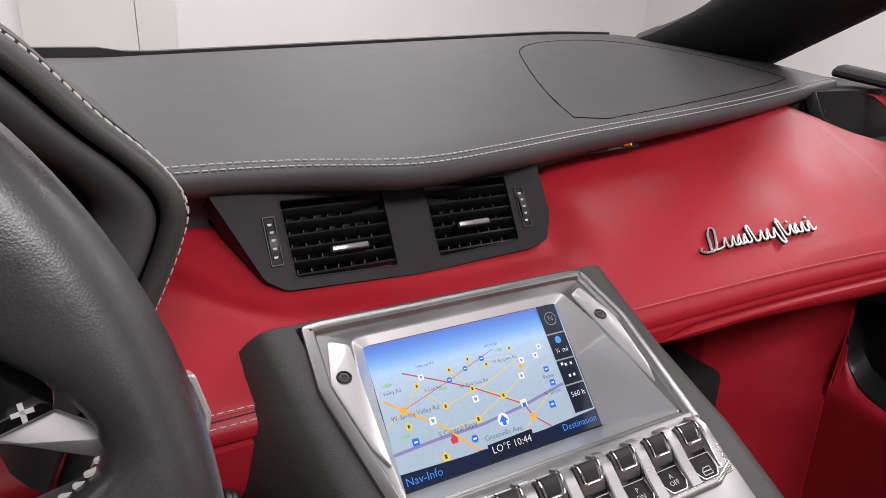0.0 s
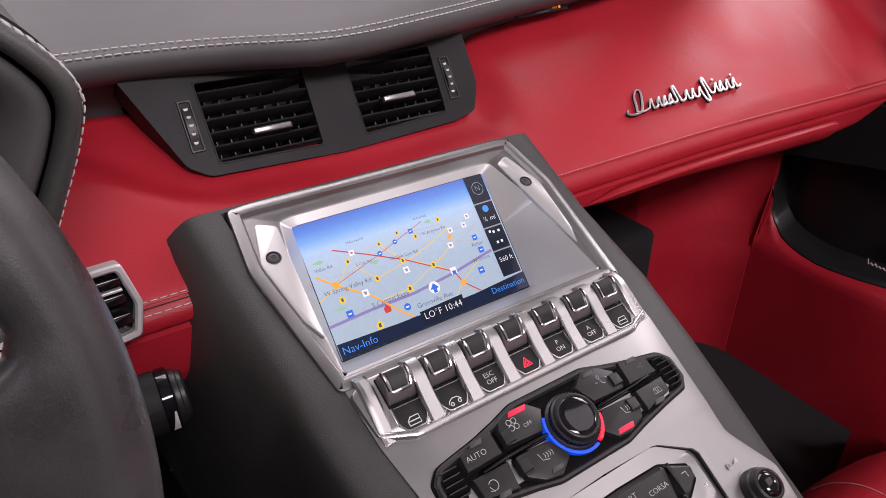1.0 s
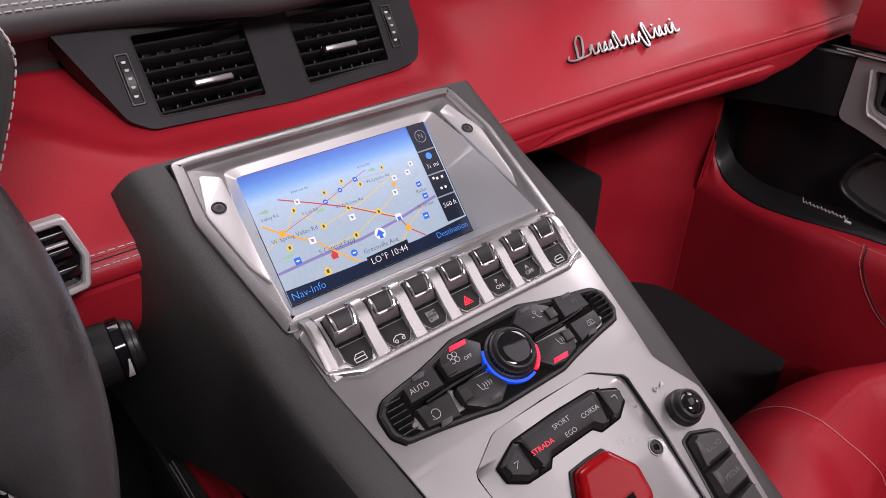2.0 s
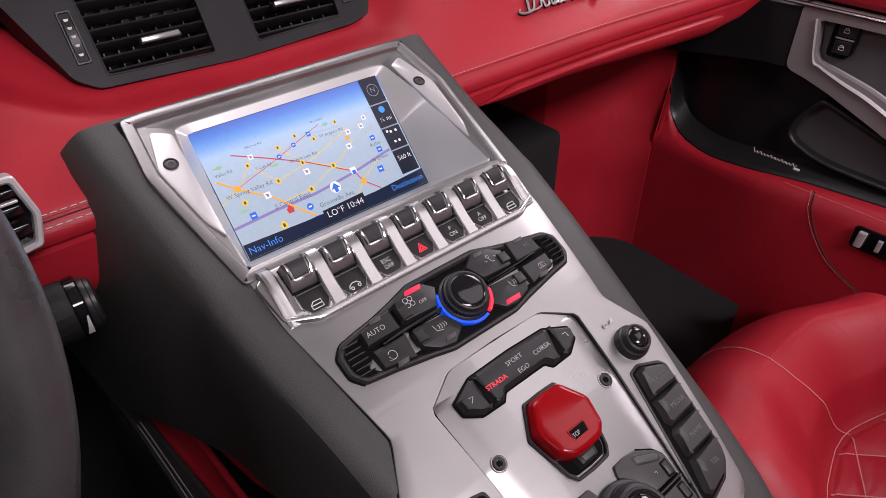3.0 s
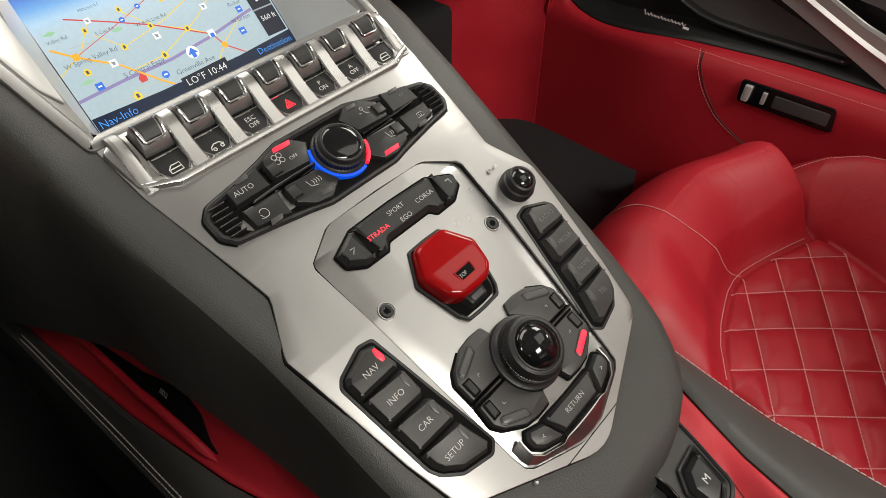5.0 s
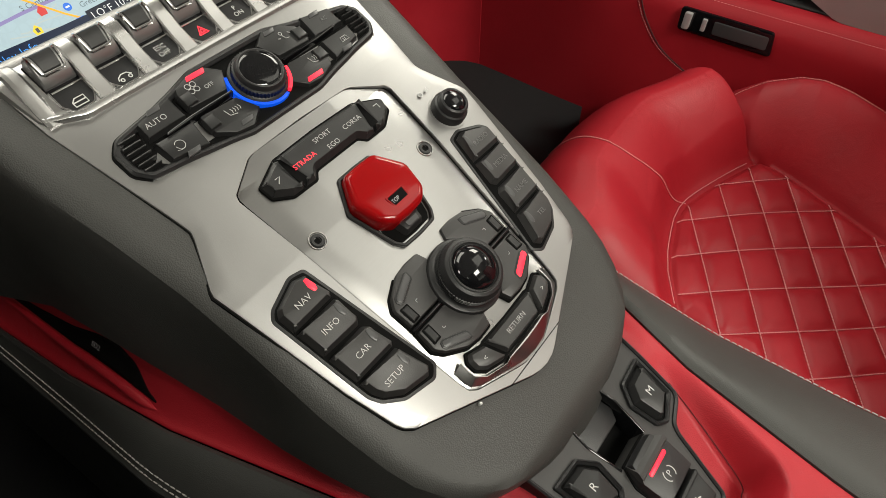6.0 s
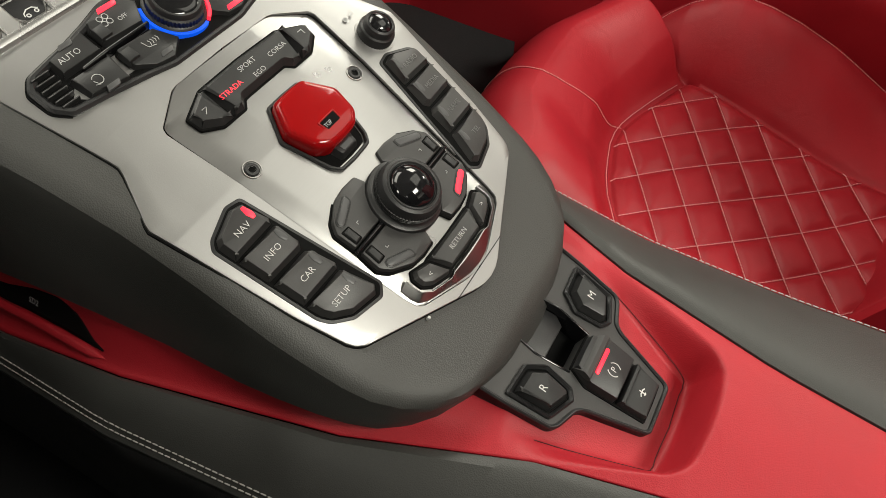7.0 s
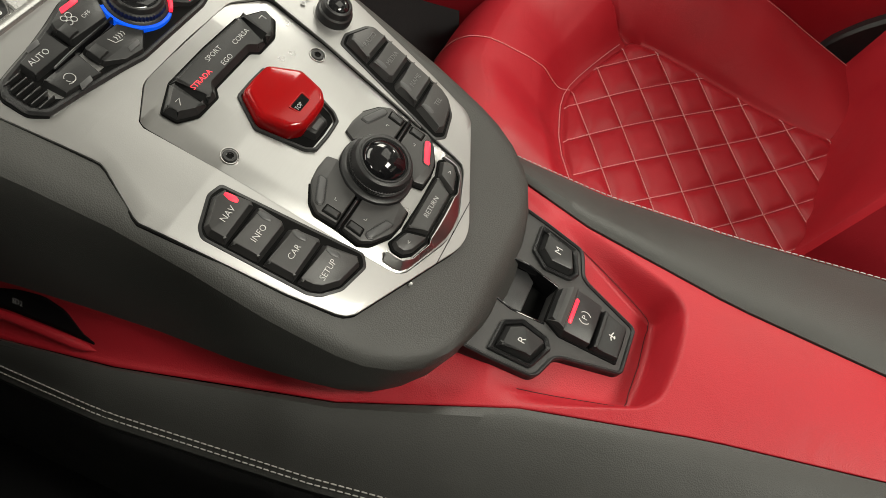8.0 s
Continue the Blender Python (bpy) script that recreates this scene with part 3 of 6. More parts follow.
for (xi, yi), (xo, yo) in zip([(37.6, -93.4), (37.8, -99.5), (37.3, -103.2), (32.6, -108.0), (20.0, -111.9), (16.4, -110.6), (8, -110.6), (0, -110.6)],
                              [(43.6, -95.0), (43.4, -102.0), (42.2, -106.0), (37.8, -109.4), (24.0, -114.4), (18.0, -116.6), (9, -119.4), (0, -120.2)]):
    rows.append([(xi, yi, zr + 0.6), (xi + (xo - xi) * 0.12, yi + (yo - yi) * 0.12, zr + 2.3), (xi + (xo - xi) * 0.2, yi + (yo - yi) * 0.2, zr + 2.4), (xi + (xo - xi) * 0.9, yi + (yo - yi) * 0.9, zr - 0.5), (xo, yo, zr - 1.1)])
full_lip = [[Vector((x + RX * ease(45, 0, abs(x)), y, z)) * MM for x, y, z in r] for r in rows] + [[Vector((-x + RX * ease(45, 0, abs(x)), y, z)) * MM for x, y, z in r] for r in rows[-2::-1]]
part("bright_lip", loft(full_lip), BRUSHED, console, "satin silver chamfer round the return keys", way=(0, -0.3, 1), crease=20)

# small white pin on the silver edge
part("speck_pin", lathe([(0.8, -7), (0.8, -4.2), (0.3, -3.8)], 10, (-45, -114.6)), LEGEND_BRIGHT, console)

# ---- climate panel ----
zp = -3.6
clim = both([(0, 110.8), (26, 110.8), (42, 106.2), (56, 102.9), (70, 100.6), (80.5, 98.6), (86.4, 92.5), (86.4, 79.5), (80.5, 72.2), (62, 69.6), (38, 65.4), (25, 62.4), (0, 62.4)])
part("panel_gap", slab(inset(clim, -0.8), zp - 4, zp + 1.0, 0.1, 2.5), DARK, console)
panel = part("climate_panel", frame_ring(clim, inset(clim, 4.0), zp - 4, zp + 3.6, 1.3, 2.0, 2.0), PLASTIC, console, "black climate control panel with angular ends")
part("panel_bed", slab(inset(clim, 1.5), -2, 0.6, 0.1, 1.5, lift=plate_lift), DARK, panel)
keys = [
    ([(-11.5, 100.5), (-19, 107.6), (-28.5, 108.6), (-41, 104.8), (-43.2, 100.5), (-42.8, 91.5), (-41.4, 90.2), (-18.5, 88.8)], "fan"),
    ([(-45.6, 103.4), (-69.4, 98.9), (-69.6, 88.4), (-45.6, 88.8)], "auto"),
    ([(-45.6, 86.2), (-69.6, 86.4), (-68.6, 73.4), (-47, 69.8)], "recirculate"),
    ([(-18.5, 85.0), (-41.4, 86.2), (-43.2, 84.6), (-42.8, 73.2), (-33.5, 66.8), (-22.5, 65.0), (-11.5, 72.6)], "seat heat"),
]
for s in (-1, 1):
    for pts, kind in keys:
        q = [(x * -s, y if s < 0 else 174.4 - y) for x, y in pts]
        part("climate_key", slab(inset(q, 0.1), zp + 1, zp + 5.2, 0.4, 0.9, 1.1), KEY_PLASTIC, panel, "dark plastic climate key")
    for j in range(6):
        y0 = 97.5 - j * 3.5
        x0, x1 = 72.2, 82.4 - abs(j - 2.5) * 0.5
        part("grille_bar", slab([(s * (x0 - 0.6), y0 - 1.9), (s * (x1 + 0.6), y0 - 1.9), (s * (x1 + 0.6), y0 - 3.1), (s * (x0 - 0.6), y0 - 3.1)], zp + 1.2, zp + 4.6, 0.4, 0.4, 0.2), KEY_PLASTIC, panel)
    for x, y in ((39.5, 95.6), (39.5, 79.2)):
        part("rocker_tab", slab([(s * (x - 4), y + 4.2), (s * (x + 4), y + 3.8), (s * (x + 4), y - 4.2), (s * (x - 4), y - 4.0)], zp + 3, zp + 6.8, 0.5, 0.8, 0.7), KEY_PLASTIC, panel, "raised black rocker tab")
    sp = [(-s * x, y if s < 0 else 174.4 - y) for x, y in ((-18, 88.4), (-46, 88.0), (-60.5, 86.9), (-62, 85.8), (-60.5, 84.9), (-46, 85.6), (-18, 86.2))]
    part("panel_spine", slab(sp, zp + 2, zp + 6.4, 0.6, 0.4, 0.3), GLOSS_BLACK, panel)
zl = zp + 5.35
words("AUTO", 3.3, panel, LEGEND, at(-60, 94.6, zl))
words("OFF", 2.4, panel, LEGEND, at(-25, 96.6, zl))
words("AC", 2.6, panel, LED_OFF_LEGEND, at(60, 95.5, zl))
for x, y, lit in ((-26.5, 105.2, True), (26.5, 70, True), (-57, 100.2, False), (57, 73.5, False), (-24, 70.2, False), (25.5, 105.2, False), (57, 101, False), (-57, 72, False)):
    w = 6.5 if lit else 4.5
    part("panel_light", slab([(x - w, y - 1.2), (x - w + 1.5, y + 1.4), (x + w, y + 1.4), (x + w - 1.5, y - 1.4)], zp + 4.2, zp + 5.6, 0.3, 0.6), RED_LED if lit else LED_OFF, panel,
         "glowing red indicator" if lit else "")


def strokes(paths, parent, mat, name, r=0.2, z=0.0):
    bm = bmesh.new()
    for path in paths:
        tube([Vector((x, y, z)) * MM for x, y in path], r * MM, 5, bm)
    return part(name, bm, mat, parent)


def arc(cx, cy, r, a0, a1, n=10):
    return [(cx + r * math.cos(radians(a0 + (a1 - a0) * i / n)), cy + r * math.sin(radians(a0 + (a1 - a0) * i / n))) for i in range(n + 1)]


# fan, recirculation, seat, airflow and demist pictograms
strokes([arc(-33 + dx, 100 + dy, 1.5, 0, 360) for dx, dy in ((1.6, 1.6), (-1.6, 1.6), (1.6, -1.6), (-1.6, -1.6))], panel, LEGEND, "fan_mark", z=zl)
strokes([arc(-60, 78.5, 2.6, -120, 150), [(-63, 76.5), (-61, 75.6), (-62.4, 78.6)]], panel, LEGEND, "recirculation_mark", z=zl)
strokes([[(-30, 81), (-29, 77), (-25, 76)]] + [[(-27 + k * 1.7, 80), (-26.4 + k * 1.7, 78.6), (-27 + k * 1.7, 77.2)] for k in range(4)], panel, LEGEND, "seat_heat_mark", z=zl)
strokes([[(31, 81), (32, 77), (35, 76)]] + [[(34 + k * 1.5, 80.5), (34.6 + k * 1.5, 79), (34 + k * 1.5, 77.5)] for k in range(3)], panel, LEGEND, "seat_heat_mark", z=zl)
strokes([arc(30, 101, 1.0, 0, 360), [(30, 99.6), (31, 97), (33, 96.6)], [(34.4, 100), (35.6, 98.6)], [(26.5, 98.8), (28, 98.2)]], panel, LEGEND, "airflow_mark", z=zl)
strokes([[(58, 80.5), (57, 77.6), (63, 77.6), (62, 80.5), (58, 80.5)], [(59, 79.8), (59.4, 78)], [(60.6, 79.8), (60.6, 78)]], panel, LEGEND, "demist_mark", z=zl)
bm = bmesh.new()
for a0, a1, mat, name in ((150, 290, BLUE_LED, "blue_arc"), (300, 350, RED_LED, "red_arc")):
    bm = bmesh.new()
    o, i = arc(0, 87, 18.2, a0, a1, 24), arc(0, 87, 16.5, a0, a1, 24)
    ring = [Vector((x, y, zp + 5.2)) * MM for x, y in o], [Vector((x, y, zp + 5.2)) * MM for x, y in i], [Vector((x, y, zp + 1)) * MM for x, y in i], [Vector((x, y, zp + 1)) * MM for x, y in o]
    rows = [list(r) for r in zip(*ring)]
    loft(rows, bm, True)
    part(name, bm, mat, panel, "glowing blue temperature arc" if a0 == 150 else "glowing red temperature arc")
bm = lathe([(16.0, zp), (16.0, zp + 4.4), (15.2, zp + 5.2), (14.8, zp + 5.6), (14.8, zp + 9.0), (13.4, zp + 9.8), (12.9, zp + 11.6), (12.3, zp + 12.4), (11.6, zp + 12.6), (11.2, zp + 12.2)], 96, (0, 87), ridge=0.7, ridge_span=(3, 4))
tk = part("temperature_knob", bm, PLASTIC, panel, "black knurled temperature knob with a glossy cap")
part("cap", lathe([(11.3, zp + 12.0), (10.6, zp + 12.5), (8, zp + 12.9), (0.3, zp + 13.1)], 48, (0, 87)), GLOSS_BLACK, tk)

# ---- toggle switch row ----
zt = -7.5
tray = part("toggle_frame", slab(both([(0, 158), (92, 158), (101.5, 152), (98.6, 125), (81, 117.6), (0, 118.2)]), zt - 4, zt + 2.2, 1.0, 3, 1.0), TOGGLE_SILVER, console, "satin silver frame of the toggle switches")
marks = ("window", "car", "ESC\nOFF", "hazard", "P\nON", "A\nOFF", "window")
for k in range(7):
    cx = (k - 3) * 25.6
    slot = [(cx - 9.0, 154.6), (cx + 9.0, 154.6), (cx + 9.0, 127), (cx + 5.2, 121.6), (cx - 5.2, 121.6), (cx - 9.0, 127)]
    sw = part("toggle_switch", slab(slot, zt + 1, zt + 2.4, 0.1, 0.8), GLOSS_BLACK, tray, "toggle switch with a chromed paddle and a black lettered key")
    # rocking paddle: a smoky curved body with a black top in a chrome loop
    prof = [(154, 3.0), (153.6, 9.2), (152, 10.8), (149.5, 10.8), (146, 9.6), (141.5, 7.0), (139, 4.4), (138.2, 2.5)]
    rows = []
    for x in (-8.3, -7.7, 7.7, 8.3):
        dip = 0.8 if abs(x) > 8 else 0
        rows.append([Vector((cx + x, y, zt + z - dip)) * MM for y, z in prof] + [Vector((cx + x, 138.2, zt + 1)) * MM, Vector((cx + x, 154, zt + 1)) * MM])
    pdl = part("paddle", loft(rows, None, True), SMOKED, sw, "smoky metal curved paddle")
    top_prof = [(153.2, 10.3), (152, 11.3), (149.5, 11.3), (147, 10.5), (143.6, 8.9), (143.2, 8.0)]
    rows = []
    for x in (-5.3, -4.9, 4.9, 5.3):
        dip = 0.4 if abs(x) > 5.1 else 0
        rows.append([Vector((cx + x * (1 - 0.02 * (150 - y)), y, zt + z - dip)) * MM for y, z in top_prof] + [Vector((cx + x, 147, zt + 6)) * MM, Vector((cx + x, 151, zt + 6)) * MM])
    part("paddle_top", loft(rows, None, True), KEY_PLASTIC, pdl, "satin black paddle top")
    loop_half = [(7.0, 153.4, 10.0), (7.0, 152, 11.2), (6.9, 149.5, 11.2), (6.7, 147, 10.3), (6.1, 143.2, 8.5), (4.8, 142.2, 7.8)]
    path = [Vector((cx - x, y, zt + z)) * MM for x, y, z in loop_half] + [Vector((cx + x, y, zt + z)) * MM for x, y, z in loop_half[::-1]]
    part("chrome_loop", tube(path, 0.85 * MM, 6), CHROME, pdl, "bright chrome loop round the paddle top")
    # lettered key below, with a bright outline
    low = [(cx - 8.6, 136.4), (cx + 8.6, 136.4), (cx + 8.6, 127.4), (cx + 5.0, 122.2), (cx - 5.0, 122.2), (cx - 8.6, 127.4)]
    part("lettered_key", slab(low, zt + 1, zt + 2.7, 0.2, 1.0), VENT_PLASTIC, sw)
    rim = [Vector((x, y, zt + 2.9)) * MM for x, y in ((cx - 8.6, 136.4), (cx - 8.6, 127.4), (cx - 7.6, 125.4), (cx - 5.6, 122.6), (cx - 4.4, 122.0), (cx + 4.4, 122.0), (cx + 5.6, 122.6), (cx + 7.6, 125.4), (cx + 8.6, 127.4), (cx + 8.6, 136.4))]
    part("key_rim", tube(rim, 0.6 * MM, 6), CHROME, sw)
    part("key_upper_rim", tube([Vector((cx - 7.6, 135.6, zt + 3.0)) * MM, Vector((cx + 8.2, 135.6, zt + 3.0)) * MM], 0.5 * MM, 6), CHROME, sw)
    if k < 6:
        rows = []
        for y, z, hw in ((158.5, 3.0, 4.0), (155.5, 7.6, 4.0), (150.5, 9.4, 4.0), (144, 8.2, 4.0), (134, 5.6, 4.1), (126, 4.4, 4.3), (119, 3.4, 4.8)):
            rows.append([Vector((cx + 12.8 + dx * hw, y, zt + zz)) * MM for dx, zz in ((-1, 1), (-1, z - 0.7), (-0.8, z), (0.8, z), (1, z - 0.7), (1, 1))])
        part("guard_rib", loft(rows, None, True), TOGGLE_SILVER, tray, "curved satin silver rib between two toggles")
    name = marks[k]
    zi = zt + 2.85
    if "\n" in name or name == "P":
        words(name, 3.0, sw, LEGEND_BRIGHT, at(cx, 129.0, zi))
    elif name == "hazard":
        strokes([[(cx - 3, 126), (cx + 3, 126), (cx, 131.4), (cx - 3, 126)], [(cx - 1.4, 127), (cx + 1.4, 127), (cx, 129.4), (cx - 1.4, 127)]], sw, RED_LEGEND, "hazard_mark", 0.3, zi)
    elif name == "car":
        strokes([[(cx - 4, 125), (cx - 3.4, 126.6), (cx - 1, 128), (cx + 2, 127.8), (cx + 4, 126)], arc(cx - 2.2, 124.8, 0.9, 0, 360), arc(cx + 2.6, 125.2, 0.9, 0, 360)], sw, LEGEND_BRIGHT, "car_mark", 0.3, zi)
    else:
        strokes([[(cx - 3.4, 124), (cx - 3.4, 126.6), (cx - 1.4, 128.4), (cx + 3.4, 128.4), (cx + 3.4, 124), (cx - 3.4, 124)], [(cx - 3.2, 126.2), (cx + 3.2, 126.2)]], sw, LEGEND_BRIGHT, "window_mark", 0.32, zi)
for s in (-1, 1):
    rows = []
    for y, z, hw in ((160, 1, 3.4), (156, 6.2, 3.8), (150, 8.0, 4.0), (140, 6.4, 4.2), (128, 3.6, 4.4), (121, 2.6, 4.0)):
        rows.append([Vector((s * 92.4 + dx * hw, y, zt + zz)) * MM for dx, zz in ((-1, 1), (-1, z - 0.8), (-0.55, z), (0.55, z - 0.8), (1, z - 3), (1, 1))])
    part("end_rib", loft(rows, None, True), TOGGLE_SILVER, tray)
# raised lower lip of the frame, below the lettered keys
rows = []
for i in range(49):
    x = -96 + 4 * i
    e = lerp_rows([(0, 116.8), (79, 116.4), (97.5, 124.4)], abs(x))[0]
    top = max(e + 4.2, 121.4)
    low_end = 1 - 0.4 * ease(80, 96, abs(x))
    rows.append([Vector((x, y, zt + (z * low_end if z > 1 else z))) * MM for y, z in ((top, 1.0), (top - 0.2, 4.2), (top - 0.9, 5.0), (e + 2.2, 5.2), (e + 0.8, 4.6), (e - 0.2, 2.6), (e - 0.8, -5.0))])
part("lower_lip", loft(rows), TOGGLE_SILVER, tray, "raised satin silver lip below the toggles", way=(0, -0.3, 1))

# ---- screen surround ----
BEZEL = PLATE @ pose(0, 0.150, -0.008, -5)
surround = thing("screen_surround", BEZEL, "satin silver screen surround with chamfered corners and two bolts", "screen surround")
outer = both([(0, 148.5), (97, 148.5), (110, 147), (115.5, 98), (104, 6), (0, 6)])
hole = both([(0, 131), (74, 131), (82.5, 129.5), (91, 88), (95, 17), (0, 17)])
o = rounded(outer, 4, 4)
h = rounded(hole, 3, 4)
steps = [(o, 0, -8), (o, 0, -1.2), (o, 0.6, -0.3), (o, 1.6, 0), (o, 6.2, 0.4), (o, 7.0, 0.1), (o, 8.4, -2.2)]
loops = [[Vector((x, y, z)) * MM for x, y in inset(p, d)] for p, d, z in steps]
loops.append([Vector((x, y, -2.4)) * MM for x, y in inset(h, -1.2)])
loops.append([Vector((x, y, -3.0)) * MM for x, y in h])
bm = bmesh.new()
rings(bm, loops, False, False)
part("surround_frame", bm, SURROUND_SILVER, surround, "satin silver frame")
low = [(x - 1.8, y) for x, y in rounded(both([(0, 126.0), (70, 126.0), (74.6, 125.4), (75.4, 90), (75.4, 45), (0, 45)]), 1, 4)]
bm = bmesh.new()
rings(bm, [[Vector((x, y, -3.0)) * MM for x, y in h], [Vector((x, y, -6 - (127 - y) * 0.488)) * MM for x, y in low]], False, False)
part("surround_well", bm, SILVER_PAINT, surround, "slanting satin silver walls round the sunken screen")
for s in (-1, 1):
    bm = slab([(s * 86, 126), (s * 98, 132), (s * 107, 100), (s * 101, 55), (s * 95, 40)], -4, -1.2, 0.8, 3)
    part("cheek", bm, SILVER_PAINT, surround, "raised satin silver cheek holding a bolt")
    bm = lathe([(4.6, -3), (4.6, -0.6), (4.2, -0.2), (3.6, -0.2), (3.3, -0.9)], 28, (s * 97 - 1, 103))
    bolt = part("bolt", bm, PLASTIC, surround, "dark socket bolt")
    part("bolt_head", lathe([(3.2, -2), (3.1, -0.7), (1.7, -0.6), (1.6, -1.4)], 24, (s * 97 - 1, 103)), LED_OFF, bolt)

# ---- navigation display ----
GLASS_W, GLASS_H = 149.5, 89
DISPLAY = BEZEL @ pose(-0.0018, 0.0857, -0.0261, 26.0)
display = thing("navigation_display", DISPLAY, "lit navigation display showing a road map under a blue sky", "display")


def lit(name, colour, strength=1.0):
    m = bpy.data.materials.new(name)
    m.use_nodes = True
    b = m.node_tree.nodes["Principled BSDF"]
    b.inputs["Base Color"].default_value = (*[c * 0.15 for c in colour], 1)
    b.inputs["Roughness"].default_value = 0.16
    b.inputs["Specular IOR Level"].default_value = 0.25
    b.inputs["Emission Color"].default_value = (*colour, 1)
    b.inputs["Emission Strength"].default_value = strength
    return m


def sky_map():
    """Map ground fading into a blue sky towards the display's upper edge."""
    m = lit("map_ground", (0.6, 0.63, 0.6))
    nt = m.node_tree
    b = nt.nodes["Principled BSDF"]
    co = nt.nodes.new("ShaderNodeTexCoord")
    sep = nt.nodes.new("ShaderNodeSeparateXYZ")
    nt.links.new(co.outputs["Object"], sep.inputs[0])
    mr = nt.nodes.new("ShaderNodeMapRange")
    mr.inputs["From Min"].default_value, mr.inputs["From Max"].default_value = -0.045, 0.045
    nt.links.new(sep.outputs["Y"], mr.inputs["Value"])
    ramp = nt.nodes.new("ShaderNodeValToRGB")
    e = ramp.color_ramp.elements
    e[0].position, e[0].color = 0.0, (0.36, 0.49, 0.58, 1)
    e[1].position, e[1].color = 1.0, (0.012, 0.12, 0.62, 1)
    for pos, col in ((0.45, (0.39, 0.53, 0.64, 1)), (0.70, (0.46, 0.62, 0.76, 1)), (0.78, (0.42, 0.66, 0.92, 1)), (0.86, (0.14, 0.42, 0.88, 1)), (0.93, (0.04, 0.23, 0.78, 1))):
        n = e.new(pos)
        n.color = col
    nt.links.new(mr.outputs[0], ramp.inputs[0])
    noise_node = nt.nodes.new("ShaderNodeTexVoronoi")
    noise_node.feature = "DISTANCE_TO_EDGE"
    noise_node.inputs["Scale"].default_value = 190
    nt.links.new(co.outputs["Object"], noise_node.inputs["Vector"])
    fine = nt.nodes.new("ShaderNodeMapRange")
    fine.inputs["From Max"].default_value, fine.inputs["To Min"].default_value, fine.inputs["To Max"].default_value = 0.12, 0.955, 1.0
    nt.links.new(noise_node.outputs[0], fine.inputs["Value"])
    mul = nt.nodes.new("ShaderNodeVectorMath")
    mul.operation = "SCALE"
    nt.links.new(ramp.outputs[0], mul.inputs[0])
    nt.links.new(fine.outputs[0], mul.inputs["Scale"])
    nt.links.new(mul.outputs[0], b.inputs["Emission Color"])
    b.inputs["Emission Strength"].default_value = 0.95
    return m


MAP_GROUND = sky_map()
UI_BLACK, UI_BAR, UI_GREY = lit("ui_black", (0.012, 0.016, 0.03)), lit("ui_bar", (0.010, 0.018, 0.045)), lit("ui_grey", (0.25, 0.28, 0.33))
UI_WHITE, UI_CYAN, UI_INK = lit("ui_white", (0.85, 0.87, 0.9)), lit("ui_cyan", (0.06, 0.33, 0.95)), lit("ui_ink", (0.08, 0.09, 0.11))
UI_RED, UI_PURPLE, UI_ORANGE = lit("ui_red", (0.6, 0.06, 0.06)), lit("ui_purple", (0.26, 0.22, 0.45)), lit("ui_orange", (0.9, 0.42, 0.05))
UI_YELLOW, UI_BLUE, UI_GREEN = lit("ui_yellow", (0.85, 0.6, 0.06)), lit("ui_blue", (0.04, 0.17, 0.7)), lit("ui_green", (0.3, 0.55, 0.35))


def on_screen(u, v):
    return ((u - 0.5) * GLASS_W, (0.5 - v) * GLASS_H)


def flat(pts, z, bm=None, thick=0.05):
    return slab(pts, z, z + thick, 0.01, 0, bm=bm)


part("glass", flat([on_screen(*p) for p in ((0, 0), (0, 1), (1, 1), (1, 0))], -0.4, thick=0.4), MAP_GROUND, display, "glowing map under blue sky", smooth=False)


def road(points, width, mat, z, name="road"):
    pts = [Vector(on_screen(*p)) for p in points]
    left, right = [], []
    for i, p in enumerate(pts):
        d = (pts[min(i + 1, len(pts) - 1)] - pts[max(i - 1, 0)]).normalized()
        n = Vector((-d.y, d.x)) * width / 2
        left.append(tuple(p + n)), right.append(tuple(p - n))
    part(name, flat(left + right[::-1], z), mat, display, smooth=False)


random.seed(5)
UI_LANE = lit("ui_lane", (0.44, 0.5, 0.52))
for k in range(26):
    u0, v0 = random.uniform(0, 0.84), random.uniform(0.28, 0.86)
    a = random.choice((0.5, -0.45, 0.1))
    ln = random.uniform(0.08, 0.2)
    road([(u0, v0), (min(0.86, u0 + ln), v0 + ln * a)], 0.35 + 0.5 * v0, UI_LANE, 0.05, "minor_road")
for pts in ([(0.2, 0.4), (0.28, 0.54), (0.49, 0.47), (0.707, 0.343)], [(0.27, 0.7), (0.406, 0.687), (0.622, 0.541), (0.72, 0.44)], [(0.46, 0.97), (0.60, 0.88), (0.683, 0.764), (0.813, 0.642)],
            [(0.35, 0.32), (0.43, 0.47), (0.56, 0.58), (0.645, 0.68)], [(0.0, 0.57), (0.12, 0.47), (0.21, 0.3)]):
    road(pts, 0.5, UI_YELLOW, 0.1, "yellow_road")
for u, v, w in ((0.06, 0.3, 5), (0.62, 0.25, 4), (0.08, 0.66, 6), (0.3, 0.42, 5)):
    x, y = on_screen(u, v)
    part("park_patch", flat([(x - w, y), (x, y + 1.5), (x + w * 0.6, y), (x, y - 1.3)], 0.1), UI_GREEN, display, smooth=False)
road([(0.0, 0.756), (0.2, 0.738), (0.42, 0.733), (0.64, 0.693), (0.88, 0.622)], 1.9, UI_PURPLE, 0.15, "motorway")
road([(0.02, 0.393), (0.091, 0.49), (0.223, 0.64), (0.337, 0.84), (0.385, 0.91)], 1.2, UI_ORANGE, 0.2, "orange_road")
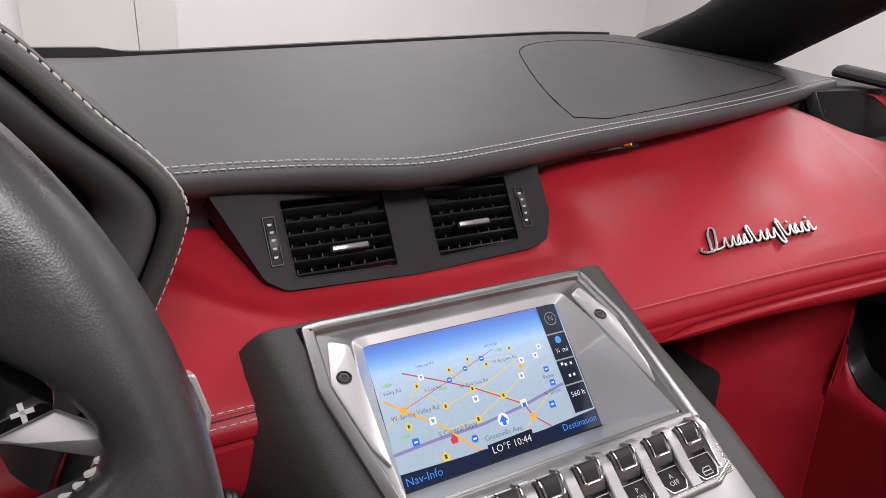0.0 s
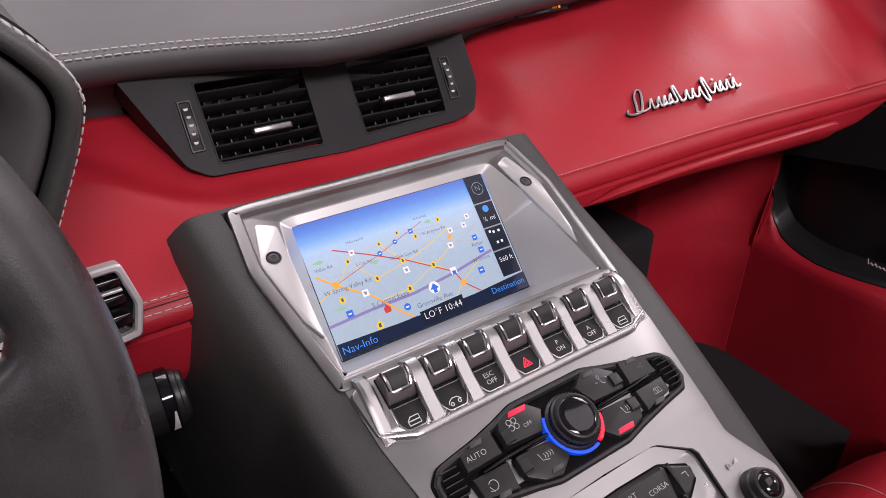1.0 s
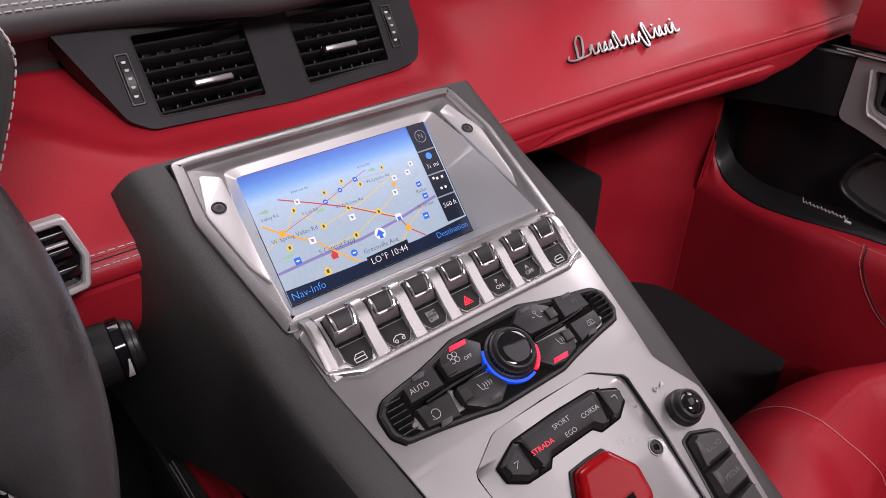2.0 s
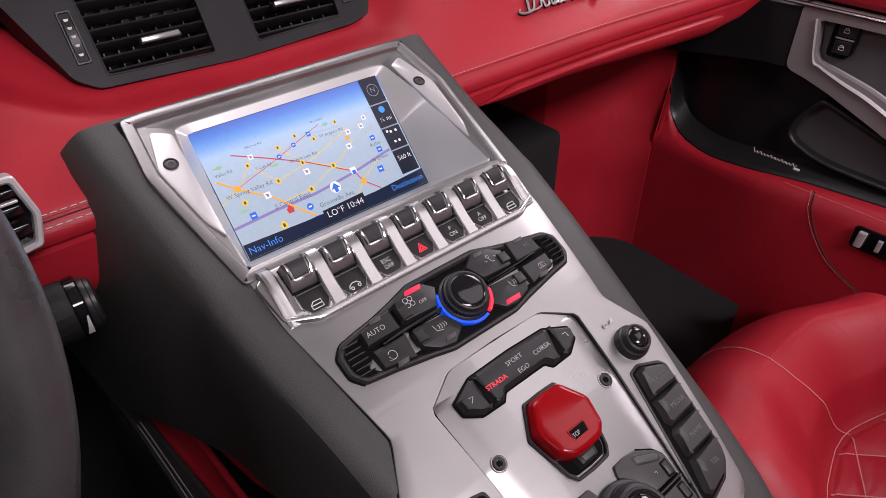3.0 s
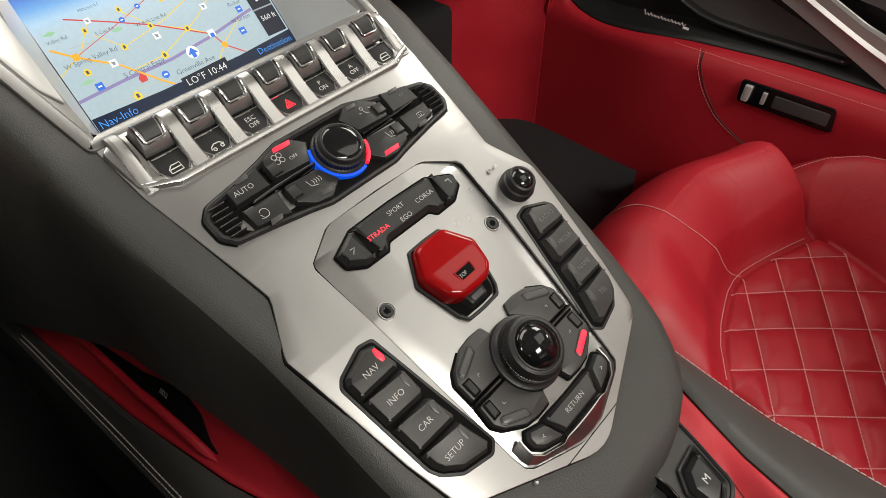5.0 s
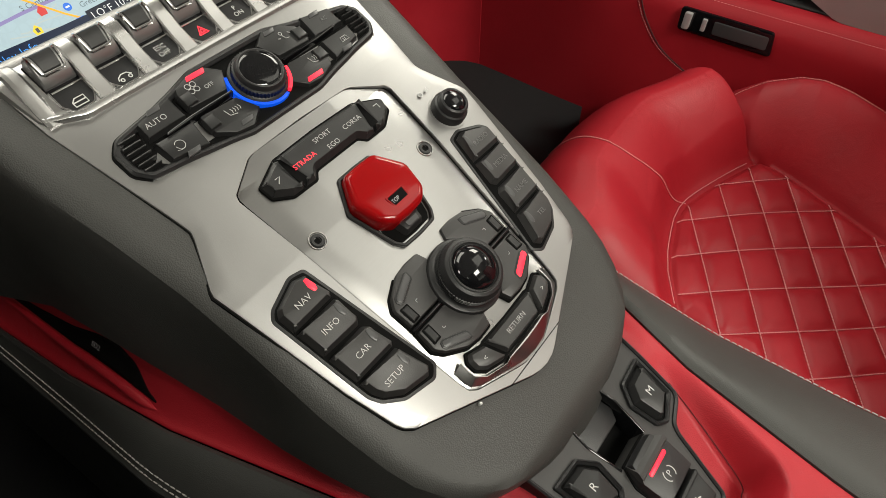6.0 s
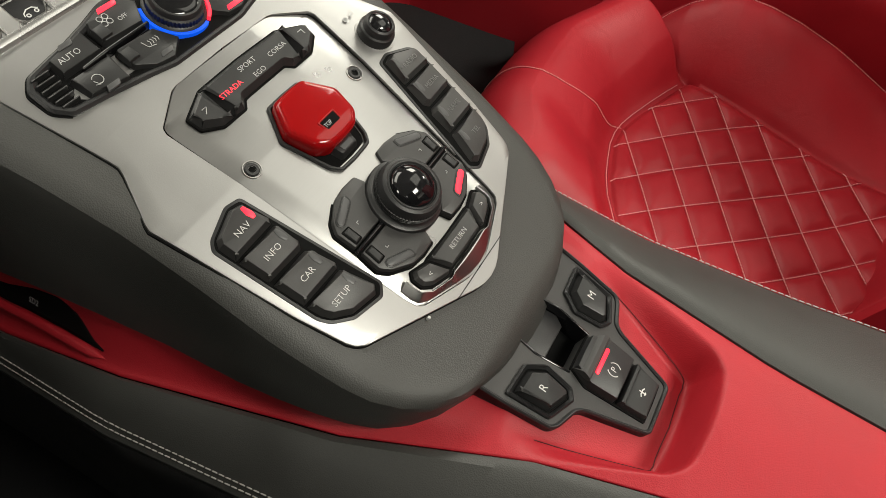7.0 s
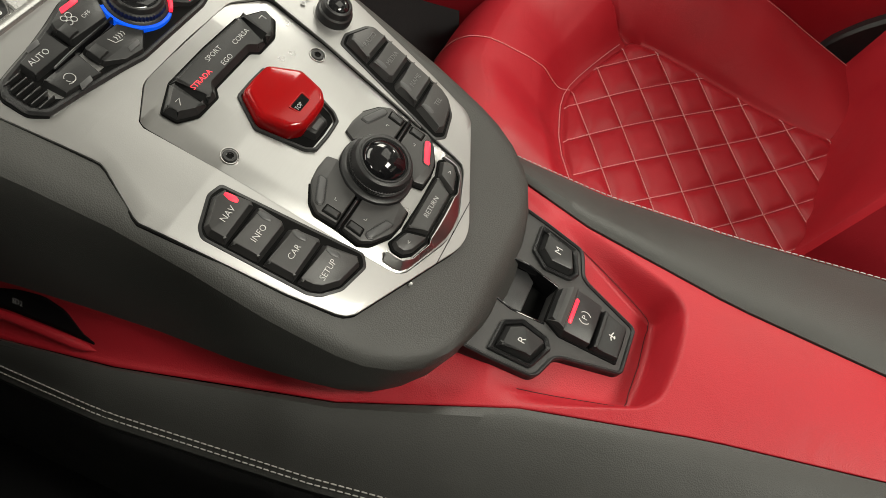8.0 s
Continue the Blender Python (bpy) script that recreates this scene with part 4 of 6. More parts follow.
road([(0.131, 0.242), (0.268, 0.342), (0.433, 0.472), (0.645, 0.681), (0.671, 0.785), (0.741, 0.891)], 0.8, UI_RED, 0.25, "red_road")
road([(0.091, 0.49), (0.33, 0.375), (0.584, 0.233)], 0.4, UI_RED, 0.25, "thin_red_road")


def icon(u, v, size, mat, shape="square", z=0.3, name="map_icon"):
    x, y = on_screen(u, v)
    if shape == "circle":
        pts = [(x + size * math.cos(a * math.pi / 9), y + size * math.sin(a * math.pi / 9)) for a in range(18)]
    elif shape == "diamond":
        pts = [(x, y + size * 1.2), (x + size, y + size * 0.1), (x + size * 0.8, y - size), (x - size * 0.8, y - size), (x - size, y + size * 0.1)]
    elif shape == "arrow":
        pts = [(x, y + size), (x + size, y - size * 0.2), (x + size * 0.4, y - size * 0.2), (x + size * 0.4, y - size), (x - size * 0.4, y - size), (x - size * 0.4, y - size * 0.2), (x - size, y - size * 0.2)]
    else:
        pts = [(x - size, y + size), (x + size, y + size), (x + size, y - size), (x - size, y - size)]
    ob = part(name, flat(pts, z), mat, display, smooth=False)
    return ob


for u, v in ((0.091, 0.49), (0.671, 0.785), (0.694, 0.414)):
    icon(u, v, 2.3 if v > 0.45 else 1.7, UI_ORANGE, "circle", name="junction_dot")
for u, v in ((0.345, 0.3), (0.447, 0.259), (0.529, 0.329), (0.669, 0.256), (0.424, 0.472), (0.56, 0.578), (0.278, 0.538), (0.406, 0.687), (0.094, 0.601), (0.211, 0.861), (0.179, 0.353)):
    s = 1.2 + 1.6 * v
    ob = icon(u, v, s, UI_YELLOW, "diamond", name="school_icon")
    x, y = on_screen(u, v)
    part("icon_figure", flat([(x - s * 0.35, y + s * 0.4), (x + s * 0.35, y + s * 0.4), (x + s * 0.35, y - s * 0.6), (x - s * 0.35, y - s * 0.6)], 0.36), UI_INK, display, smooth=False)
for u, v in ((0.21, 0.302), (0.203, 0.611), (0.424, 0.55), (0.682, 0.481), (0.824, 0.302), (0.71, 0.37), (0.79, 0.36)):
    s = 1.3 + 1.5 * v
    icon(u, v, s, UI_WHITE, name="shop_icon")
    x, y = on_screen(u, v)
    part("icon_figure", flat([(x - s * 0.6, y + s * 0.6), (x + s * 0.5, y + s * 0.3), (x + s * 0.3, y - s * 0.5), (x - s * 0.3, y - s * 0.5)], 0.36), UI_GREY, display, smooth=False)
for u, v in ((0.515, 0.28), (0.82, 0.484), (0.828, 0.592), (0.786, 0.745), (0.104, 0.714), (0.362, 0.81), (0.376, 0.925), (0.422, 0.322), (0.333, 0.372)):
    s = 1.2 + 1.5 * v
    icon(u, v, s, UI_BLUE, "circle" if v in (0.81, 0.322, 0.372) else "square", name="service_icon")
    x, y = on_screen(u, v)
    part("icon_figure", flat([(x - s * 0.5, y + s * 0.2), (x + s * 0.5, y + s * 0.2), (x + s * 0.5, y - s * 0.2), (x - s * 0.5, y - s * 0.2)], 0.36), UI_WHITE if v < 0.9 else UI_CYAN, display, smooth=False)
icon(0.52, 0.745, 4.2, UI_WHITE, "circle", 0.4, "position_ring")
icon(0.52, 0.748, 3.4, UI_BLUE, "arrow", 0.5, "position_arrow")
icon(0.645, 0.675, 2.4, UI_WHITE, "square", 0.4, "road_shield")
icon(0.645, 0.69, 1.4, UI_BLUE, "square", 0.5, "road_shield")
icon(0.27, 0.77, 2.6, UI_RED, "diamond", 0.4, "traffic_mark")


def map_text(text, u, v, size, mat=UI_INK, turn=0.0, z=0.6, align="CENTER"):
    x, y = on_screen(u, v)
    ob = words(text, size, display, mat, at(x, y, z, turn), "map_label", 0.02, align)
    return ob


for text, u, v, size in (("Hillcrest Rd", 0.242, 0.224, 2.0), ("S Coit Rd", 0.245, 0.4, 2.2), ("W Belt Line Rd", 0.44, 0.44, 2.5), ("W Arapaho Rd", 0.626, 0.33, 2.3), ("W Spring Valley Rd", 0.139, 0.53, 3.1),
                         ("S Central Expy", 0.3, 0.715, 3.4), ("Greenville Ave", 0.5, 0.835, 3.5), ("Valley Rd", 0.065, 0.352, 2.4), ("N Coit Rd", 0.582, 0.2, 1.8), ("N Green", 0.81, 0.66, 2.9), ("Richar", 0.82, 0.54, 2.8)):
    map_text(text, u, v, size)
part("bottom_bar", flat([on_screen(*p) for p in ((0, 0.885), (0, 1), (1, 1), (1, 0.87), (0.7, 0.9), (0.3, 0.9))], 0.7), UI_BAR, display, smooth=False)
part("side_bar", flat([on_screen(*p) for p in ((0.885, 0.0), (0.885, 0.86), (0.99, 0.86), (0.99, 0.0))], 0.7), UI_BLACK, display, "black status column", smooth=False)
for v in (0.23, 0.44, 0.64):
    part("side_divider", flat([on_screen(*p) for p in ((0.885, v), (0.885, v + 0.012), (0.99, v + 0.012), (0.99, v))], 0.8), UI_GREY, display, smooth=False)
map_text("Nav-Info", 0.012, 0.945, 5.2, UI_CYAN, z=0.9, align="LEFT")
map_text("Destination", 0.985, 0.935, 4.6, UI_CYAN, z=0.9, align="RIGHT")
part("clock_field", flat([on_screen(*p) for p in ((0.405, 0.88), (0.405, 0.985), (0.635, 0.97), (0.635, 0.865))], 0.8), UI_BLACK, display, smooth=False)
map_text("LO\u00b0F 10:44", 0.52, 0.925, 4.8, UI_WHITE, z=0.95)
map_text("N", 0.94, 0.113, 4.2, UI_GREY, z=0.9)
map_text("\u00bc mi", 0.938, 0.375, 3.8, UI_WHITE, z=0.9)
map_text("560 ft", 0.938, 0.725, 3.8, UI_WHITE, z=0.9)
icon(0.938, 0.29, 2.6, UI_CYAN, "circle", 0.85, "satellite_icon")
for u, v in ((0.91, 0.48), (0.93, 0.49), (0.96, 0.49), (0.93, 0.58), (0.955, 0.58)):
    icon(u, v, 0.9, UI_WHITE, "square", 0.85, "status_mark")
bm = bmesh.new()
tube([Vector((x, y, 0.9)) * MM for x, y in arc(*on_screen(0.94, 0.113), 4.6, 0, 350, 24)], 0.25 * MM, 4, bm)
part("compass_ring", bm, UI_GREY, display)

# ---- dashboard ----
dash = thing("dashboard", pose(0, 0, 0), "two-tone dashboard, black leather top over red leather face", "dashboard")
seam = smooth_path([(-0.42, 0.36, 0.194), (-0.30, 0.362, 0.197), (-0.16, 0.361, 0.2), (-0.08, 0.352, 0.2), (0.0, 0.327, 0.2), (0.09, 0.343, 0.2012), (0.19, 0.370, 0.2025), (0.36, 0.392, 0.2105),
                    (0.5, 0.422, 0.2155), (0.66, 0.462, 0.222), (0.74, 0.484, 0.225)], 6)
lip_profile = [(0.030, -0.024), (0.018, -0.0235), (0.007, -0.021), (-0.001, -0.016), (-0.0045, -0.0105), (-0.0048, -0.006), (-0.003, -0.0022), (0.0, -0.0008)]
FAR_Y = 0.93


def crest_z(x):
    return 0.2385 + 0.047 * max(-0.15, x) - 0.012 * ease(0.55, 0.9, x)


def top_row(p):
    row = [Vector((p.x, p.y + dy, p.z + dz)) for dy, dz in lip_profile]
    row.append(Vector((p.x, p.y + 0.002, p.z + 0.0004)))
    for i in range(1, 15):
        t = i / 14
        row.append(Vector((p.x, p.y + (FAR_Y - p.y) * t, p.z + (crest_z(p.x) - p.z) * (1 - (1 - t) ** 1.5) + 0.0006)))
    return row


sections = []
for p in seam:
    row = top_row(p)
    row += [Vector((p.x, FAR_Y + 0.03, row[-1].z - 0.03)), Vector((p.x, FAR_Y + 0.03, p.z - 0.06)), Vector((p.x, row[0].y + 0.01, p.z - 0.06))]
    sections.append(row)
top = part("dash_top", loft(sections, None, True), DASH_LEATHER, dash, "grained black leather dash top")
for off, dz in ((-0.0016, -0.0012), (0.0055, 0.0013)):
    run = [Vector((p.x, p.y + off, p.z + dz)) for p in seam]
    part("stitching", stitch_run(run, 0.0056, 0.0042, 0.0006, slant=0.0), THREAD, top, "pale grey twin stitching", kind="stuff")


def on_top(x, y):
    """Height of the dash top at a place."""
    p = min(seam, key=lambda q: abs(q.x - x))
    return lerp_rows([(q.y, q.z) for q in top_row(p)[8:]], y)[0]


lid = smooth_path([(0.211, 0.412), (0.248, 0.50), (0.322, 0.64), (0.41, 0.775), (0.51, 0.83), (0.61, 0.80), (0.655, 0.68), (0.655, 0.52), (0.62, 0.485), (0.50, 0.45), (0.36, 0.416), (0.24, 0.398)], 8)
bm = tube([Vector((x, y, on_top(x, y) - 0.0001)) for x, y in [(v.x, v.y) for v in [Vector((*q[:2], 0)) for q in lid]]], 0.0008, 6, closed=True)
part("airbag_seam", bm, DARK, top, "fine seam of the airbag lid")

# red face: one long sloping panel with a rolled lower edge
SLOPE = math.tan(radians(30))


def face_z(y):
    return 0.165 + (y - 0.395) * SLOPE


def ridge_drop(x):
    return 0.010 * ease(0.30, 0.72, x)


def low_z(x):
    """Lower edge of the panel below the rolled edge."""
    return lerp_rows([(-0.42, 0.012), (-0.12, 0.014), (-0.07, 0.042), (0.29, 0.042), (0.475, 0.027), (0.574, 0.021), (0.64, 0.026), (0.68, 0.042), (0.70, 0.056), (0.712, 0.066), (0.80, 0.066)], x)[0]


def lower_panel(x, t):
    """A point of the panel under the groove, t from its upper to its lower edge."""
    z0, z1 = 0.0615 - ridge_drop(x), low_z(x)
    z1 = min(z1, z0 - 0.004)
    z = z0 + (z1 - z0) * t
    return 0.2505 + 0.003 * t + 0.010 * max(0, t - 0.55) ** 2 / 0.2, z


sections = []
for x in [-0.42 + 0.01 * i for i in range(24)] + [-0.18 + 0.004 * i for i in range(85)] + [0.16 + 0.01 * i for i in range(51)] + [0.668, 0.675, 0.682, 0.69, 0.697, 0.703, 0.708, 0.712, 0.720, 0.728, 0.736, 0.745, 0.76, 0.78, 0.80]:
    d = ridge_drop(x)
    p = min(seam, key=lambda q: abs(q.x - x))
    y_top = min(p.y + 0.034, 0.440 - 0.66 * (x - 0.606)) if x > 0.56 else p.y + 0.034
    bay = 0.0135 * (1 - ease(0.126, 0.168, x))
    deep = 0.07 * ease(-0.104, -0.090, x) * (1 - ease(0.090, 0.104, x))
    row = []
    for i in range(24):
        y = y_top + (0.262 - y_top) * i / 23
        left_edge = -0.116 - 0.026 * (y - 0.3275) / 0.021
        sink = bay * ease(left_edge - 0.055, left_edge, x) * ease(0.285, 0.326, y) + deep * ease(0.338, 0.356, y)
        crown = 0.004 * math.sin(min(1, max(0, (y - 0.26) / 0.14)) * math.pi) + 0.004 * math.sin(ease(0.30, 0.72, x) * math.pi)
        row.append(Vector((x, y, face_z(y) + crown - sink - d * (1 - ease(0.262, 0.36, y)) - 0.006 * ease(0.630, 0.648, x) * ease(0.264, 0.285, y))))
    row += [Vector((x, y, z - d)) for y, z in ((0.2565, 0.0848), (0.2545, 0.0825), (0.2555, 0.0818), (0.2525, 0.0790), (0.2495, 0.0755), (0.2485, 0.071), (0.2497, 0.0668), (0.2535, 0.0642), (0.2535, 0.0630))]
    for t in (0, 0.08, 0.2, 0.35, 0.5, 0.65, 0.8, 0.92, 1.0):
        y, z = lower_panel(x, t)
        row.append(Vector((x, y, z)))
    y, z = lower_panel(x, 1.0)
    row += [Vector((x, y + 0.012, z - 0.004)), Vector((x, y + 0.05, z - 0.006)), Vector((x, y + 0.10, z - 0.006))]
    sections.append(row)
sections = sorted(sections, key=lambda r: r[0].x)
face = part("dash_face", loft(sections), RED_LEATHER, dash, "smooth red leather dash face with a stitched rolled edge", way=(0, -1, 1))
mod = face.modifiers.new("thickness", "SOLIDIFY")
mod.thickness, mod.offset = 0.004, -1
part("stitching", stitch_run([Vector((x, 0.2551, 0.0836 - ridge_drop(x))) for x in [-0.02 + 0.01 * i for i in range(82)]], 0.0045, 0.0032, 0.00036), PINK_THREAD, face, "fine pink stitching along the rolled edge", kind="stuff")

# the face sweeps on and up to the window sill, notched for the outer vent
rows = []
for i in range(41):
    x = 0.600 + 0.005 * i
    end_y = lerp_rows([(0.60, 0.441), (0.616, 0.432), (0.66, 0.398), (0.70, 0.368), (0.722, 0.356), (0.730, 0.357), (0.738, 0.372), (0.75, 0.415), (0.762, 0.462), (0.80, 0.466)], x)[0]
    row = [Vector((x, 0.2556, 0.066 - ridge_drop(x))), Vector((x, 0.2562, 0.076 - ridge_drop(x)))]
    for j in range(33):
        y = 0.2572 + (end_y - 0.2572) * j / 32
        crown = 0.004 * math.sin(min(1, max(0, (y - 0.26) / 0.14)) * math.pi) + 0.004 * math.sin(ease(0.30, 0.72, x) * math.pi)
        flat_z = face_z(y) + crown - ridge_drop(x) * (1 - ease(0.262, 0.36, y))
        sweep = 0.9 * max(0, x - 0.63) ** 2 + max(0.030, 0.174 - face_z(y)) * ease(0.725, 0.80, x)
        row.append(Vector((x, y, flat_z - 0.0006 + 0.0012 * ease(0.600, 0.625, x) + sweep * ease(0.250, 0.275, y))))
        if x > 0.735:
            row[-1].z = min(row[-1].z, 0.204 + 0.06 * (y - 0.36))
    rows.append(row)
end = part("dash_end", loft(rows), RED_LEATHER, dash, "red leather dash end sweeping up to the window sill", way=(0, -0.5, 1))
mod = end.modifiers.new("thickness", "SOLIDIFY")
mod.thickness, mod.offset = 0.003, -1

# glovebox lid below the rolled edge
rows = []
for x in [0.180, 0.188, 0.196, 0.204, 0.212, 0.22] + [0.235 + 0.015 * i for i in range(22)] + [0.562, 0.570, 0.576, 0.580, 0.583, 0.585]:
    left = ease(0.178, 0.225, x)
    right = 1 - max(0, (x - 0.560) / 0.025) ** 2
    t0 = 0.10 + 0.55 * (1 - left) + 0.22 * (1 - right)
    t1 = 1.0 - 0.45 * (1 - right)
    row = []
    for k, out in enumerate((0.0, 0.55, 0.9, 1.0, 0.95, 0.75, 0.5, 0.3, 0.1)):
        t = t0 + (t1 - t0) * (0.0, 0.01, 0.05, 0.14, 0.3, 0.5, 0.7, 0.85, 1.0)[k]
        y, z = lower_panel(x, t)
        row.append(Vector((x, y - 0.0095 * out * left * max(0, right) - 0.0002, z)))
    rows.append(row)
gl = part("glovebox_lid", loft(rows), RED_LEATHER, dash, "red leather glovebox lid with a rounded finger edge", way=(0, -1, 0))
mod = gl.modifiers.new("thickness", "SOLIDIFY")
mod.thickness, mod.offset = 0.002, -1
# dark underside
bm = bmesh.new()
rings(bm, [[Vector((x, y, z)) for x, y in ((-0.42, 0.35), (0.66, 0.35), (0.66, 0.52), (-0.42, 0.52))] for z in (-0.008, 0.010)])
part("dash_underside", bm, DARK, dash, "black plastic underside")

bm = bmesh.new()
rings(bm, [[Vector((x, y, z)) for x, y in ((0.60, 0.475), (0.66, 0.452), (0.735, 0.446), (0.92, 0.446), (0.92, 0.62), (0.60, 0.62))] for z in (0.02, 0.214)])
rings(bm, [[Vector((x, y, z)) for x, y in ((0.64, 0.470), (0.66, 0.425), (0.70, 0.392), (0.73, 0.380), (0.92, 0.380), (0.92, 0.470))] for z in (0.0, 0.146)])
part("corner_lining", bm, VENT_PLASTIC, dash, "black lining behind the dash corner")

# script badge drawn as plain chrome strokes
BADGE = pose(0.334, 0.289, face_z(0.289) + 0.0035, 30, 0, -0.5)
badge = thing("script_badge", BADGE, "chrome script badge on the red dash face", "badge")
script = [(-72, -3), (-75, -7), (-70, -10), (-60, -8), (-52, 4), (-46, 17), (-49, 20), (-56, 12), (-61, 0), (-64, -8), (-56, -8.5), (-49, -6)]
runs = [script]
for x, up, down in ((-43, 4, -8), (-34, 4, -8), (-27, 4, -8), (-20, 4, -8), (-10, 14, -8), (0, 4, -8), (8, 4, -8), (17, 4, -16), (28, 15, -8), (38, 4, -8), (45, 5, -8), (54, 5, -8), (63, 5, -8)):
    runs.append([(x - 6, -6), (x - 2.5, up - 4), (x + 1.2, up), (x - 0.6, up * 0.4 - 3), (x - 2.0, down), (x + 1.6, down + 0.6), (x + 4.5, -5)])
for run in runs:
    path = [q * MM for q in smooth_path([(-75 + (a + 75) * 1.16, b * 0.86, 3.4) for a, b in run], 5)]
    n = len(path)
    part("script_stroke", tube(path, [(0.72 + 0.5 * abs(math.sin(i * math.pi * 2 / n))) * MM for i in range(n)], 6), BADGE_CHROME, badge)
    part("stroke_edge", tube([q - Vector((0, 0, 2.0 * MM)) for q in path], 0.9 * MM, 6), DARK, badge, "dark edge below the chrome")
for x, y in ((56.7, 8.2), (86.8, 9.0)):
    part("script_dot", lathe([(1.5, 1), (1.5, 3.8), (0.9, 4.3)], 12, (x, y)), BADGE_CHROME, badge)

# amber airbag lamp strip under the lip
strip = part("lamp_strip", slab([(0, 0), (75, 0), (75, 7), (0, 7)], 0, 1.2, 0.4, 1), VENT_PLASTIC, dash, "black strip with an amber airbag lamp", m=pose(0.208, 0.3835, 0.1785, 62, 0, 8))
bars([22, 20], 1.4, 2.4, strip, LED_OFF, at(28, 4.8, 1.25))
words("OFF", 3.0, strip, ORANGE_LED, at(56, 3.4, 1.3))
part("airbag_mark", lathe([(1.6, 1.2), (1.6, 1.4)], 12, (63, 3.6)), ORANGE_LED, strip)

# ---- centre vents ----
VENT = pose(0.002, 0.3481, 0.1477, 58) @ Matrix.Diagonal((1.025, 1.05, 1.0, 1))
vents = thing("center_vents", VENT, "black plastic housing with two slatted centre vents", "air vent")
shell = [(-138, 37), (-112, -25), (-99, -33.5), (0, -37.5), (98, -33.5), (117, -29), (127, -8), (127, 37)]
open_l = [(-93, 27.5), (-92, -27), (-16.5, -29.5), (-15.5, 26)]
open_r = [(93, 27.5), (91, -25.5), (17, -29), (17.5, 26)]
bm = bmesh.new()


def ring_with_holes(outline, holes, z_low, z_high):
    """A plate with real openings, from z_low to z_high in mm."""
    bm = bmesh.new()
    for z in (z_low, z_high):
        polys = [[Vector((x, y, z)) * MM for x, y in poly] for poly in (outline, *holes)]
        flatpts = [bm.verts.new(p) for poly in polys for p in poly]
        for tri in tessellate_polygon(polys):
            bm.faces.new([flatpts[i] for i in tri])
    bm.verts.ensure_lookup_table()
    n = len(bm.verts) // 2
    start = 0
    for poly in (outline, *holes):
        k = len(poly)
        for i in range(k):
            a, b = start + i, start + (i + 1) % k
            bm.faces.new((bm.verts[a], bm.verts[b], bm.verts[n + b], bm.verts[n + a]))
        start += k
    return bm


bm = ring_with_holes(rounded(shell, 4), [rounded(open_l, 2), rounded(open_r, 2)], -22, 4.0)
bmesh.ops.bevel(bm, geom=[e for e in bm.edges if e.is_manifold and e.calc_face_angle(0) > 0.9], offset=0.001, segments=2, affect="EDGES", clamp_overlap=True)
part("vent_housing", bm, VENT_PLASTIC, vents, "matt black vent housing")
part("vent_back", slab([(-134, 32), (-108, -24), (108, -28), (122, 32)], -40, -36, 0.5, 2), DARK, vents)
for s, op in ((-1, open_l), (1, open_r)):
    x0, x1 = sorted((op[0][0], op[3][0]))
    unit = part("vent_frame", frame_ring(inset(op, -0.3), inset(op, 1.0), -20, 4.3, 0.3, 2, 2), VENT_PLASTIC, vents)
    for k in range(6):
        y = 20.5 - k * 9.0
        prof = [(y + 1.1, 1.2), (y - 0.2, 1.9), (y - 1.0, 0.8), (y - 3.0, -11), (y - 1.6, -11.5)]
        rows = [[Vector((x, yy, z)) * MM for yy, z in prof] for x in (x0 + 0.8, x1 - 0.8)]
        part("slat", loft(rows, None, True), PLASTIC, unit)
    for k in range(7):
        x = x0 + 8 + k * 10
        part("vane", slab([(x - 0.5, 26), (x + 0.5, 26), (x + 0.5, -27), (x - 0.5, -27)], -28, -12, 0.2, 0), KEY_PLASTIC, unit)
    hx, hy = s * 51, -13 if s < 0 else -9
    rows = []
    for x in (-14.5, -13.5, 13.5, 14.5):
        d = 0.8 if abs(x) > 14 else 0
        rows.append([Vector((hx + x, hy + yy, z)) * MM for yy, z in ((3.6 - d, 1), (3.4 - d, 7), (1.6, 9.5 - d), (-0.8 + d, 9.0 - d), (-1.6 + d, 5), (-1.4, 1))])
    part("vent_tab", loft(rows, None, True), PLASTIC, unit)
    part("tab_trim", slab([(hx - 13.4, hy + 3.4), (hx + 13.4, hy + 3.4), (hx + 13.4, hy - 0.6), (hx - 13.4, hy - 0.6)], 8.6, 10.0, 0.9, 1.2), SMOKED, unit, "smoky chrome bar on the vent tab")
    wx = s * 102
    bay = part("thumbwheel_bay", frame_ring([(wx - 4.6, 17), (wx + 4.6, 17), (wx + 4.6, -17), (wx - 4.6, -17)], [(wx - 3.2, 15.4), (wx + 3.2, 15.4), (wx + 3.2, -15.4), (wx - 3.2, -15.4)], 2, 5.0, 0.4, 1, 0.8), PLASTIC, vents)
    rows = []
    for k in range(9):
        y = 15 - k * 3.75
        rows.append([Vector((wx + x, y, 6.4 - 0.016 * y * y + 0)) * MM for x in (-2.8, 2.8)] + [Vector((wx + x, y, 0)) * MM for x in (2.8, -2.8)])
    wheel_ob = part("thumbwheel", loft(rows, None, True), KEY_PLASTIC, bay)
    for k in range(5):
        y = 11 - k * 5.5
        part("wheel_mark", slab([(wx - 1.6, y + 0.8), (wx + 1.6, y + 0.8), (wx + 1.0, y - 0.8), (wx - 1.0, y - 0.8)], 5.5 - 0.016 * y * y, 6.7 - 0.016 * y * y, 0.1, 0.2), LEGEND_BRIGHT if k in (0, 4) else LEGEND, wheel_ob)

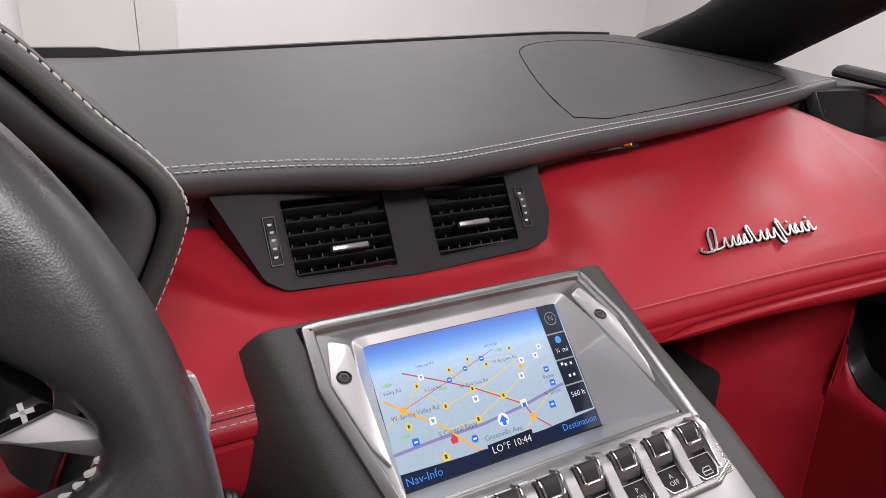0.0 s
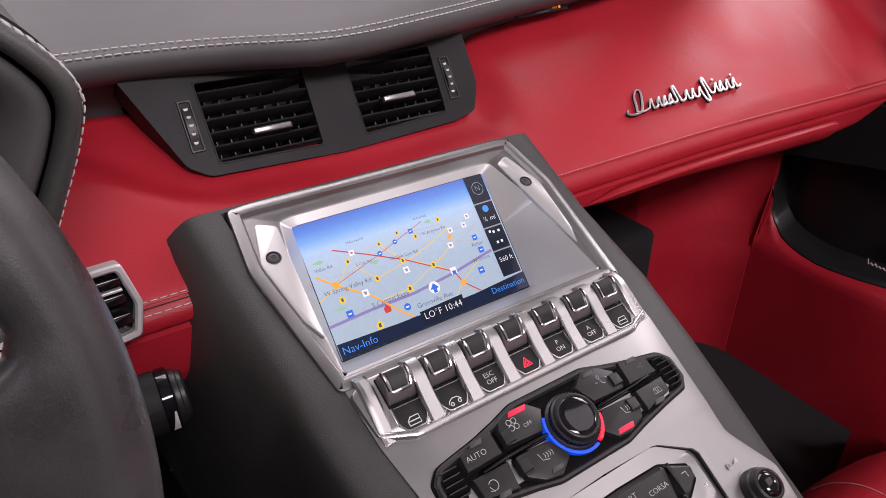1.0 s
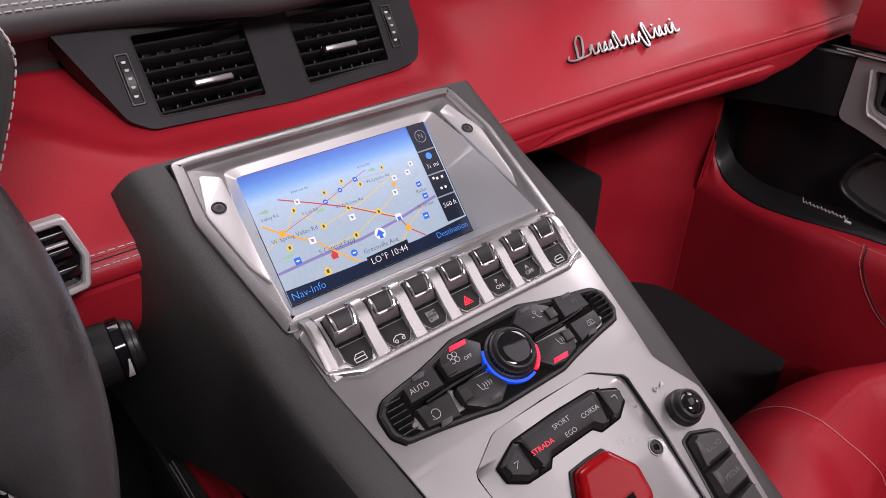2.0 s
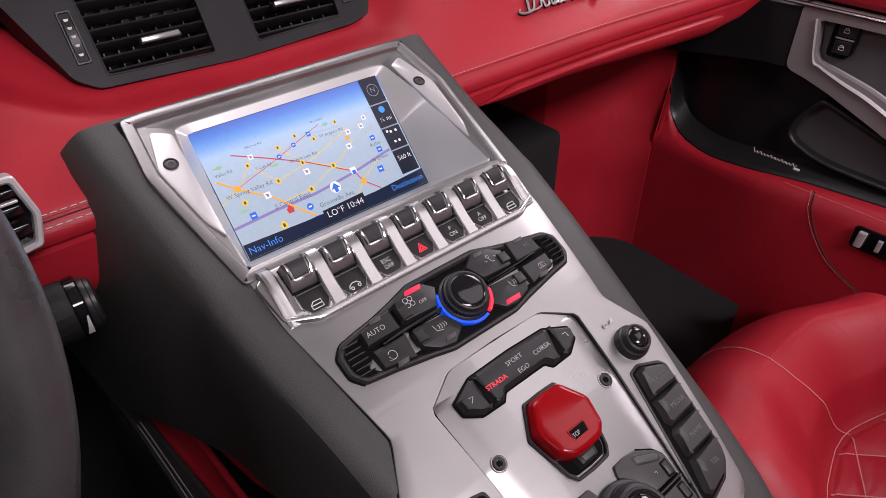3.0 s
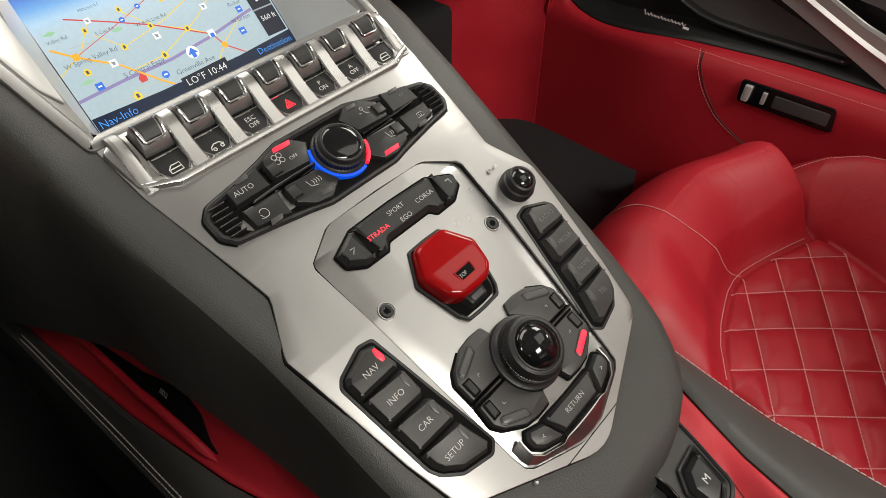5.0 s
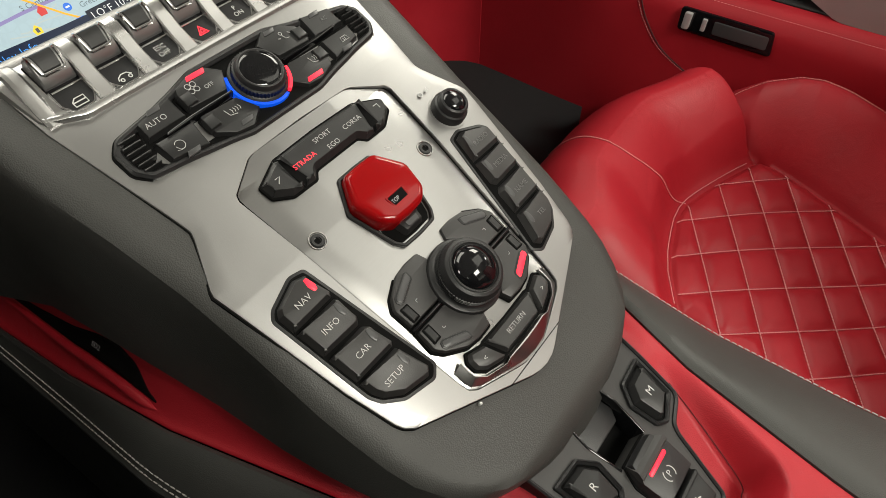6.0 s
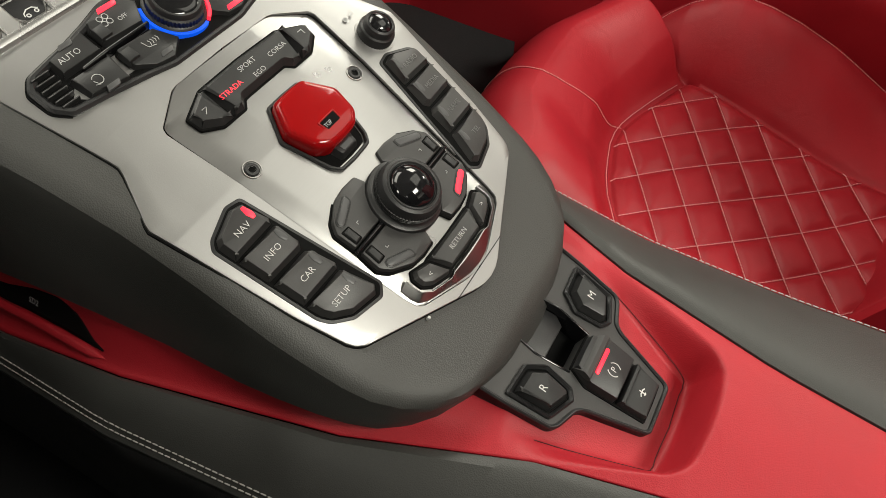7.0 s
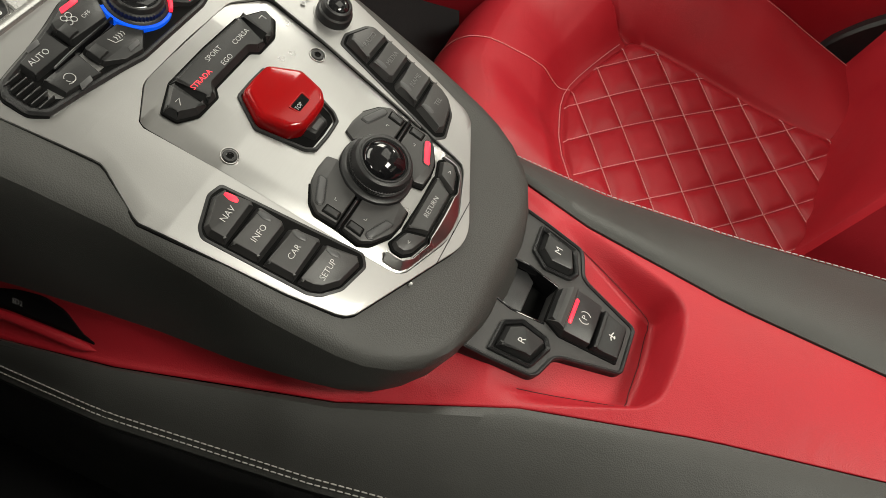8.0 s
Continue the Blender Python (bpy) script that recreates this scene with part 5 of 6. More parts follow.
# outer vent at the dash end
OUT = pose(0.662, 0.447, 0.188, 62, 0, 30)
ov = thing("outer_vent", OUT, "round black slatted vent at the dash end beside the door", "air vent")
part("vent_frame", lathe([(25, -14), (28.5, -10), (30, 0), (29, 3.4), (27.4, 4.2), (25.6, 3.2), (24, 0), (23.5, -13)], 40), VENT_PLASTIC, ov, "round black vent ring")
part("vent_back", lathe([(27, -16), (27, -13.5), (0.5, -13)], 36), DARK, ov)
for k in range(5):
    y = 14 - k * 7
    hw = math.sqrt(23.4 ** 2 - y * y)
    part("slat", slab([(-hw, y + 0.8), (hw, y + 0.8), (hw, y - 0.8), (-hw, y - 0.8)], -12, 0.5, 0.3, 0.3), PLASTIC, ov)
part("vent_tab", slab([(-4, 1), (8, 1), (8, -3), (-4, -3)], 0, 5, 0.5, 1), KEY_PLASTIC, ov)

# ---- instrument hood ----
hood = thing("instrument_hood", pose(0, 0, 0), "black leather instrument hood with pale stitching round its mouth", "instrument hood")
mouth = smooth_path([(-0.60, 0, 0.20), (-0.56, 0, 0.285), (-0.46, 0, 0.335), (-0.36, 0, 0.338), (-0.285, 0, 0.324), (-0.236, 0, 0.291), (-0.206, 0, 0.258), (-0.186, 0, 0.237), (-0.177, 0, 0.219), (-0.182, 0, 0.199), (-0.197, 0, 0.168), (-0.215, 0, 0.132), (-0.235, 0, 0.09)], 6)
centre = Vector((-0.39, 0, 0.19))


def hood_ring(shrink, y, grow=0.0):
    out = []
    for p in mouth:
        d = (p - centre)
        n = d.normalized()
        q = p - n * shrink + n * grow
        out.append(Vector((q.x, y, q.z)))
    return out


rows = [hood_ring(0.006, 0.42), hood_ring(0.004, 0.30), hood_ring(0.0, 0.215), hood_ring(0.0005, 0.206), hood_ring(0.003, 0.2005), hood_ring(0.007, 0.200), hood_ring(0.010, 0.203), hood_ring(0.0105, 0.212)]
part("hood_shell", loft(rows), BLACK_LEATHER, hood, "grained black leather shell", crease=85)
rows = [hood_ring(0.0125, 0.215), hood_ring(0.0128, 0.207), hood_ring(0.015, 0.2045), hood_ring(0.021, 0.206), hood_ring(0.029, 0.214), hood_ring(0.034, 0.228), hood_ring(0.036, 0.25)]
part("hood_liner", loft(rows), DASH_LEATHER, hood, "dark grey padded liner inside the hood mouth", crease=85)
rows = [hood_ring(0.0, 0.245), hood_ring(0.034, 0.245), hood_ring(0.05, 0.25), hood_ring(0.058, 0.27)]
part("cluster_frame", loft(rows), PLASTIC, hood, "black plastic cluster frame")
bm = bmesh.new()
k = hood_ring(0.052, 0.285)
bm.faces.new([bm.verts.new(p) for p in k])
gl = part("cluster_glass", bm, GLOSS_BLACK, hood, "dark instrument glass")
mod = gl.modifiers.new("thickness", "SOLIDIFY")
mod.thickness = 0.003
part("stitching", stitch_run([p + Vector((0, 0.0, 0)) for p in hood_ring(-0.0006, 0.209)], 0.0048, 0.0034, 0.0005, lift=(0, 0, 0)), THREAD, hood, "pale stitching round the hood mouth", kind="stuff")
part("stitching", stitch_run(hood_ring(-0.0006, 0.215), 0.0048, 0.0034, 0.0005, lift=(0, 0, 0)), THREAD, hood, "pale stitching round the hood mouth", kind="stuff")

# ---- silver framed switch pod left of the console ----
POD = pose(-0.190, 0.236, 0.101, 78, 0, 4) @ Matrix.Diagonal((0.9, 0.86, 1.0, 1))
pod = thing("switch_pod", POD, "silver framed switch pod set in the red dash face", "switch")
sh = [(-22, 24), (15, 24), (21, -4), (15, -25), (-16, -28), (-24, -8)]
part("pod_frame", frame_ring(sh, inset(sh, 4.5), -6, 5, 1.2, 3, 2), DOOR_BRIGHT, pod, "bright silver frame")
part("pod_back", slab(inset(sh, 3), -6, -1, 0.4, 2), GLOSS_BLACK, pod)
for k, (y, hh) in enumerate(((13, 7), (2, 8), (-11, 9))):
    part("pod_key", slab([(-16, y + hh / 2), (13, y + hh / 2), (14, y - hh / 2), (-15, y - hh / 2)], -2, 4 + k * 0.8, 0.8, 1.5, 1), GLOSS_BLACK, pod)
part("pod_trim", slab([(-15, 8.6), (12, 8.6), (12, 6.8), (-15, 6.8)], 0, 4.6, 0.4, 0.5), DOOR_BRIGHT, pod)
# twin stitched seam in the red face beside the pod
for y, z in ((0.2551, 0.0838), (0.2508, 0.0772)):
    part("stitching", stitch_run([(x, y, z) for x in [-0.174 + 0.002 * i for i in range(18)]], 0.0056, 0.0042, 0.00034, lift=(0, -0.0006, 0.0005)), THREAD, dash, "pale twin stitching", kind="stuff")
part("seam", tube([(x, 0.2531, 0.0806) for x in [-0.174 + 0.004 * i for i in range(10)]], 0.0004, 6), SEAM_RED, dash, "dark red seam between the stitches")

# ---- column stalk ----
stalk = thing("column_stalk", pose(-0.196, 0.225, 0.037, 0, 88, -4), "knurled dark column stalk with a painted white highlight on its ring", "control stalk")
part("stalk_arm", lathe([(6, -90), (7, -20), (9, -6)], 24), PLASTIC, stalk)
part("stalk_grip", lathe([(9, -7), (17.4, -5), (18.4, -3), (18.4, 19), (17.6, 20)], 44, ridge=0.9, ridge_span=(1, 3)), VENT_PLASTIC, stalk, "ribbed dark grey grip")
ring = part("stalk_ring", lathe([(17.2, 20), (18.6, 20.6), (18.6, 26), (17.6, 27)], 44), GLOSS_BLACK, stalk, "glossy dark ring")
# White wedge laid on the ring as its painted highlight.
rows = []
for i in range(9):
    turn = -0.25 + 0.1 * i
    for_z = 24.6 - 0.36 * i
    rows.append([Vector((18.75 * math.sin(turn), -18.75 * math.cos(turn), zz)) * MM for zz in (for_z, 25.6)])
part("ring_highlight", loft(rows, cap=False), LEGEND_BRIGHT, ring, "white wedge painting the highlight on the ring", way=(0, -1, 0))
part("stalk_tip", lathe([(16.0, 27), (16.2, 27.6), (15.8, 30), (14.8, 30.6), (14.6, 32.6), (12.4, 34), (0.5, 34.4)], 40), KEY_PLASTIC, stalk)

# ---- steering wheel ----
WHEEL = pose(-0.375, 0.058, 0.175, 90 - 22.6)
wheel = thing("steering_wheel", WHEEL, "black leather steering wheel with perforated grips and grey spokes", "steering wheel")
n, k = 180, 24
R0, r0 = 0.1640, 0.0115


def rim_inner(deg):
    """Extra inward width of the rim: thumb rests above the side spokes, spoke roots below."""
    d = abs((deg + 180) % 360 - 180)
    up = (deg % 360) < 180
    d = min(d, 180 - d)
    if up:
        return lerp_rows([(0, 0.024), (4, 0.020), (6.6, 0.010), (7.3, 0.0035), (8.0, 0.0), (9.1, -0.0029), (10.3, -0.0037), (11.8, -0.0037), (14.3, -0.0019), (16.7, 0.0003), (18.6, 0.003), (20.3, 0.0057), (24, 0.0105), (30, 0.016), (40, 0.027), (46, 0.027), (56, 0.015), (66, 0.003), (90, 0.003)], d)[0]
    return 0.022 * ease(16, 6, d)


rows = []
for i in range(n):
    a = 2 * math.pi * i / n
    fat = 1.0 + 0.06 * math.exp(-((((math.degrees(a) - 20 + 180) % 360) - 180) / 22) ** 2)
    row = []
    for j in range(k):
        b = 2 * math.pi * j / k
        rr = R0 + r0 * 1.12 * fat * math.cos(b) - rim_inner(math.degrees(a)) * ease(0.2, -1.0, math.cos(b))
        row.append(Vector((rr * math.cos(a), rr * math.sin(a), r0 * 1.2 * fat * math.sin(b))))
    rows.append(row)
rows.append(rows[0])
bm = loft(rows, None, True, False)
bmesh.ops.remove_doubles(bm, verts=bm.verts, dist=1e-7)
part("rim", bm, WHEEL_LEATHER, wheel, "grained black leather rim")
path = []
for i in range(130):
    g = 9 - i * 1.5
    rin = R0 - r0 * 1.12 - rim_inner(g) - 0.0004
    path.append(Vector((rin * math.cos(radians(g)), rin * math.sin(radians(g)), 0.0)))
part("rim_stitching", stitch_run(path, 0.0036, 0.0034, 0.0009, slant=0.0012, lift=(0, 0, 0)), THREAD, wheel, "pale cross stitching inside the rim", kind="stuff")
part("hub", lathe([(64, -22), (66, -6), (60, 4), (40, 10), (0.5, 12)], 48), WHEEL_LEATHER, wheel, "black padded hub")
for a in (4, 176, 270):
    rows = []
    for x, hw, z in ((50, 26, 0), (80, 16, -3), (110, 9, -6), (135, 7, -8), (148, 9, -6), (154, 14, -4)):
        rows.append([Vector((x, y * hw, z + zz)) * MM for y, zz in ((-1, -3), (-0.9, 2), (0.9, 3), (1, -3))])
    part("spoke", loft(rows, None, True), SPOKE_GREY if a != 270 else KEY_PLASTIC, wheel, "grey metal spoke", m=pose(0, 0, 0, 0, 0, a))
part("paddle_bracket", slab([(142.9, 36.8), (157, 27), (157, 20), (137.5, 29.2), (129, 33)], -12, -6, 0.8, 0.8), SPOKE_GREY, wheel, "grey metal paddle bracket")
pad = part("shift_paddle", slab([(96, 60), (126, 57), (137, 48), (143, 41), (142, 34), (130, 30), (96, 24)], -26, -22, 1, 4), GLOSS_BLACK, wheel, "black shift paddle with a white plus sign")
for a in (0, 90):
    part("plus_sign", slab([(-2.7, 0.65), (2.7, 0.65), (2.7, -0.65), (-2.7, -0.65)], 0, 0.3, 0.05, 0), LEGEND_BRIGHT, pad, m=at(135.1, 36.4, -21.9, a + 8))

# ---- transmission tunnel with leather rails ----
tunnel = thing("transmission_tunnel", pose(0, 0, 0), "red leather transmission tunnel between black padded rails", "car tunnel")
# y, half width of the red top, its edge height, rail's outer half width, rail's outer height
TUN = [(-0.75, 0.026, -0.090, 0.132, -0.125), (-0.60, 0.027, -0.094, 0.131, -0.125), (-0.36, 0.031, -0.100, 0.129, -0.129), (-0.27, 0.045, -0.101, 0.126, -0.130), (-0.173, 0.068, -0.100, 0.128, -0.130),
       (-0.08, 0.105, -0.100, 0.143, -0.130), (0.05, 0.134, -0.109, 0.157, -0.132), (0.15, 0.142, -0.132, 0.155, -0.155), (0.30, 0.147, -0.160, 0.155, -0.170), (0.48, 0.150, -0.190, 0.157, -0.20)]


def tun(y):
    return lerp_rows(TUN, y)


def tray_dip(x, y):
    """Rounded bowl in the red leather round the gear keys."""
    floor = -0.1010 + math.tan(radians(21.5)) * (y + 0.1586)
    e1 = (0.041 + 0.026 * (y + 0.238) / 0.063 - abs(x)) * 0.92
    e2 = y + 0.2465 - 3.0 * x * x
    floor -= 0.016 * ease(0.0235, 0.0205, abs(x)) * ease(-0.1775, -0.1745, y)
    r = 0.011
    e = r - math.hypot(max(0, r - e1), max(0, r - e2)) if e1 < r and e2 < r else min(e1, e2)
    return floor, ease(-0.001, 0.015, e)


def tunnel_z(x, y):
    h, ze, ro, zo = tun(y)
    f = x / h
    crown = 0.004 * (1 - f * f)
    if y > -0.16:
        crown += ease(-0.16, 0.05, y) * 0.044 * (1 - ease(0.80, 1.0, abs(f)))
    z = ze + crown
    if -0.26 < y < -0.10:
        floor, inside = tray_dip(x, y)
        if floor < z:
            z = z * (1 - inside) + floor * inside
    return z


sections = []
ys = [-0.75, -0.6, -0.5, -0.42, -0.36, -0.31, -0.28] + [-0.262 + 0.002 * i for i in range(60)] + [-0.12, -0.08, -0.04, 0.0, 0.05, 0.1, 0.15, 0.2, 0.3, 0.4, 0.48]
for y in ys:
    h = tun(y)[0]
    sections.append([Vector((i / 60 * h, y, tunnel_z(i / 60 * h, y))) for i in range(-60, 61)])
red = part("tunnel_top", loft(sections), RED_LEATHER, tunnel, "red leather tunnel top with a bowl round the gear keys", way=(0, 0, 1), crease=85)
mod = red.modifiers.new("thickness", "SOLIDIFY")
mod.thickness, mod.offset = 0.004, -1


def rail_drop(t, fall):
    """Height of a rail over its inner edge, across its width."""
    return 0.0042 * ease(-0.02, 0.14, t) * (1 - t) + fall * t ** 1.7


for s in (-1, 1):
    sections, flank = [], []
    for y in ys:
        h, ze, ro, zo = tun(y)
        w = ro - h
        prof = [(0.0015, -0.02), (0.0005, -0.004), (0.0012, 0.0008)]
        prof += [(w * t, rail_drop(t, zo - ze)) for t in (0.06, 0.14, 0.25, 0.38, 0.5, 0.62, 0.74, 0.85, 0.93, 1.0)]
        prof += [(w + 0.003, zo - ze - 0.003), (w + 0.003, zo - ze - 0.010)]
        flank.append([Vector((s * (h + dx), y, ze + zo - ze + dz)) for dx, dz in ((w + 0.0005, -0.005), (w + 0.001, -0.06), (w + 0.008, -0.24))])
        sections.append([Vector((s * (h + dx), y, ze + dz)) for dx, dz in prof])
    rail = part("rail", loft(sections), BLACK_LEATHER, tunnel, "black leather padded rail beside the tunnel", way=(s, 0, 0.3))
    mod = rail.modifiers.new("thickness", "SOLIDIFY")
    mod.thickness, mod.offset = 0.003, -1
    side = part("rail_flank", loft(flank), CARPET, tunnel, "black carpeted side below the rail", way=(s, 0, 0.1))
    mod = side.modifiers.new("thickness", "SOLIDIFY")
    mod.thickness, mod.offset = 0.003, -1
    for off in ((0.0, -0.0022) if s < 0 else (0.0,)):
        path = []
        for y in [-0.7 + 0.02 * i for i in range(52)]:
            h, ze, ro, zo = tun(y)
            w = ro - h
            path.append(Vector((s * (ro + off + 0.0004), y, ze + rail_drop(1 + off / w, zo - ze) + 0.0006)))
        part("stitching", stitch_run(path, 0.0044, 0.0034, 0.00045), RAIL_THREAD, rail, "pale stitching along the rail", kind="stuff")
# card slot in the tunnel's flank
rows = []
for i in range(41):
    y = 0.068 + 0.232 * (i / 40) ** 1.5
    up = lerp_rows([(0.068, 0.946), (0.0761, 0.931), (0.0873, 0.889), (0.1035, 0.868), (0.125, 0.866), (0.152, 0.876), (0.198, 0.884), (0.30, 0.878)], y)[0]
    low = lerp_rows([(0.068, 0.950), (0.0986, 0.932), (0.135, 0.916), (0.22, 0.898), (0.30, 0.880)], y)[0]
    h = tun(y)[0]
    rows.append([Vector((-f * h, y, tunnel_z(-f * h, y) + 0.0012)) for f in [up + (low - up) * j / 6 for j in range(7)]])
slot = part("card_slot", loft(rows), DARK, tunnel, "dark card slot with fine white lettering", way=(-1, 0, 1))
mod = slot.modifiers.new("thickness", "SOLIDIFY")
mod.thickness, mod.offset = 0.003, -1
path, radius = [], []
for i in range(30):
    y = 0.066 + 0.27 * i / 29
    f = lerp_rows([(0.066, 0.962), (0.0986, 0.944), (0.135, 0.928), (0.22, 0.908), (0.336, 0.89)], y)[0]
    h = tun(y)[0]
    path.append(Vector((-f * h, y, tunnel_z(-f * h, y) - 0.0006)))
    radius.append(0.0040 * ease(0.0, 0.05, i / 29) * (1 - 0.75 * i / 29) + 0.0002)
part("slot_lip", tube(path, radius, 12), RED_LEATHER, tunnel, "rolled red leather lip below the card slot")
words("SD2", 3.6, slot, LEGEND, pose(-0.1255, 0.126, tunnel_z(-0.1255, 0.126) + 0.0026, 0, -52, 0) @ pose(0, 0, 0, 0, 0, -90))
# fine dark seam round the bowl
for s in (-1, 1):
    pts = [(s * 0.056, -0.168), (s * 0.048, -0.190), (s * 0.034, -0.2235), (s * 0.0285, -0.2285), (s * 0.02, -0.2285), (0, -0.2295)]
    path = []
    for x, y in [(v.x, v.y) for v in smooth_path([(a, b, 0) for a, b in pts], 8)]:
        path.append(Vector((x, y, tunnel_z(x, y) + 0.0002)))
    part("bowl_seam", tube(path, 0.0003, 5), SEAM_RED, red, "fine dark red seam")

# ---- gear key panel ----
GEAR = PLATE @ pose(0, -0.185, -0.012, -6)
gear = thing("gear_key_panel", GEAR, "black gear key panel with reverse, manual and park keys", "gear selector")
gp_half = [(0, 34), (55, 34), (53, 10), (49.5, -16.5), (46, -20), (32, -25.2), (29, -29), (18, -65.5), (15.5, -67.8), (0, -67.8)]
slot_pts = [(-15, 28), (15, 28), (17.5, 10), (14.5, -12), (-14.5, -12), (-17.5, 10)]
bm = ring_with_holes(rounded(both(gp_half), 2.5), [rounded(slot_pts, 1)], -16, 1.0)
base = part("panel_body", bm, SOFT_KEY, gear, "satin black panel")
rim_in = [(0, 32), (52.6, 32), (50.8, 10), (47.4, -15.4), (44.6, -18.0), (30.6, -23.2), (27.0, -28.4), (16.2, -64), (14.4, -65.6), (0, -65.6)]
part("panel_rim", frame_ring(both(gp_half), both(rim_in), -6, 2.8, 0.9, 2.5, 2.5), PLASTIC, gear, "raised rounded rim")
part("slot_floor", slab(inset(slot_pts, -0.5), -18, -14, 0.1, 0), DARK, gear)
part("slot_step", slab([(-14, 26), (13.5, 26), (16, 8), (12, 2), (-15, 2), (-16.5, 9)], -14, -5, 0.6, 0.5), PLASTIC, gear, "black step inside the slot")
for s in (-1, 1):
    wall = [(s * 15.2, 28), (s * 17.6, 10), (s * 14.6, -12.2), (s * 13.4, -12.2), (s * 16.2, 10), (s * 13.8, 28)]
    part("slot_wall", slab(wall, -15, 1.6, 0.4, 0), GLOSS_BLACK, gear)
for s, letter in ((-1, "R"), (1, "M")):
    kp = [(s * 44.8, 10.6), (s * 42.6, -11.6), (s * 28.6, -17.6), (s * 24.8, -15), (s * 22.6, 0.5), (s * 29, 9.6)]
    part("key_collar", frame_ring(inset(kp, -3.0), inset(kp, -0.5), 0, 4.2, 1.0, 1.6, 1.4, drop=0.8), PLASTIC, gear)
    part("collar_gap", slab(inset(kp, -0.6), 0, 1.6, 0.1, 1), DARK, gear)
    gk = part("gear_key", slab(kp, 0, 6.4, 0.6, 1.2, 2.6), KEY_PLASTIC, gear, "black gear key lettered " + letter)
    words(letter, 5.0, gk, LEGEND_BRIGHT, at(s * 34.4, -2.0, 6.5))
pk = both([(0, -11.6), (11.6, -11.8), (16.2, -23.0), (14.8, -41.0), (0, -41.2)])
part("park_gap", slab(both([(0, -11.0), (12, -11.2), (17, -23), (13.2, -62), (0, -62.4)]), 0, 2.0, 0.2, 1), DARK, gear)
park = part("park_key", slab(pk, 0, 8.2, 0.7, 1.0, 0.9), PLASTIC, gear, "black park key with a glowing red bar")
crest = [[(-11.4, -12.0, 3.0), (11.4, -12.0, 3.0)], [(-13.2, -16.6, 9.6), (13.2, -16.6, 9.6)], [(-14.0, -18.2, 10.4), (14.0, -18.2, 10.4)], [(-14.9, -21.0, 10.0), (14.9, -21.0, 10.0)], [(-15.2, -22.4, 7.6), (15.2, -22.4, 7.6)], [(-13.4, -18, 2.0), (13.4, -18, 2.0)]]
rows = [[Vector((r[0][0] + (r[1][0] - r[0][0]) * t, r[0][1], r[0][2])) * MM for r in crest] for t in (0, 0.04, 0.96, 1)]
part("park_crest", loft(rows, None, True), SOFT_KEY, park, "raised front lip of the park key")
part("park_light", slab([(-8.6, -22.6), (8.6, -22.6), (9.2, -23.4), (8.6, -25.0), (-8.6, -25.0), (-9.2, -24.0)], 7, 8.9, 0.3, 0.5), RED_LED, park, "glowing red bar")
words("P", 4.0, park, LEGEND_BRIGHT, at(0.0, -31.8, 8.35))
strokes([arc(0.0, -31.8, 4.0, -55, 55), arc(0.0, -31.8, 4.0, 125, 235)], park, LEGEND_BRIGHT, "park_mark", 0.28, 8.3)
rk2 = part("rear_key", slab([(-14.4, -43.8), (14.4, -43.8), (12.0, -61.0), (-12.0, -61.0)], 0, 6.4, 0.8, 1.2, 1.0), KEY_PLASTIC, gear, "black rocker key with a white wing mark")
part("rear_key_crest", slab([(-14.0, -42.6), (14.0, -42.6), (13.6, -46.4), (-13.6, -46.4)], 2, 7.6, 0.8, 0.6, 0.6), PLASTIC, rk2)
strokes([[(-2.8, -52.6), (-1.2, -51.8), (0, -52.0), (1.2, -51.8), (2.8, -52.6)], [(0, -50.2), (0, -54.6)], [(-1.0, -54.0), (1.0, -54.0)]], rk2, LEGEND_BRIGHT, "wing_mark", 0.42, 6.5)

# ---- passenger seat ----
seat = thing("passenger_seat", pose(0.42, -0.25, -0.45), "red leather sports seat with a diamond-quilted cushion", "car seat")
SEAT0 = Vector((0.42, -0.25, -0.45))
DA, DB = Vector((-0.851, -0.525)), Vector((0.695, -0.719))
NA, NB = Vector((-0.525, 0.851)), Vector((0.719, 0.695))


def bolster_foot(y):
    """Where the quilted insert meets the side bolster."""
    return 0.564 + 0.19 * min(0, y + 0.14)


def front_edge(x):
    """Rounded front border of the quilted insert."""
    return lerp_rows([(0.20, -0.20), (0.25, -0.157), (0.293, -0.1276), (0.3255, -0.108), (0.355, -0.0955), (0.382, -0.0875), (0.405, -0.0815), (0.426, -0.0794), (0.445, -0.0810), (0.467, -0.0865), (0.50, -0.0975), (0.53, -0.109), (0.56, -0.122), (0.593, -0.139), (0.70, -0.20)], x)[0]


def insert_edge(x, y):
    """Signed distance-like measure: positive inside the quilted insert."""
    front = front_edge(x) - y
    left = x - (0.282 + 0.06 * (y + 0.1))
    right = bolster_foot(y) - 0.001 - x
    rear = y + 0.46
    return min(front, left, right, rear)


def cushion_z(x, y):
    base = -0.300 - 0.03 * ease(-0.12, -0.35, y) + 0.06 * (x - 0.42) ** 2
    e = insert_edge(x, y)
    base -= 0.005 * max(0, 1 - abs(e) / 0.007) ** 1.5
    if e > 0:
        # quilting: puffed lozenges between stitched valleys
        a = ((NA.dot(Vector((x, y))) + 0.342) / 0.0427) % 1.0
        b = ((NB.dot(Vector((x, y))) - 0.2342) / 0.0515) % 1.0
        puff = (1 - abs(2 * a - 1) ** 3.6) * (1 - abs(2 * b - 1) ** 3.6)
        return base + 0.0065 * puff * ease(0, 0.018, e) - 0.002 * ease(0, 0.012, e)
    d = -e
    xr = bolster_foot(y)
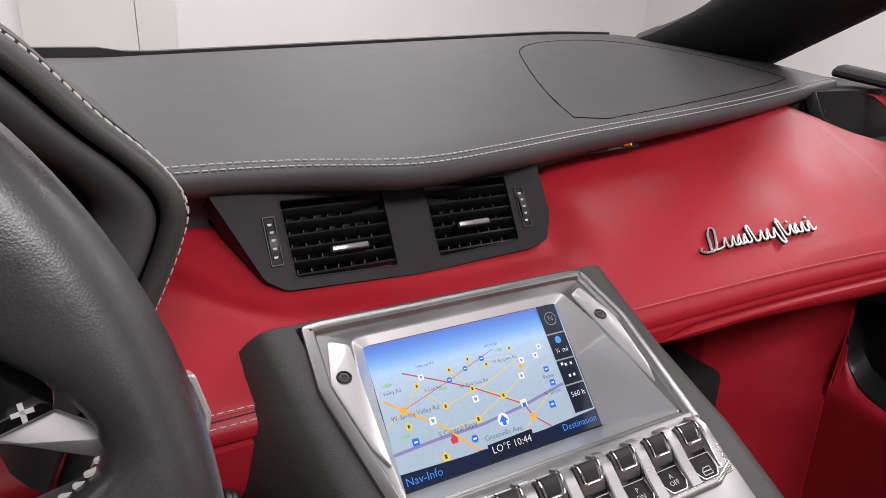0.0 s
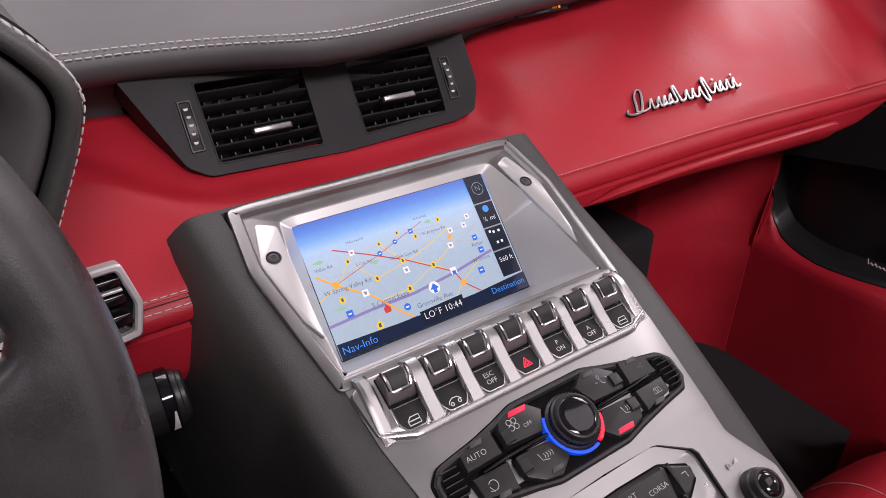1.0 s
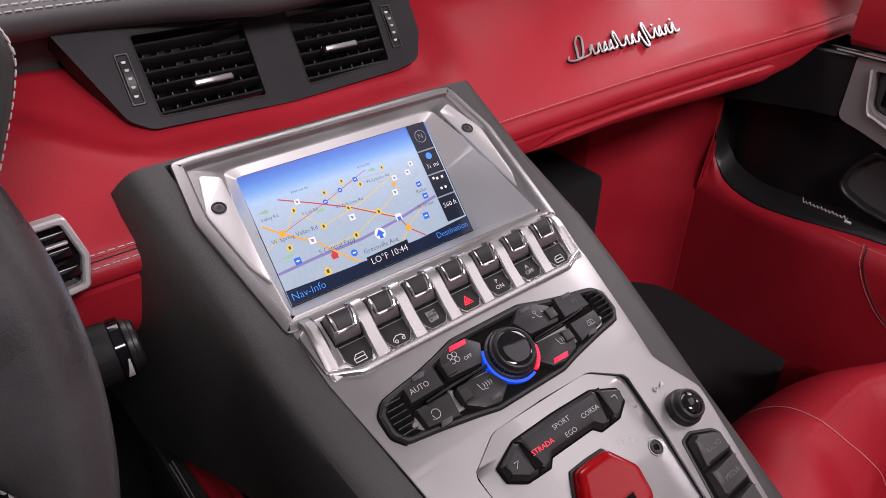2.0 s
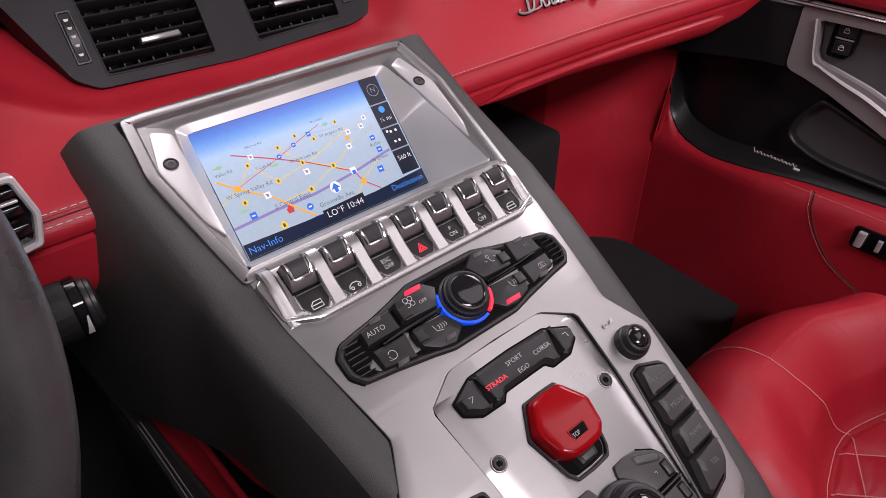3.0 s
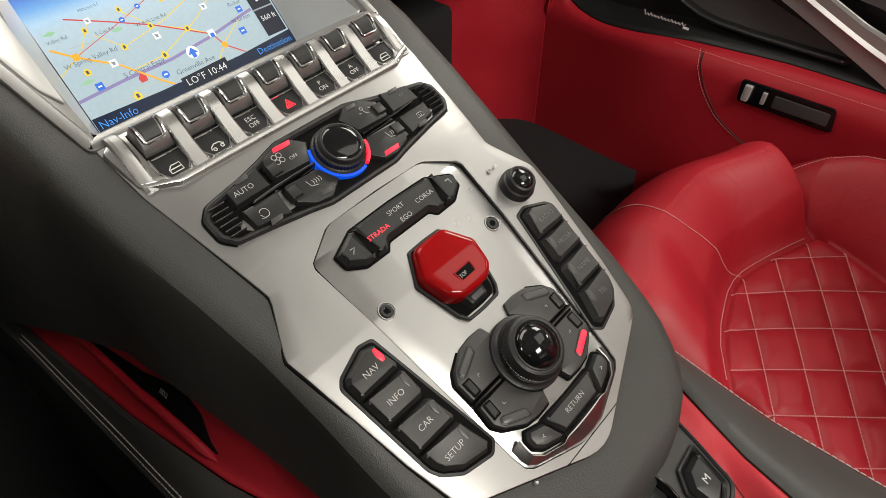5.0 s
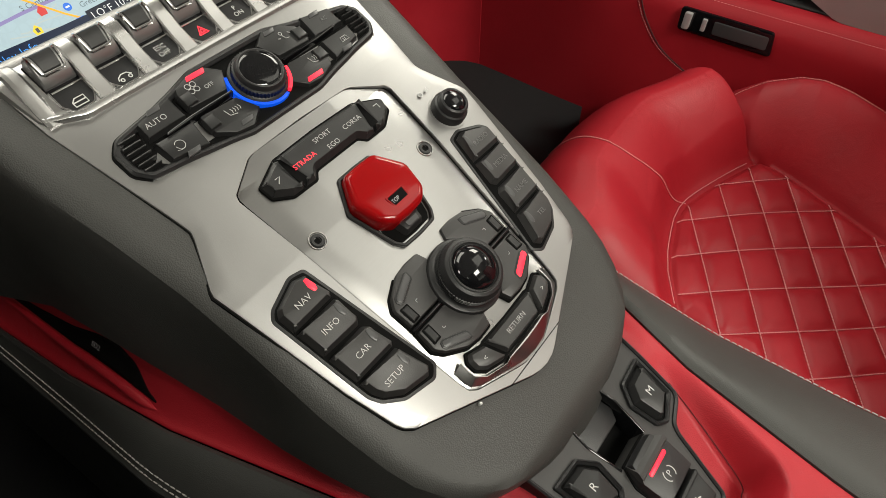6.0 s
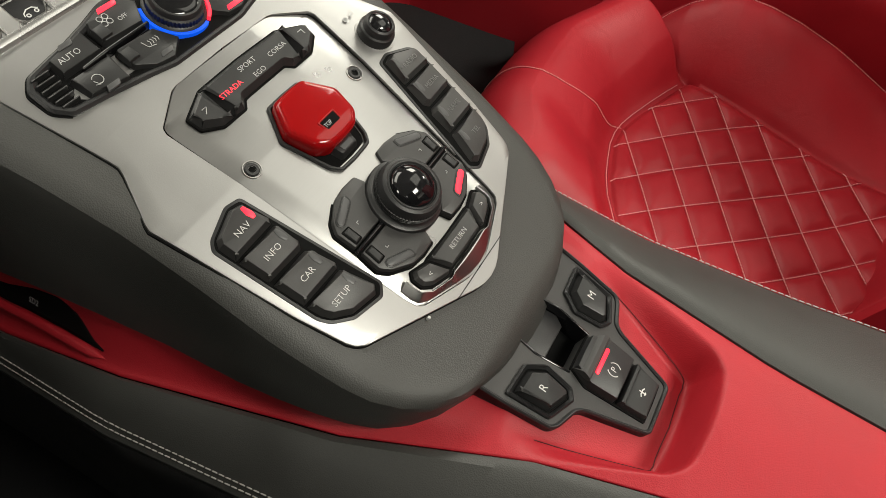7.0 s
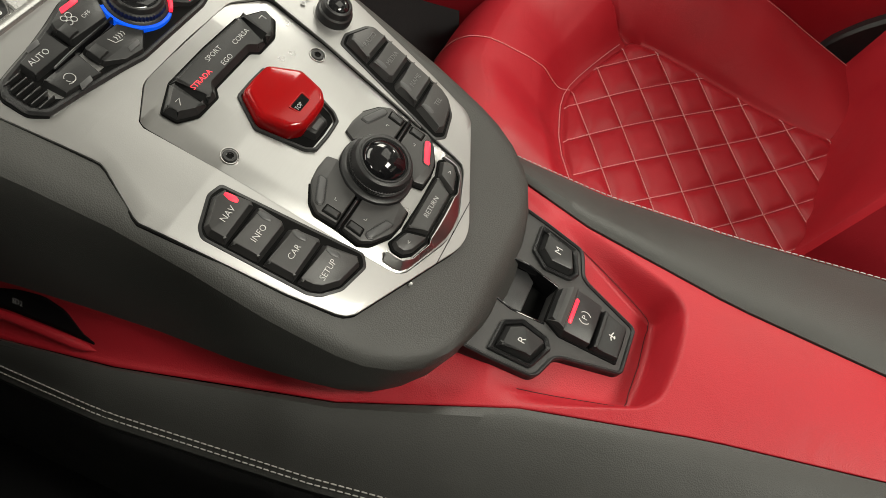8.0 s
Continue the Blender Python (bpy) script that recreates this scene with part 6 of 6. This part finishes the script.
    if x > xr:
        top = lerp_rows([(-0.46, -0.335), (-0.39, -0.300), (-0.33, -0.270), (-0.27, -0.238), (-0.22, -0.219), (-0.18, -0.208), (-0.15, -0.205), (-0.125, -0.210), (-0.09, -0.228), (-0.058, -0.255), (-0.03, -0.30), (0.0, -0.36)], y)[0]
        xc = 0.622
        if x < xc:
            u = (x - xr) / (xc - xr)
            return base - 0.003 + (top - base + 0.003) * math.sin(u * math.pi / 2) ** 0.85
        return top - 26.0 * (x - xc) ** 2 - 0.4 * (x - xc)
    crest = 0.082 + 0.13 * (x - 0.40)
    y0 = -0.092 - 0.10 * ease(0.46, 0.56, x) * 0.45 - 0.05 * ease(0.37, 0.30, x)
    y1 = 0.112 - 0.055 * ease(0.44, 0.58, x) - 0.012 * ease(0.36, 0.28, x)
    t = (y - y0) / (y1 - y0)
    if t < 0:
        rise = 0.0
    elif t < 0.5:
        rise = ease(-0.08, 0.52, t) - ease(-0.08, 0.52, 0)
    else:
        rise = 0.96 - 1.55 * max(0, (t - 0.5) / 0.5) ** 2.2
    side_rise_l = 0.030 * ease(0.0, 0.06, (0.300 + 0.06 * (y + 0.1)) - x)
    blend = ease(-0.02, 0.25, t)
    z = base + crest * rise + side_rise_l * (1 - blend) + 0.004 * ease(0, 0.02, d)
    z = base + (z - base) * ease(0, 0.035, d)
    if t > 1:
        z -= (y - y1) * 2
    z -= 0.075 * ease(0.296, 0.200, x) ** 1.4
    return z - 0.012 * ease(0.010, 0.0, xr - x) * ease(-0.14, -0.10, y)


nx, ny = 250, 290
bm = bmesh.new()


def cushion_point(i, j):
    """Grid point, with one column kept on the foot of the side bolster."""
    y = -0.46 + 0.58 * j / ny
    foot_x = bolster_foot(y)
    x = 0.200 + (foot_x - 0.200) * i / 165 if i <= 165 else foot_x + (0.70 - foot_x) * (i - 165) / (nx - 165)
    return Vector((x, y, cushion_z(x, y))) - SEAT0


grid = [[bm.verts.new(cushion_point(i, j)) for i in range(nx + 1)] for j in range(ny + 1)]
for j in range(ny):
    for i in range(nx):
        bm.faces.new((grid[j][i], grid[j][i + 1], grid[j + 1][i + 1], grid[j + 1][i]))
edge_loop = [grid[0][i] for i in range(nx + 1)] + [grid[j][nx] for j in range(1, ny + 1)] + [grid[ny][i] for i in range(nx - 1, -1, -1)] + [grid[j][0] for j in range(ny - 1, 0, -1)]
low = [bm.verts.new((v.co.x, v.co.y, -0.02)) for v in edge_loop]
for i in range(len(low)):
    j = (i + 1) % len(low)
    bm.faces.new((edge_loop[i], low[i], low[j], edge_loop[j]))
cush = part("cushion", bm, RED_LEATHER, seat, "quilted red leather cushion with a smooth raised front", crease=80)


def seat_seam(a, b, k=60, inside_only=True, lift=0.0008):
    """Runs of points over the cushion from a to b, broken where they leave the insert."""
    runs, run = [], []
    for i in range(k + 1):
        x, y = a[0] + (b[0] - a[0]) * i / k, a[1] + (b[1] - a[1]) * i / k
        if not inside_only or insert_edge(x, y) > 0.001:
            run.append(Vector((x, y, cushion_z(x, y) + lift)) - SEAT0)
        elif run:
            runs.append(run)
            run = []
    return runs + [run]


bm = bmesh.new()
for i in range(-12, 14):
    for n0, d0, base, step in ((NA, DA, -0.342, 0.0427), (NB, DB, 0.2342, 0.0515)):
        c = n0 * (base + step * i)
        for run in seat_seam(tuple(c + d0 * -0.9), tuple(c + d0 * 0.9), 400):
            if len(run) > 3:
                stitch_run(run, 0.0042, 0.0036, 0.0007, bm, lift=(0, 0, 0.0003))
part("quilt_stitching", bm, PINK_THREAD, cush, "fine pink quilting stitches", kind="stuff")
bm = bmesh.new()
path = [Vector((x, y, cushion_z(x, y) + 0.0006)) - SEAT0 for x, y in [(v.x, v.y) for v in smooth_path([(0.408, 0.088, 0), (0.394, 0.055, 0), (0.387, 0.02, 0), (0.392, -0.010, 0), (0.405, -0.033, 0), (0.419, -0.0555, 0), (0.432, -0.072, 0), (0.440, -0.079, 0)], 10)]]
stitch_run(path, 0.0042, 0.0034, 0.00065, bm, lift=(0, 0, 0.0002))
path = [Vector((x, y, cushion_z(x, y) + 0.0006)) - SEAT0 for x, y in [(v.x, v.y) for v in smooth_path([(0.60, -0.045, 0), (0.614, -0.07, 0), (0.6195, -0.12, 0), (0.6195, -0.20, 0), (0.6195, -0.44, 0)], 10)]]
stitch_run(path, 0.0042, 0.0034, 0.00065, bm, lift=(0, 0, 0.0002))
stitch_run([p + Vector((0.007, 0, -0.0042)) for p in path], 0.0042, 0.0034, 0.00065, bm, lift=(0, 0, 0.0002))
path = [Vector((x, front_edge(x) + 0.0045, cushion_z(x, front_edge(x) + 0.0045) + 0.0006)) - SEAT0 for x in [0.29 + 0.004 * i for i in range(66)]]
stitch_run(path, 0.0042, 0.0034, 0.00065, bm, lift=(0, 0, 0.0002))
part("panel_stitching", bm, PINK_THREAD, cush, "fine pink seams", kind="stuff")
# backrest
rows = []
for t in [i / 14 for i in range(15)]:
    z, yb = -0.40 + 0.75 * t, -0.345 - 0.26 * t
    row = []
    for i in range(-14, 15):
        f = i / 14
        bolster = 0.03 * ease(0.5, 0.85, abs(f)) * (1 - 0.3 * t) - 0.05 * ease(0.84, 1.0, abs(f))
        x = 0.445 + f * (0.215 - 0.02 * t)
        row.append(Vector((x, yb + bolster - 0.10 * (x - 0.30), z)) - SEAT0)
    row += [Vector((0.445 + f * 0.2, yb - 0.16, z)) - SEAT0 for f in (1, -1)]
    rows.append(row)
part("backrest", loft(rows, None, True), RED_LEATHER, seat, "red leather backrest with raised bolsters")

# ---- passenger door ----
door = thing("passenger_door", pose(0.72, 0.1, -0.45), "passenger door panel, red leather below and black pocket with silver trim", "car door")
D0 = Vector((0.72, 0.1, -0.45))


def wall_x(y, z):
    return 0.690 - 0.018 * ease(-0.16, -0.20, z) + 0.01 * ease(0.15, 0.40, y)


def pocket_low(y):
    """Lower border of the black pocket, curving up to its front end."""
    return lerp_rows([(-0.6, -0.165), (0.0, -0.165), (0.14, -0.174), (0.234, -0.186), (0.27, -0.187), (0.293, -0.185), (0.315, -0.181), (0.336, -0.174), (0.352, -0.160), (0.360, -0.145), (0.364, -0.12), (0.366, -0.10), (0.3665, 0.02)], y)[0]


cols = [-0.55 + 0.04 * i for i in range(20)] + [0.25 + 0.006 * i for i in range(17)] + [0.350, 0.354, 0.357, 0.360, 0.362, 0.364, 0.366, 0.3665]
lower, black = [], []
for y in cols:
    zl = min(pocket_low(y), 0.07)
    lower.append([Vector((wall_x(y, z) - 0.004 * ease(zl - 0.012, zl - 0.002, z) + 0.006 * ease(zl - 0.003, zl, z), y, z)) - D0 for z in [-0.48 + (zl + 0.48) * j / 24 for j in range(25)]])
    top_z = max(0.046, zl + 0.004)
    black.append([Vector((wall_x(y, zl) + 0.002 + 0.03 * ease(0, 0.02, z - zl), y, z)) - D0 for z in [zl + (top_z - zl) * (j / 20) ** 1.5 for j in range(21)]])
for nm, rws, mat, lb in (("lower_panel", lower, RED_LEATHER, "red leather lower door panel"), ("pocket_panel", black, PLASTIC, "black recessed door pocket")):
    ob = part(nm, loft(rws), mat, door, lb, way=(-1, 0, 0))
    mod = ob.modifiers.new("thickness", "SOLIDIFY")
    mod.thickness, mod.offset = 0.006, -1
rows = []
for i in range(26):
    y = 0.219 - 0.03 * i
    rows.append([Vector((x, y, z - (0.016 + 0.14 * (0.249 - y)) * ease(0.06, 0.20, z))) - D0 for x, z in ((0.715, 0.054), (0.700, 0.056), (0.692, 0.064), (0.690, 0.10), (0.693, 0.15), (0.702, 0.185), (0.72, 0.208), (0.75, 0.218), (0.76, 0.05))])
part("shoulder_panel", loft(rows, None, True), RED_LEATHER, door, "red leather door shoulder below the window")
rows = []
for i in range(34):
    y = 0.50 - 0.03 * i
    zt_ = 0.192 + 0.13 * (y - 0.285)
    out = 0.028 * ease(0.24, 0.30, y)
    rows.append([Vector((x + out, y, zt_ + 0.2 * out + dz)) - D0 for x, dz in ((0.732, 0.002), (0.728, 0.006), (0.730, 0.011), (0.74, 0.016), (0.76, 0.018), (0.79, 0.012), (0.79, 0.002))])
part("window_sill", loft(rows, None, True), VENT_PLASTIC, door, "matt black window sill")
# satin grey upper trim with a recess for the lock keys
TO_DOOR = Matrix(((0, 0, 1, 0), (1, 0, 0, 0), (0, 1, 0, 0), (0, 0, 0, 1)))
UPPER = Matrix.Translation(Vector((0.689, 0, 0)) - D0) @ TO_DOOR
outline = [(203, 52), (203, -31.5), (173, -39), (139, -50), (77, -75), (22, -98), (-60, -135), (-130, -168), (-480, -168), (-480, 52)]
recess_edge = [(178, 36), (172, -5), (163, -15), (134, -22), (99, -31), (56, -47), (39, -53), (-60, -96), (-110, -112)]
recess = recess_edge + [(-440, -112), (-440, 38)]
bm = ring_with_holes(rounded(outline, 10), [rounded(recess, 5)], 0, 14)
bmesh.ops.bevel(bm, geom=[e for e in bm.edges if e.is_manifold and e.calc_face_angle(0) > 0.9], offset=0.0022, segments=2, affect="EDGES", clamp_overlap=True)
part("upper_trim", bm, DOOR_SILVER, door, "satin grey upper door trim", m=UPPER)
# Grey trim's front end in black: the shade below the dash is painted in.
part("shaded_front_trim", slab([(204, 45), (385, 40), (385, -57), (338, -48), (239, -33), (204, -31.5)], 1.5, 14, 1.5, 4), VENT_PLASTIC, door, "front of the grey door trim, its shade put in as matt black", m=UPPER)
part("recess_panel", slab([(195, 45), (195, -40), (-450, -130), (-450, 45)], 15, 18, 0.5, 3), GREY_TRIM, door, "grey leather panel in the trim's recess", m=UPPER)
part("trim_line", tube([Vector((0.688, 0.228 - 0.03 * i, 0.050)) - D0 for i in range(26)], 0.0026, 8), CHROME, door, "thin bright trim line")
# bright lower edge of the recess, used as a pull handle
rows = []
lows = [(183, 36), (172, -12), (160, -20), (130, -32), (94, -44), (50, -64), (31, -74), (-62, -115), (-112, -134)]
up_line, low_line = smooth_path([(y, z, 0) for y, z in recess_edge], 5), smooth_path([(y, z, 0) for y, z in lows], 5)
for u, l in zip(up_line, low_line):
    rows.append([Vector((0.686, l.x * MM, l.y * MM)) - D0, Vector((0.685, (l.x * 0.9 + u.x * 0.1) * MM, (l.y * 0.9 + u.y * 0.1) * MM)) - D0,
                 Vector((0.700, u.x * MM, u.y * MM + 0.001)) - D0, Vector((0.704, l.x * MM, l.y * MM)) - D0])
part("pull_handle", loft(rows, None, True), DOOR_BRIGHT, door, "bright satin silver edge of the pull recess")
# lock keys on a black plate
LOCK = Matrix.Translation(Vector((0.699, 0.146, 0.018)) - D0) @ pose(0, 0, 0, 0, -90, 0) @ pose(0, 0, 0, 0, 0, 90) @ pose(0, 0, 0, 0, 0, 180)
lk = part("lock_plate", slab([(-17, 24), (13, 24), (13, -16), (6, -24), (-17, -24)], -4, 4, 1, 4), GLOSS_BLACK, door, "black plate with two lock keys", m=LOCK)
for y in (11, -10):
    part("lock_key", slab([(-10, y + 8), (10, y + 8), (10, y - 8), (-10, y - 8)], 3, 6, 0.8, 2), KEY_PLASTIC, lk)
    strokes([[(-3, y - 2.5), (3, y - 2.5), (3, y + 1), (-3, y + 1), (-3, y - 2.5)], arc(0, y + 1, 2.2, 0, 180)], lk, LEGEND_BRIGHT, "lock_mark", 0.4, 6.1)
part("lock_divider", slab([(-11, 1.5), (11, 1.5), (11, -0.6), (-11, -0.6)], 3, 5.4, 0.5, 0.5), DOOR_SILVER, lk)
# moulded pocket cup and bright script below it
CUP = Matrix.Translation(Vector((0.700, 0, 0)) - D0) @ TO_DOOR
cup = [(148, -60), (173, -92), (180, -119), (168, -132), (140, -143), (110, -148), (60, -150), (-60, -150), (-60, -128), (78, -82)]
part("pocket_cup", frame_ring(cup, inset(cup, 6), 0, 14, 2, 8, 6), PLASTIC, door, "black moulded pocket cup", m=CUP @ Matrix.Diagonal((1, 1, -1, 1)) @ Matrix.Translation((0, 0, -0.01)))
part("cup_floor", slab(inset(cup, 5), 10, 14, 0.5, 6), GREY_TRIM, door, m=CUP)
script = []
for i in range(25):
    y = 0.211 - 0.0026 * i
    up = 0.0056 if i == 0 else (0.0026 if i % 6 == 4 else 0.0014)
    script.append(Vector((0.6882, y, -0.1562 + (up if i % 2 == 0 else -0.0014))) - D0)
part("script_mark", tube(smooth_path(script, 3), 0.0008, 6), DOOR_BRIGHT, door, "bright script drawn as one plain wavy stroke")
part("script_dot", tube([Vector((0.688, 0.151, -0.160)) - D0, Vector((0.688, 0.143, -0.160)) - D0], 0.0018, 6), LEGEND_BRIGHT, door)
# stitched door seams
fold = [Vector((wall_x(v.x, v.y) - 0.0004, v.x, v.y)) - D0 for v in smooth_path([(0.1125, -0.178, 0), (0.1045, -0.2036, 0), (0.0905, -0.2295, 0), (0.0676, -0.2567, 0), (0.0419, -0.2735, 0), (0.010, -0.288, 0)], 8)]
part("fold_seam", tube(fold, 0.0011, 6), SEAM_RED, door, "dark red sunken seam down the door panel")
part("stitching", stitch_run([p + Vector((0, 0.0045, 0)) for p in fold], 0.0045, 0.0032, 0.0004, lift=(-0.0006, 0, 0)), PINK_THREAD, door, kind="stuff")
part("stitching", stitch_run([Vector((0.671, 0.15 - 0.02 * i, -0.1745)) - D0 for i in range(30)], 0.0045, 0.0032, 0.0003, lift=(-0.0006, 0, 0)), PINK_THREAD, door, "pink stitching along the pocket's edge", kind="stuff")
# black trim at the foot of the door's rear
rows = []
for y, z in ((-0.345, -0.40), (-0.352, -0.31), (-0.362, -0.292), (-0.375, -0.277), (-0.39, -0.262), (-0.41, -0.246), (-0.44, -0.232), (-0.50, -0.225)):
    rows.append([Vector((x, y, zz)) - D0 for x, zz in ((0.675, z), (0.660, z), (0.656, z - 0.005), (0.656, -0.46), (0.675, -0.46))])
part("rear_foot_trim", loft(rows, None, True), PLASTIC, door, "black trim at the door's rear foot")
# release switch
sw = part("release_plate", slab([(-62, 16), (58, 16), (62, -16), (-62, -16)], 0, 4, 1, 5), GLOSS_BLACK, door, "black plate with a silver release lever", m=Matrix.Translation(Vector((0.671, -0.014, -0.208)) - D0) @ pose(0, 0, 0, 0, -90, 0) @ pose(0, 0, 0, 0, 0, 90) @ pose(0, 0, 0, 0, 0, 180))
part("release_lever", slab([(-55, 12), (-45, 12), (-47, -11), (-56, -11)], 3, 9, 1.2, 2), DOOR_BRIGHT, sw, "silver release lever")
part("release_mark", slab([(-31, 9), (-25, 9), (-26, -8), (-31.5, -8)], 3, 7, 0.8, 1), DOOR_BRIGHT, sw)
part("release_pocket", slab([(-16, 9), (54, 9), (54, -9), (-16, -9)], 3, 5, 0.6, 3), LED_OFF, sw)

# ---- footwell ----
foot = thing("footwell_panel", pose(0.5, 0.5, -0.45), "red leather footwell side and bulkhead trim", "footwell trim")
F0 = Vector((0.5, 0.5, -0.45))
sections = []
for j in range(13):
    z = -0.46 + 0.50 * j / 12
    x0 = wall_x(0.37, z) - 0.0012
    row = [Vector((x, y, z)) - F0 for x, y in ((x0 + 0.006, 0.3655), (x0, 0.3668), (x0 - 0.001, 0.374), (x0 - 0.004, 0.386), (x0 - 0.010, 0.399), (x0 - 0.020, 0.413), (x0 - 0.034, 0.427), (x0 - 0.052, 0.440), (x0 - 0.074, 0.452), (x0 - 0.10, 0.463), (0.548, 0.480), (0.535, 0.505), (0.525, 0.55), (0.5, 0.60))]
    sections.append(row)
ob = part("side_trim", loft(sections), RED_LEATHER, foot, "red leather footwell side trim")
mod = ob.modifiers.new("thickness", "SOLIDIFY")
mod.thickness, mod.offset = 0.006, -1
bm = bmesh.new()
rings(bm, [[Vector((x, y, z)) - F0 for x, y in ((0.15, 0.62), (0.70, 0.62), (0.70, 0.68), (0.15, 0.68))] for z in (-0.46, 0.15)])
part("bulkhead", bm, CARPET, foot, "black carpeted bulkhead")
part("black_box", slab([(160, 420), (525, 420), (530, 600), (160, 600)], -410, -150, 10, 16), CARPET, foot, "black carpeted block in the footwell", m=Matrix.Translation(-F0))

# ---- car floor, bulkheads and body shell ----
def box_bm(x0, x1, y0, y1, z0, z1):
    bm = bmesh.new()
    rings(bm, [[Vector((x, y, z)) for x, y in ((x0, y0), (x1, y0), (x1, y1), (x0, y1))] for z in (z0, z1)])
    return bm


def structure(name, bm, mat, label, category=""):
    me = bpy.data.meshes.new(name)
    bmesh.ops.recalc_face_normals(bm, faces=bm.faces)
    bm.to_mesh(me)
    bm.free()
    me.materials.append(mat)
    return tagged(new(name, me), label, category, kind="structure")


structure("car_floor", box_bm(-0.75, 0.75, -0.8, 0.9, -0.49, -0.46), CARPET, "black carpeted car floor", "floor")
structure("floor_mat", box_bm(0.16, 0.70, -0.10, 0.62, -0.459, -0.40), CARPET, "thick black carpet mat in the passenger footwell", "floor mat")
structure("rear_bulkhead", box_bm(-0.75, 0.75, -0.86, -0.80, -0.49, 0.22), BLACK_LEATHER, "black leather rear bulkhead", "wall")
# Unseen wall, added to keep the rear lamp off the driver's footwell and rail.
structure("driver_shade_wall", box_bm(-0.75, -0.13, -0.74, -0.66, -0.49, 0.78), BLACK_LEATHER, "unseen black wall behind the driver, added to shade the driver's side", "wall")
# Unseen door side; its top edge is set to block low light from the left.
structure("driver_door_panel", box_bm(-0.80, -0.75, -0.86, 0.9, -0.49, 0.42), BLACK_LEATHER, "unseen black leather driver door panel, its height set to shade the floor", "wall")
structure("body_sill", box_bm(0.76, 0.82, -0.86, 0.9, -0.60, 0.05), PLASTIC, "black door sill", "wall")
structure("scuttle", box_bm(-0.80, 0.80, 0.90, 1.05, -0.49, 0.20), PLASTIC, "black scuttle below the windscreen", "wall")

# windscreen pillar and mirror corner
pillar = thing("windscreen_pillar", pose(0.74, 0.62, 0.22), "thick dark windscreen pillar leaning back", "car pillar")
Q0 = Vector((0.74, 0.62, 0.22))
path = smooth_path([(0.816, 0.80, 0.219), (0.746, 0.684, 0.263), (0.681, 0.521, 0.327), (0.622, 0.387, 0.375), (0.539, 0.257, 0.410)], 4)
rows = []
for i, c in enumerate(path):
    t = i / (len(path) - 1)
    d = (path[min(i + 1, len(path) - 1)] - path[max(i - 1, 0)]).normalized()
    side = d.cross(Vector((0.6, 0.75, 0))).normalized()
    deep = side.cross(d)
    w = 0.074 - 0.012 * t + 0.045 * (1 - ease(0.0, 0.30, t))
    rows.append([c + side * a * w + deep * b * w * 0.5 - Q0 for a, b in [(math.cos(math.radians(18 * k)), 0.9 * math.sin(math.radians(18 * k))) for k in range(20)]])
part("pillar_trim", loft(rows, None, True), VENT_PLASTIC, pillar, "matt black pillar trim")
# windscreen foot: dark band beyond the dash top
cowl = thing("windscreen_cowl", pose(0, 0.95, 0.2), "black band at the foot of the windscreen", "windscreen trim")
rows = []
for i in range(40):
    x = -0.55 + 0.033 * i
    z = crest_z(x) + 0.0045 + 0.008 * (1 - ease(-0.135, -0.115, x))
    rows.append([Vector((x, 0.94, 0.05)) - Vector((0, 0.95, 0.2)), Vector((x, 0.94, z - 0.2 + 0.2)) - Vector((0, 0.95, 0.2)), Vector((x, 0.965, z)) - Vector((0, 0.95, 0.2)), Vector((x, 0.965, 0.05)) - Vector((0, 0.95, 0.2))])
part("cowl_band", loft(rows, None, True), PLASTIC, cowl)

# ---- showroom ----
structure("door_1", box_bm(-0.30, 0.60, 6.95, 7.0, GROUND_Z, 1.42), DOOR_PAINT, "closed grey-white double door in the white wall", "door")
structure("trim", box_bm(0.61, 0.94, 6.965, 7.0, GROUND_Z, 1.5), DOOR_PAINT, "grey-white door jamb", "door frame")
alarm = thing("alarm_box", pose(0.42, 6.94, 0.5), "small red alarm box on the wall", "alarm box")
part("box", slab([(-50, 70), (50, 70), (50, -70), (-50, -70)], 0, 40, 6, 8), RED_GLOSS, alarm, m=pose(0, 0, 0, 90))
structure("floor", box_bm(-6, 7, -5, 7, GROUND_Z - 0.1, GROUND_Z), FLOOR_TILE, "pale polished showroom floor", "floor")
structure("ceiling", box_bm(-6, 7, -5, 7, CEILING_Z, CEILING_Z + 0.1), CEILING_PAINT, "grey showroom ceiling", "ceiling")
structure("wall_north", box_bm(-6, 7, 7, 7.15, GROUND_Z, CEILING_Z), WHITE_WALL, "plain white showroom wall", "wall")
structure("wall_south", box_bm(-6, 7, -5.15, -5, GROUND_Z, CEILING_Z), WHITE_WALL, "plain white showroom wall", "wall")
structure("wall_west", box_bm(-6.15, -6, -5.15, 7.15, GROUND_Z, CEILING_Z), WHITE_WALL, "plain white showroom wall", "wall")
structure("wall_east", box_bm(7, 7.15, -5.15, 7.15, GROUND_Z, CEILING_Z), WHITE_WALL, "plain white showroom wall", "wall")
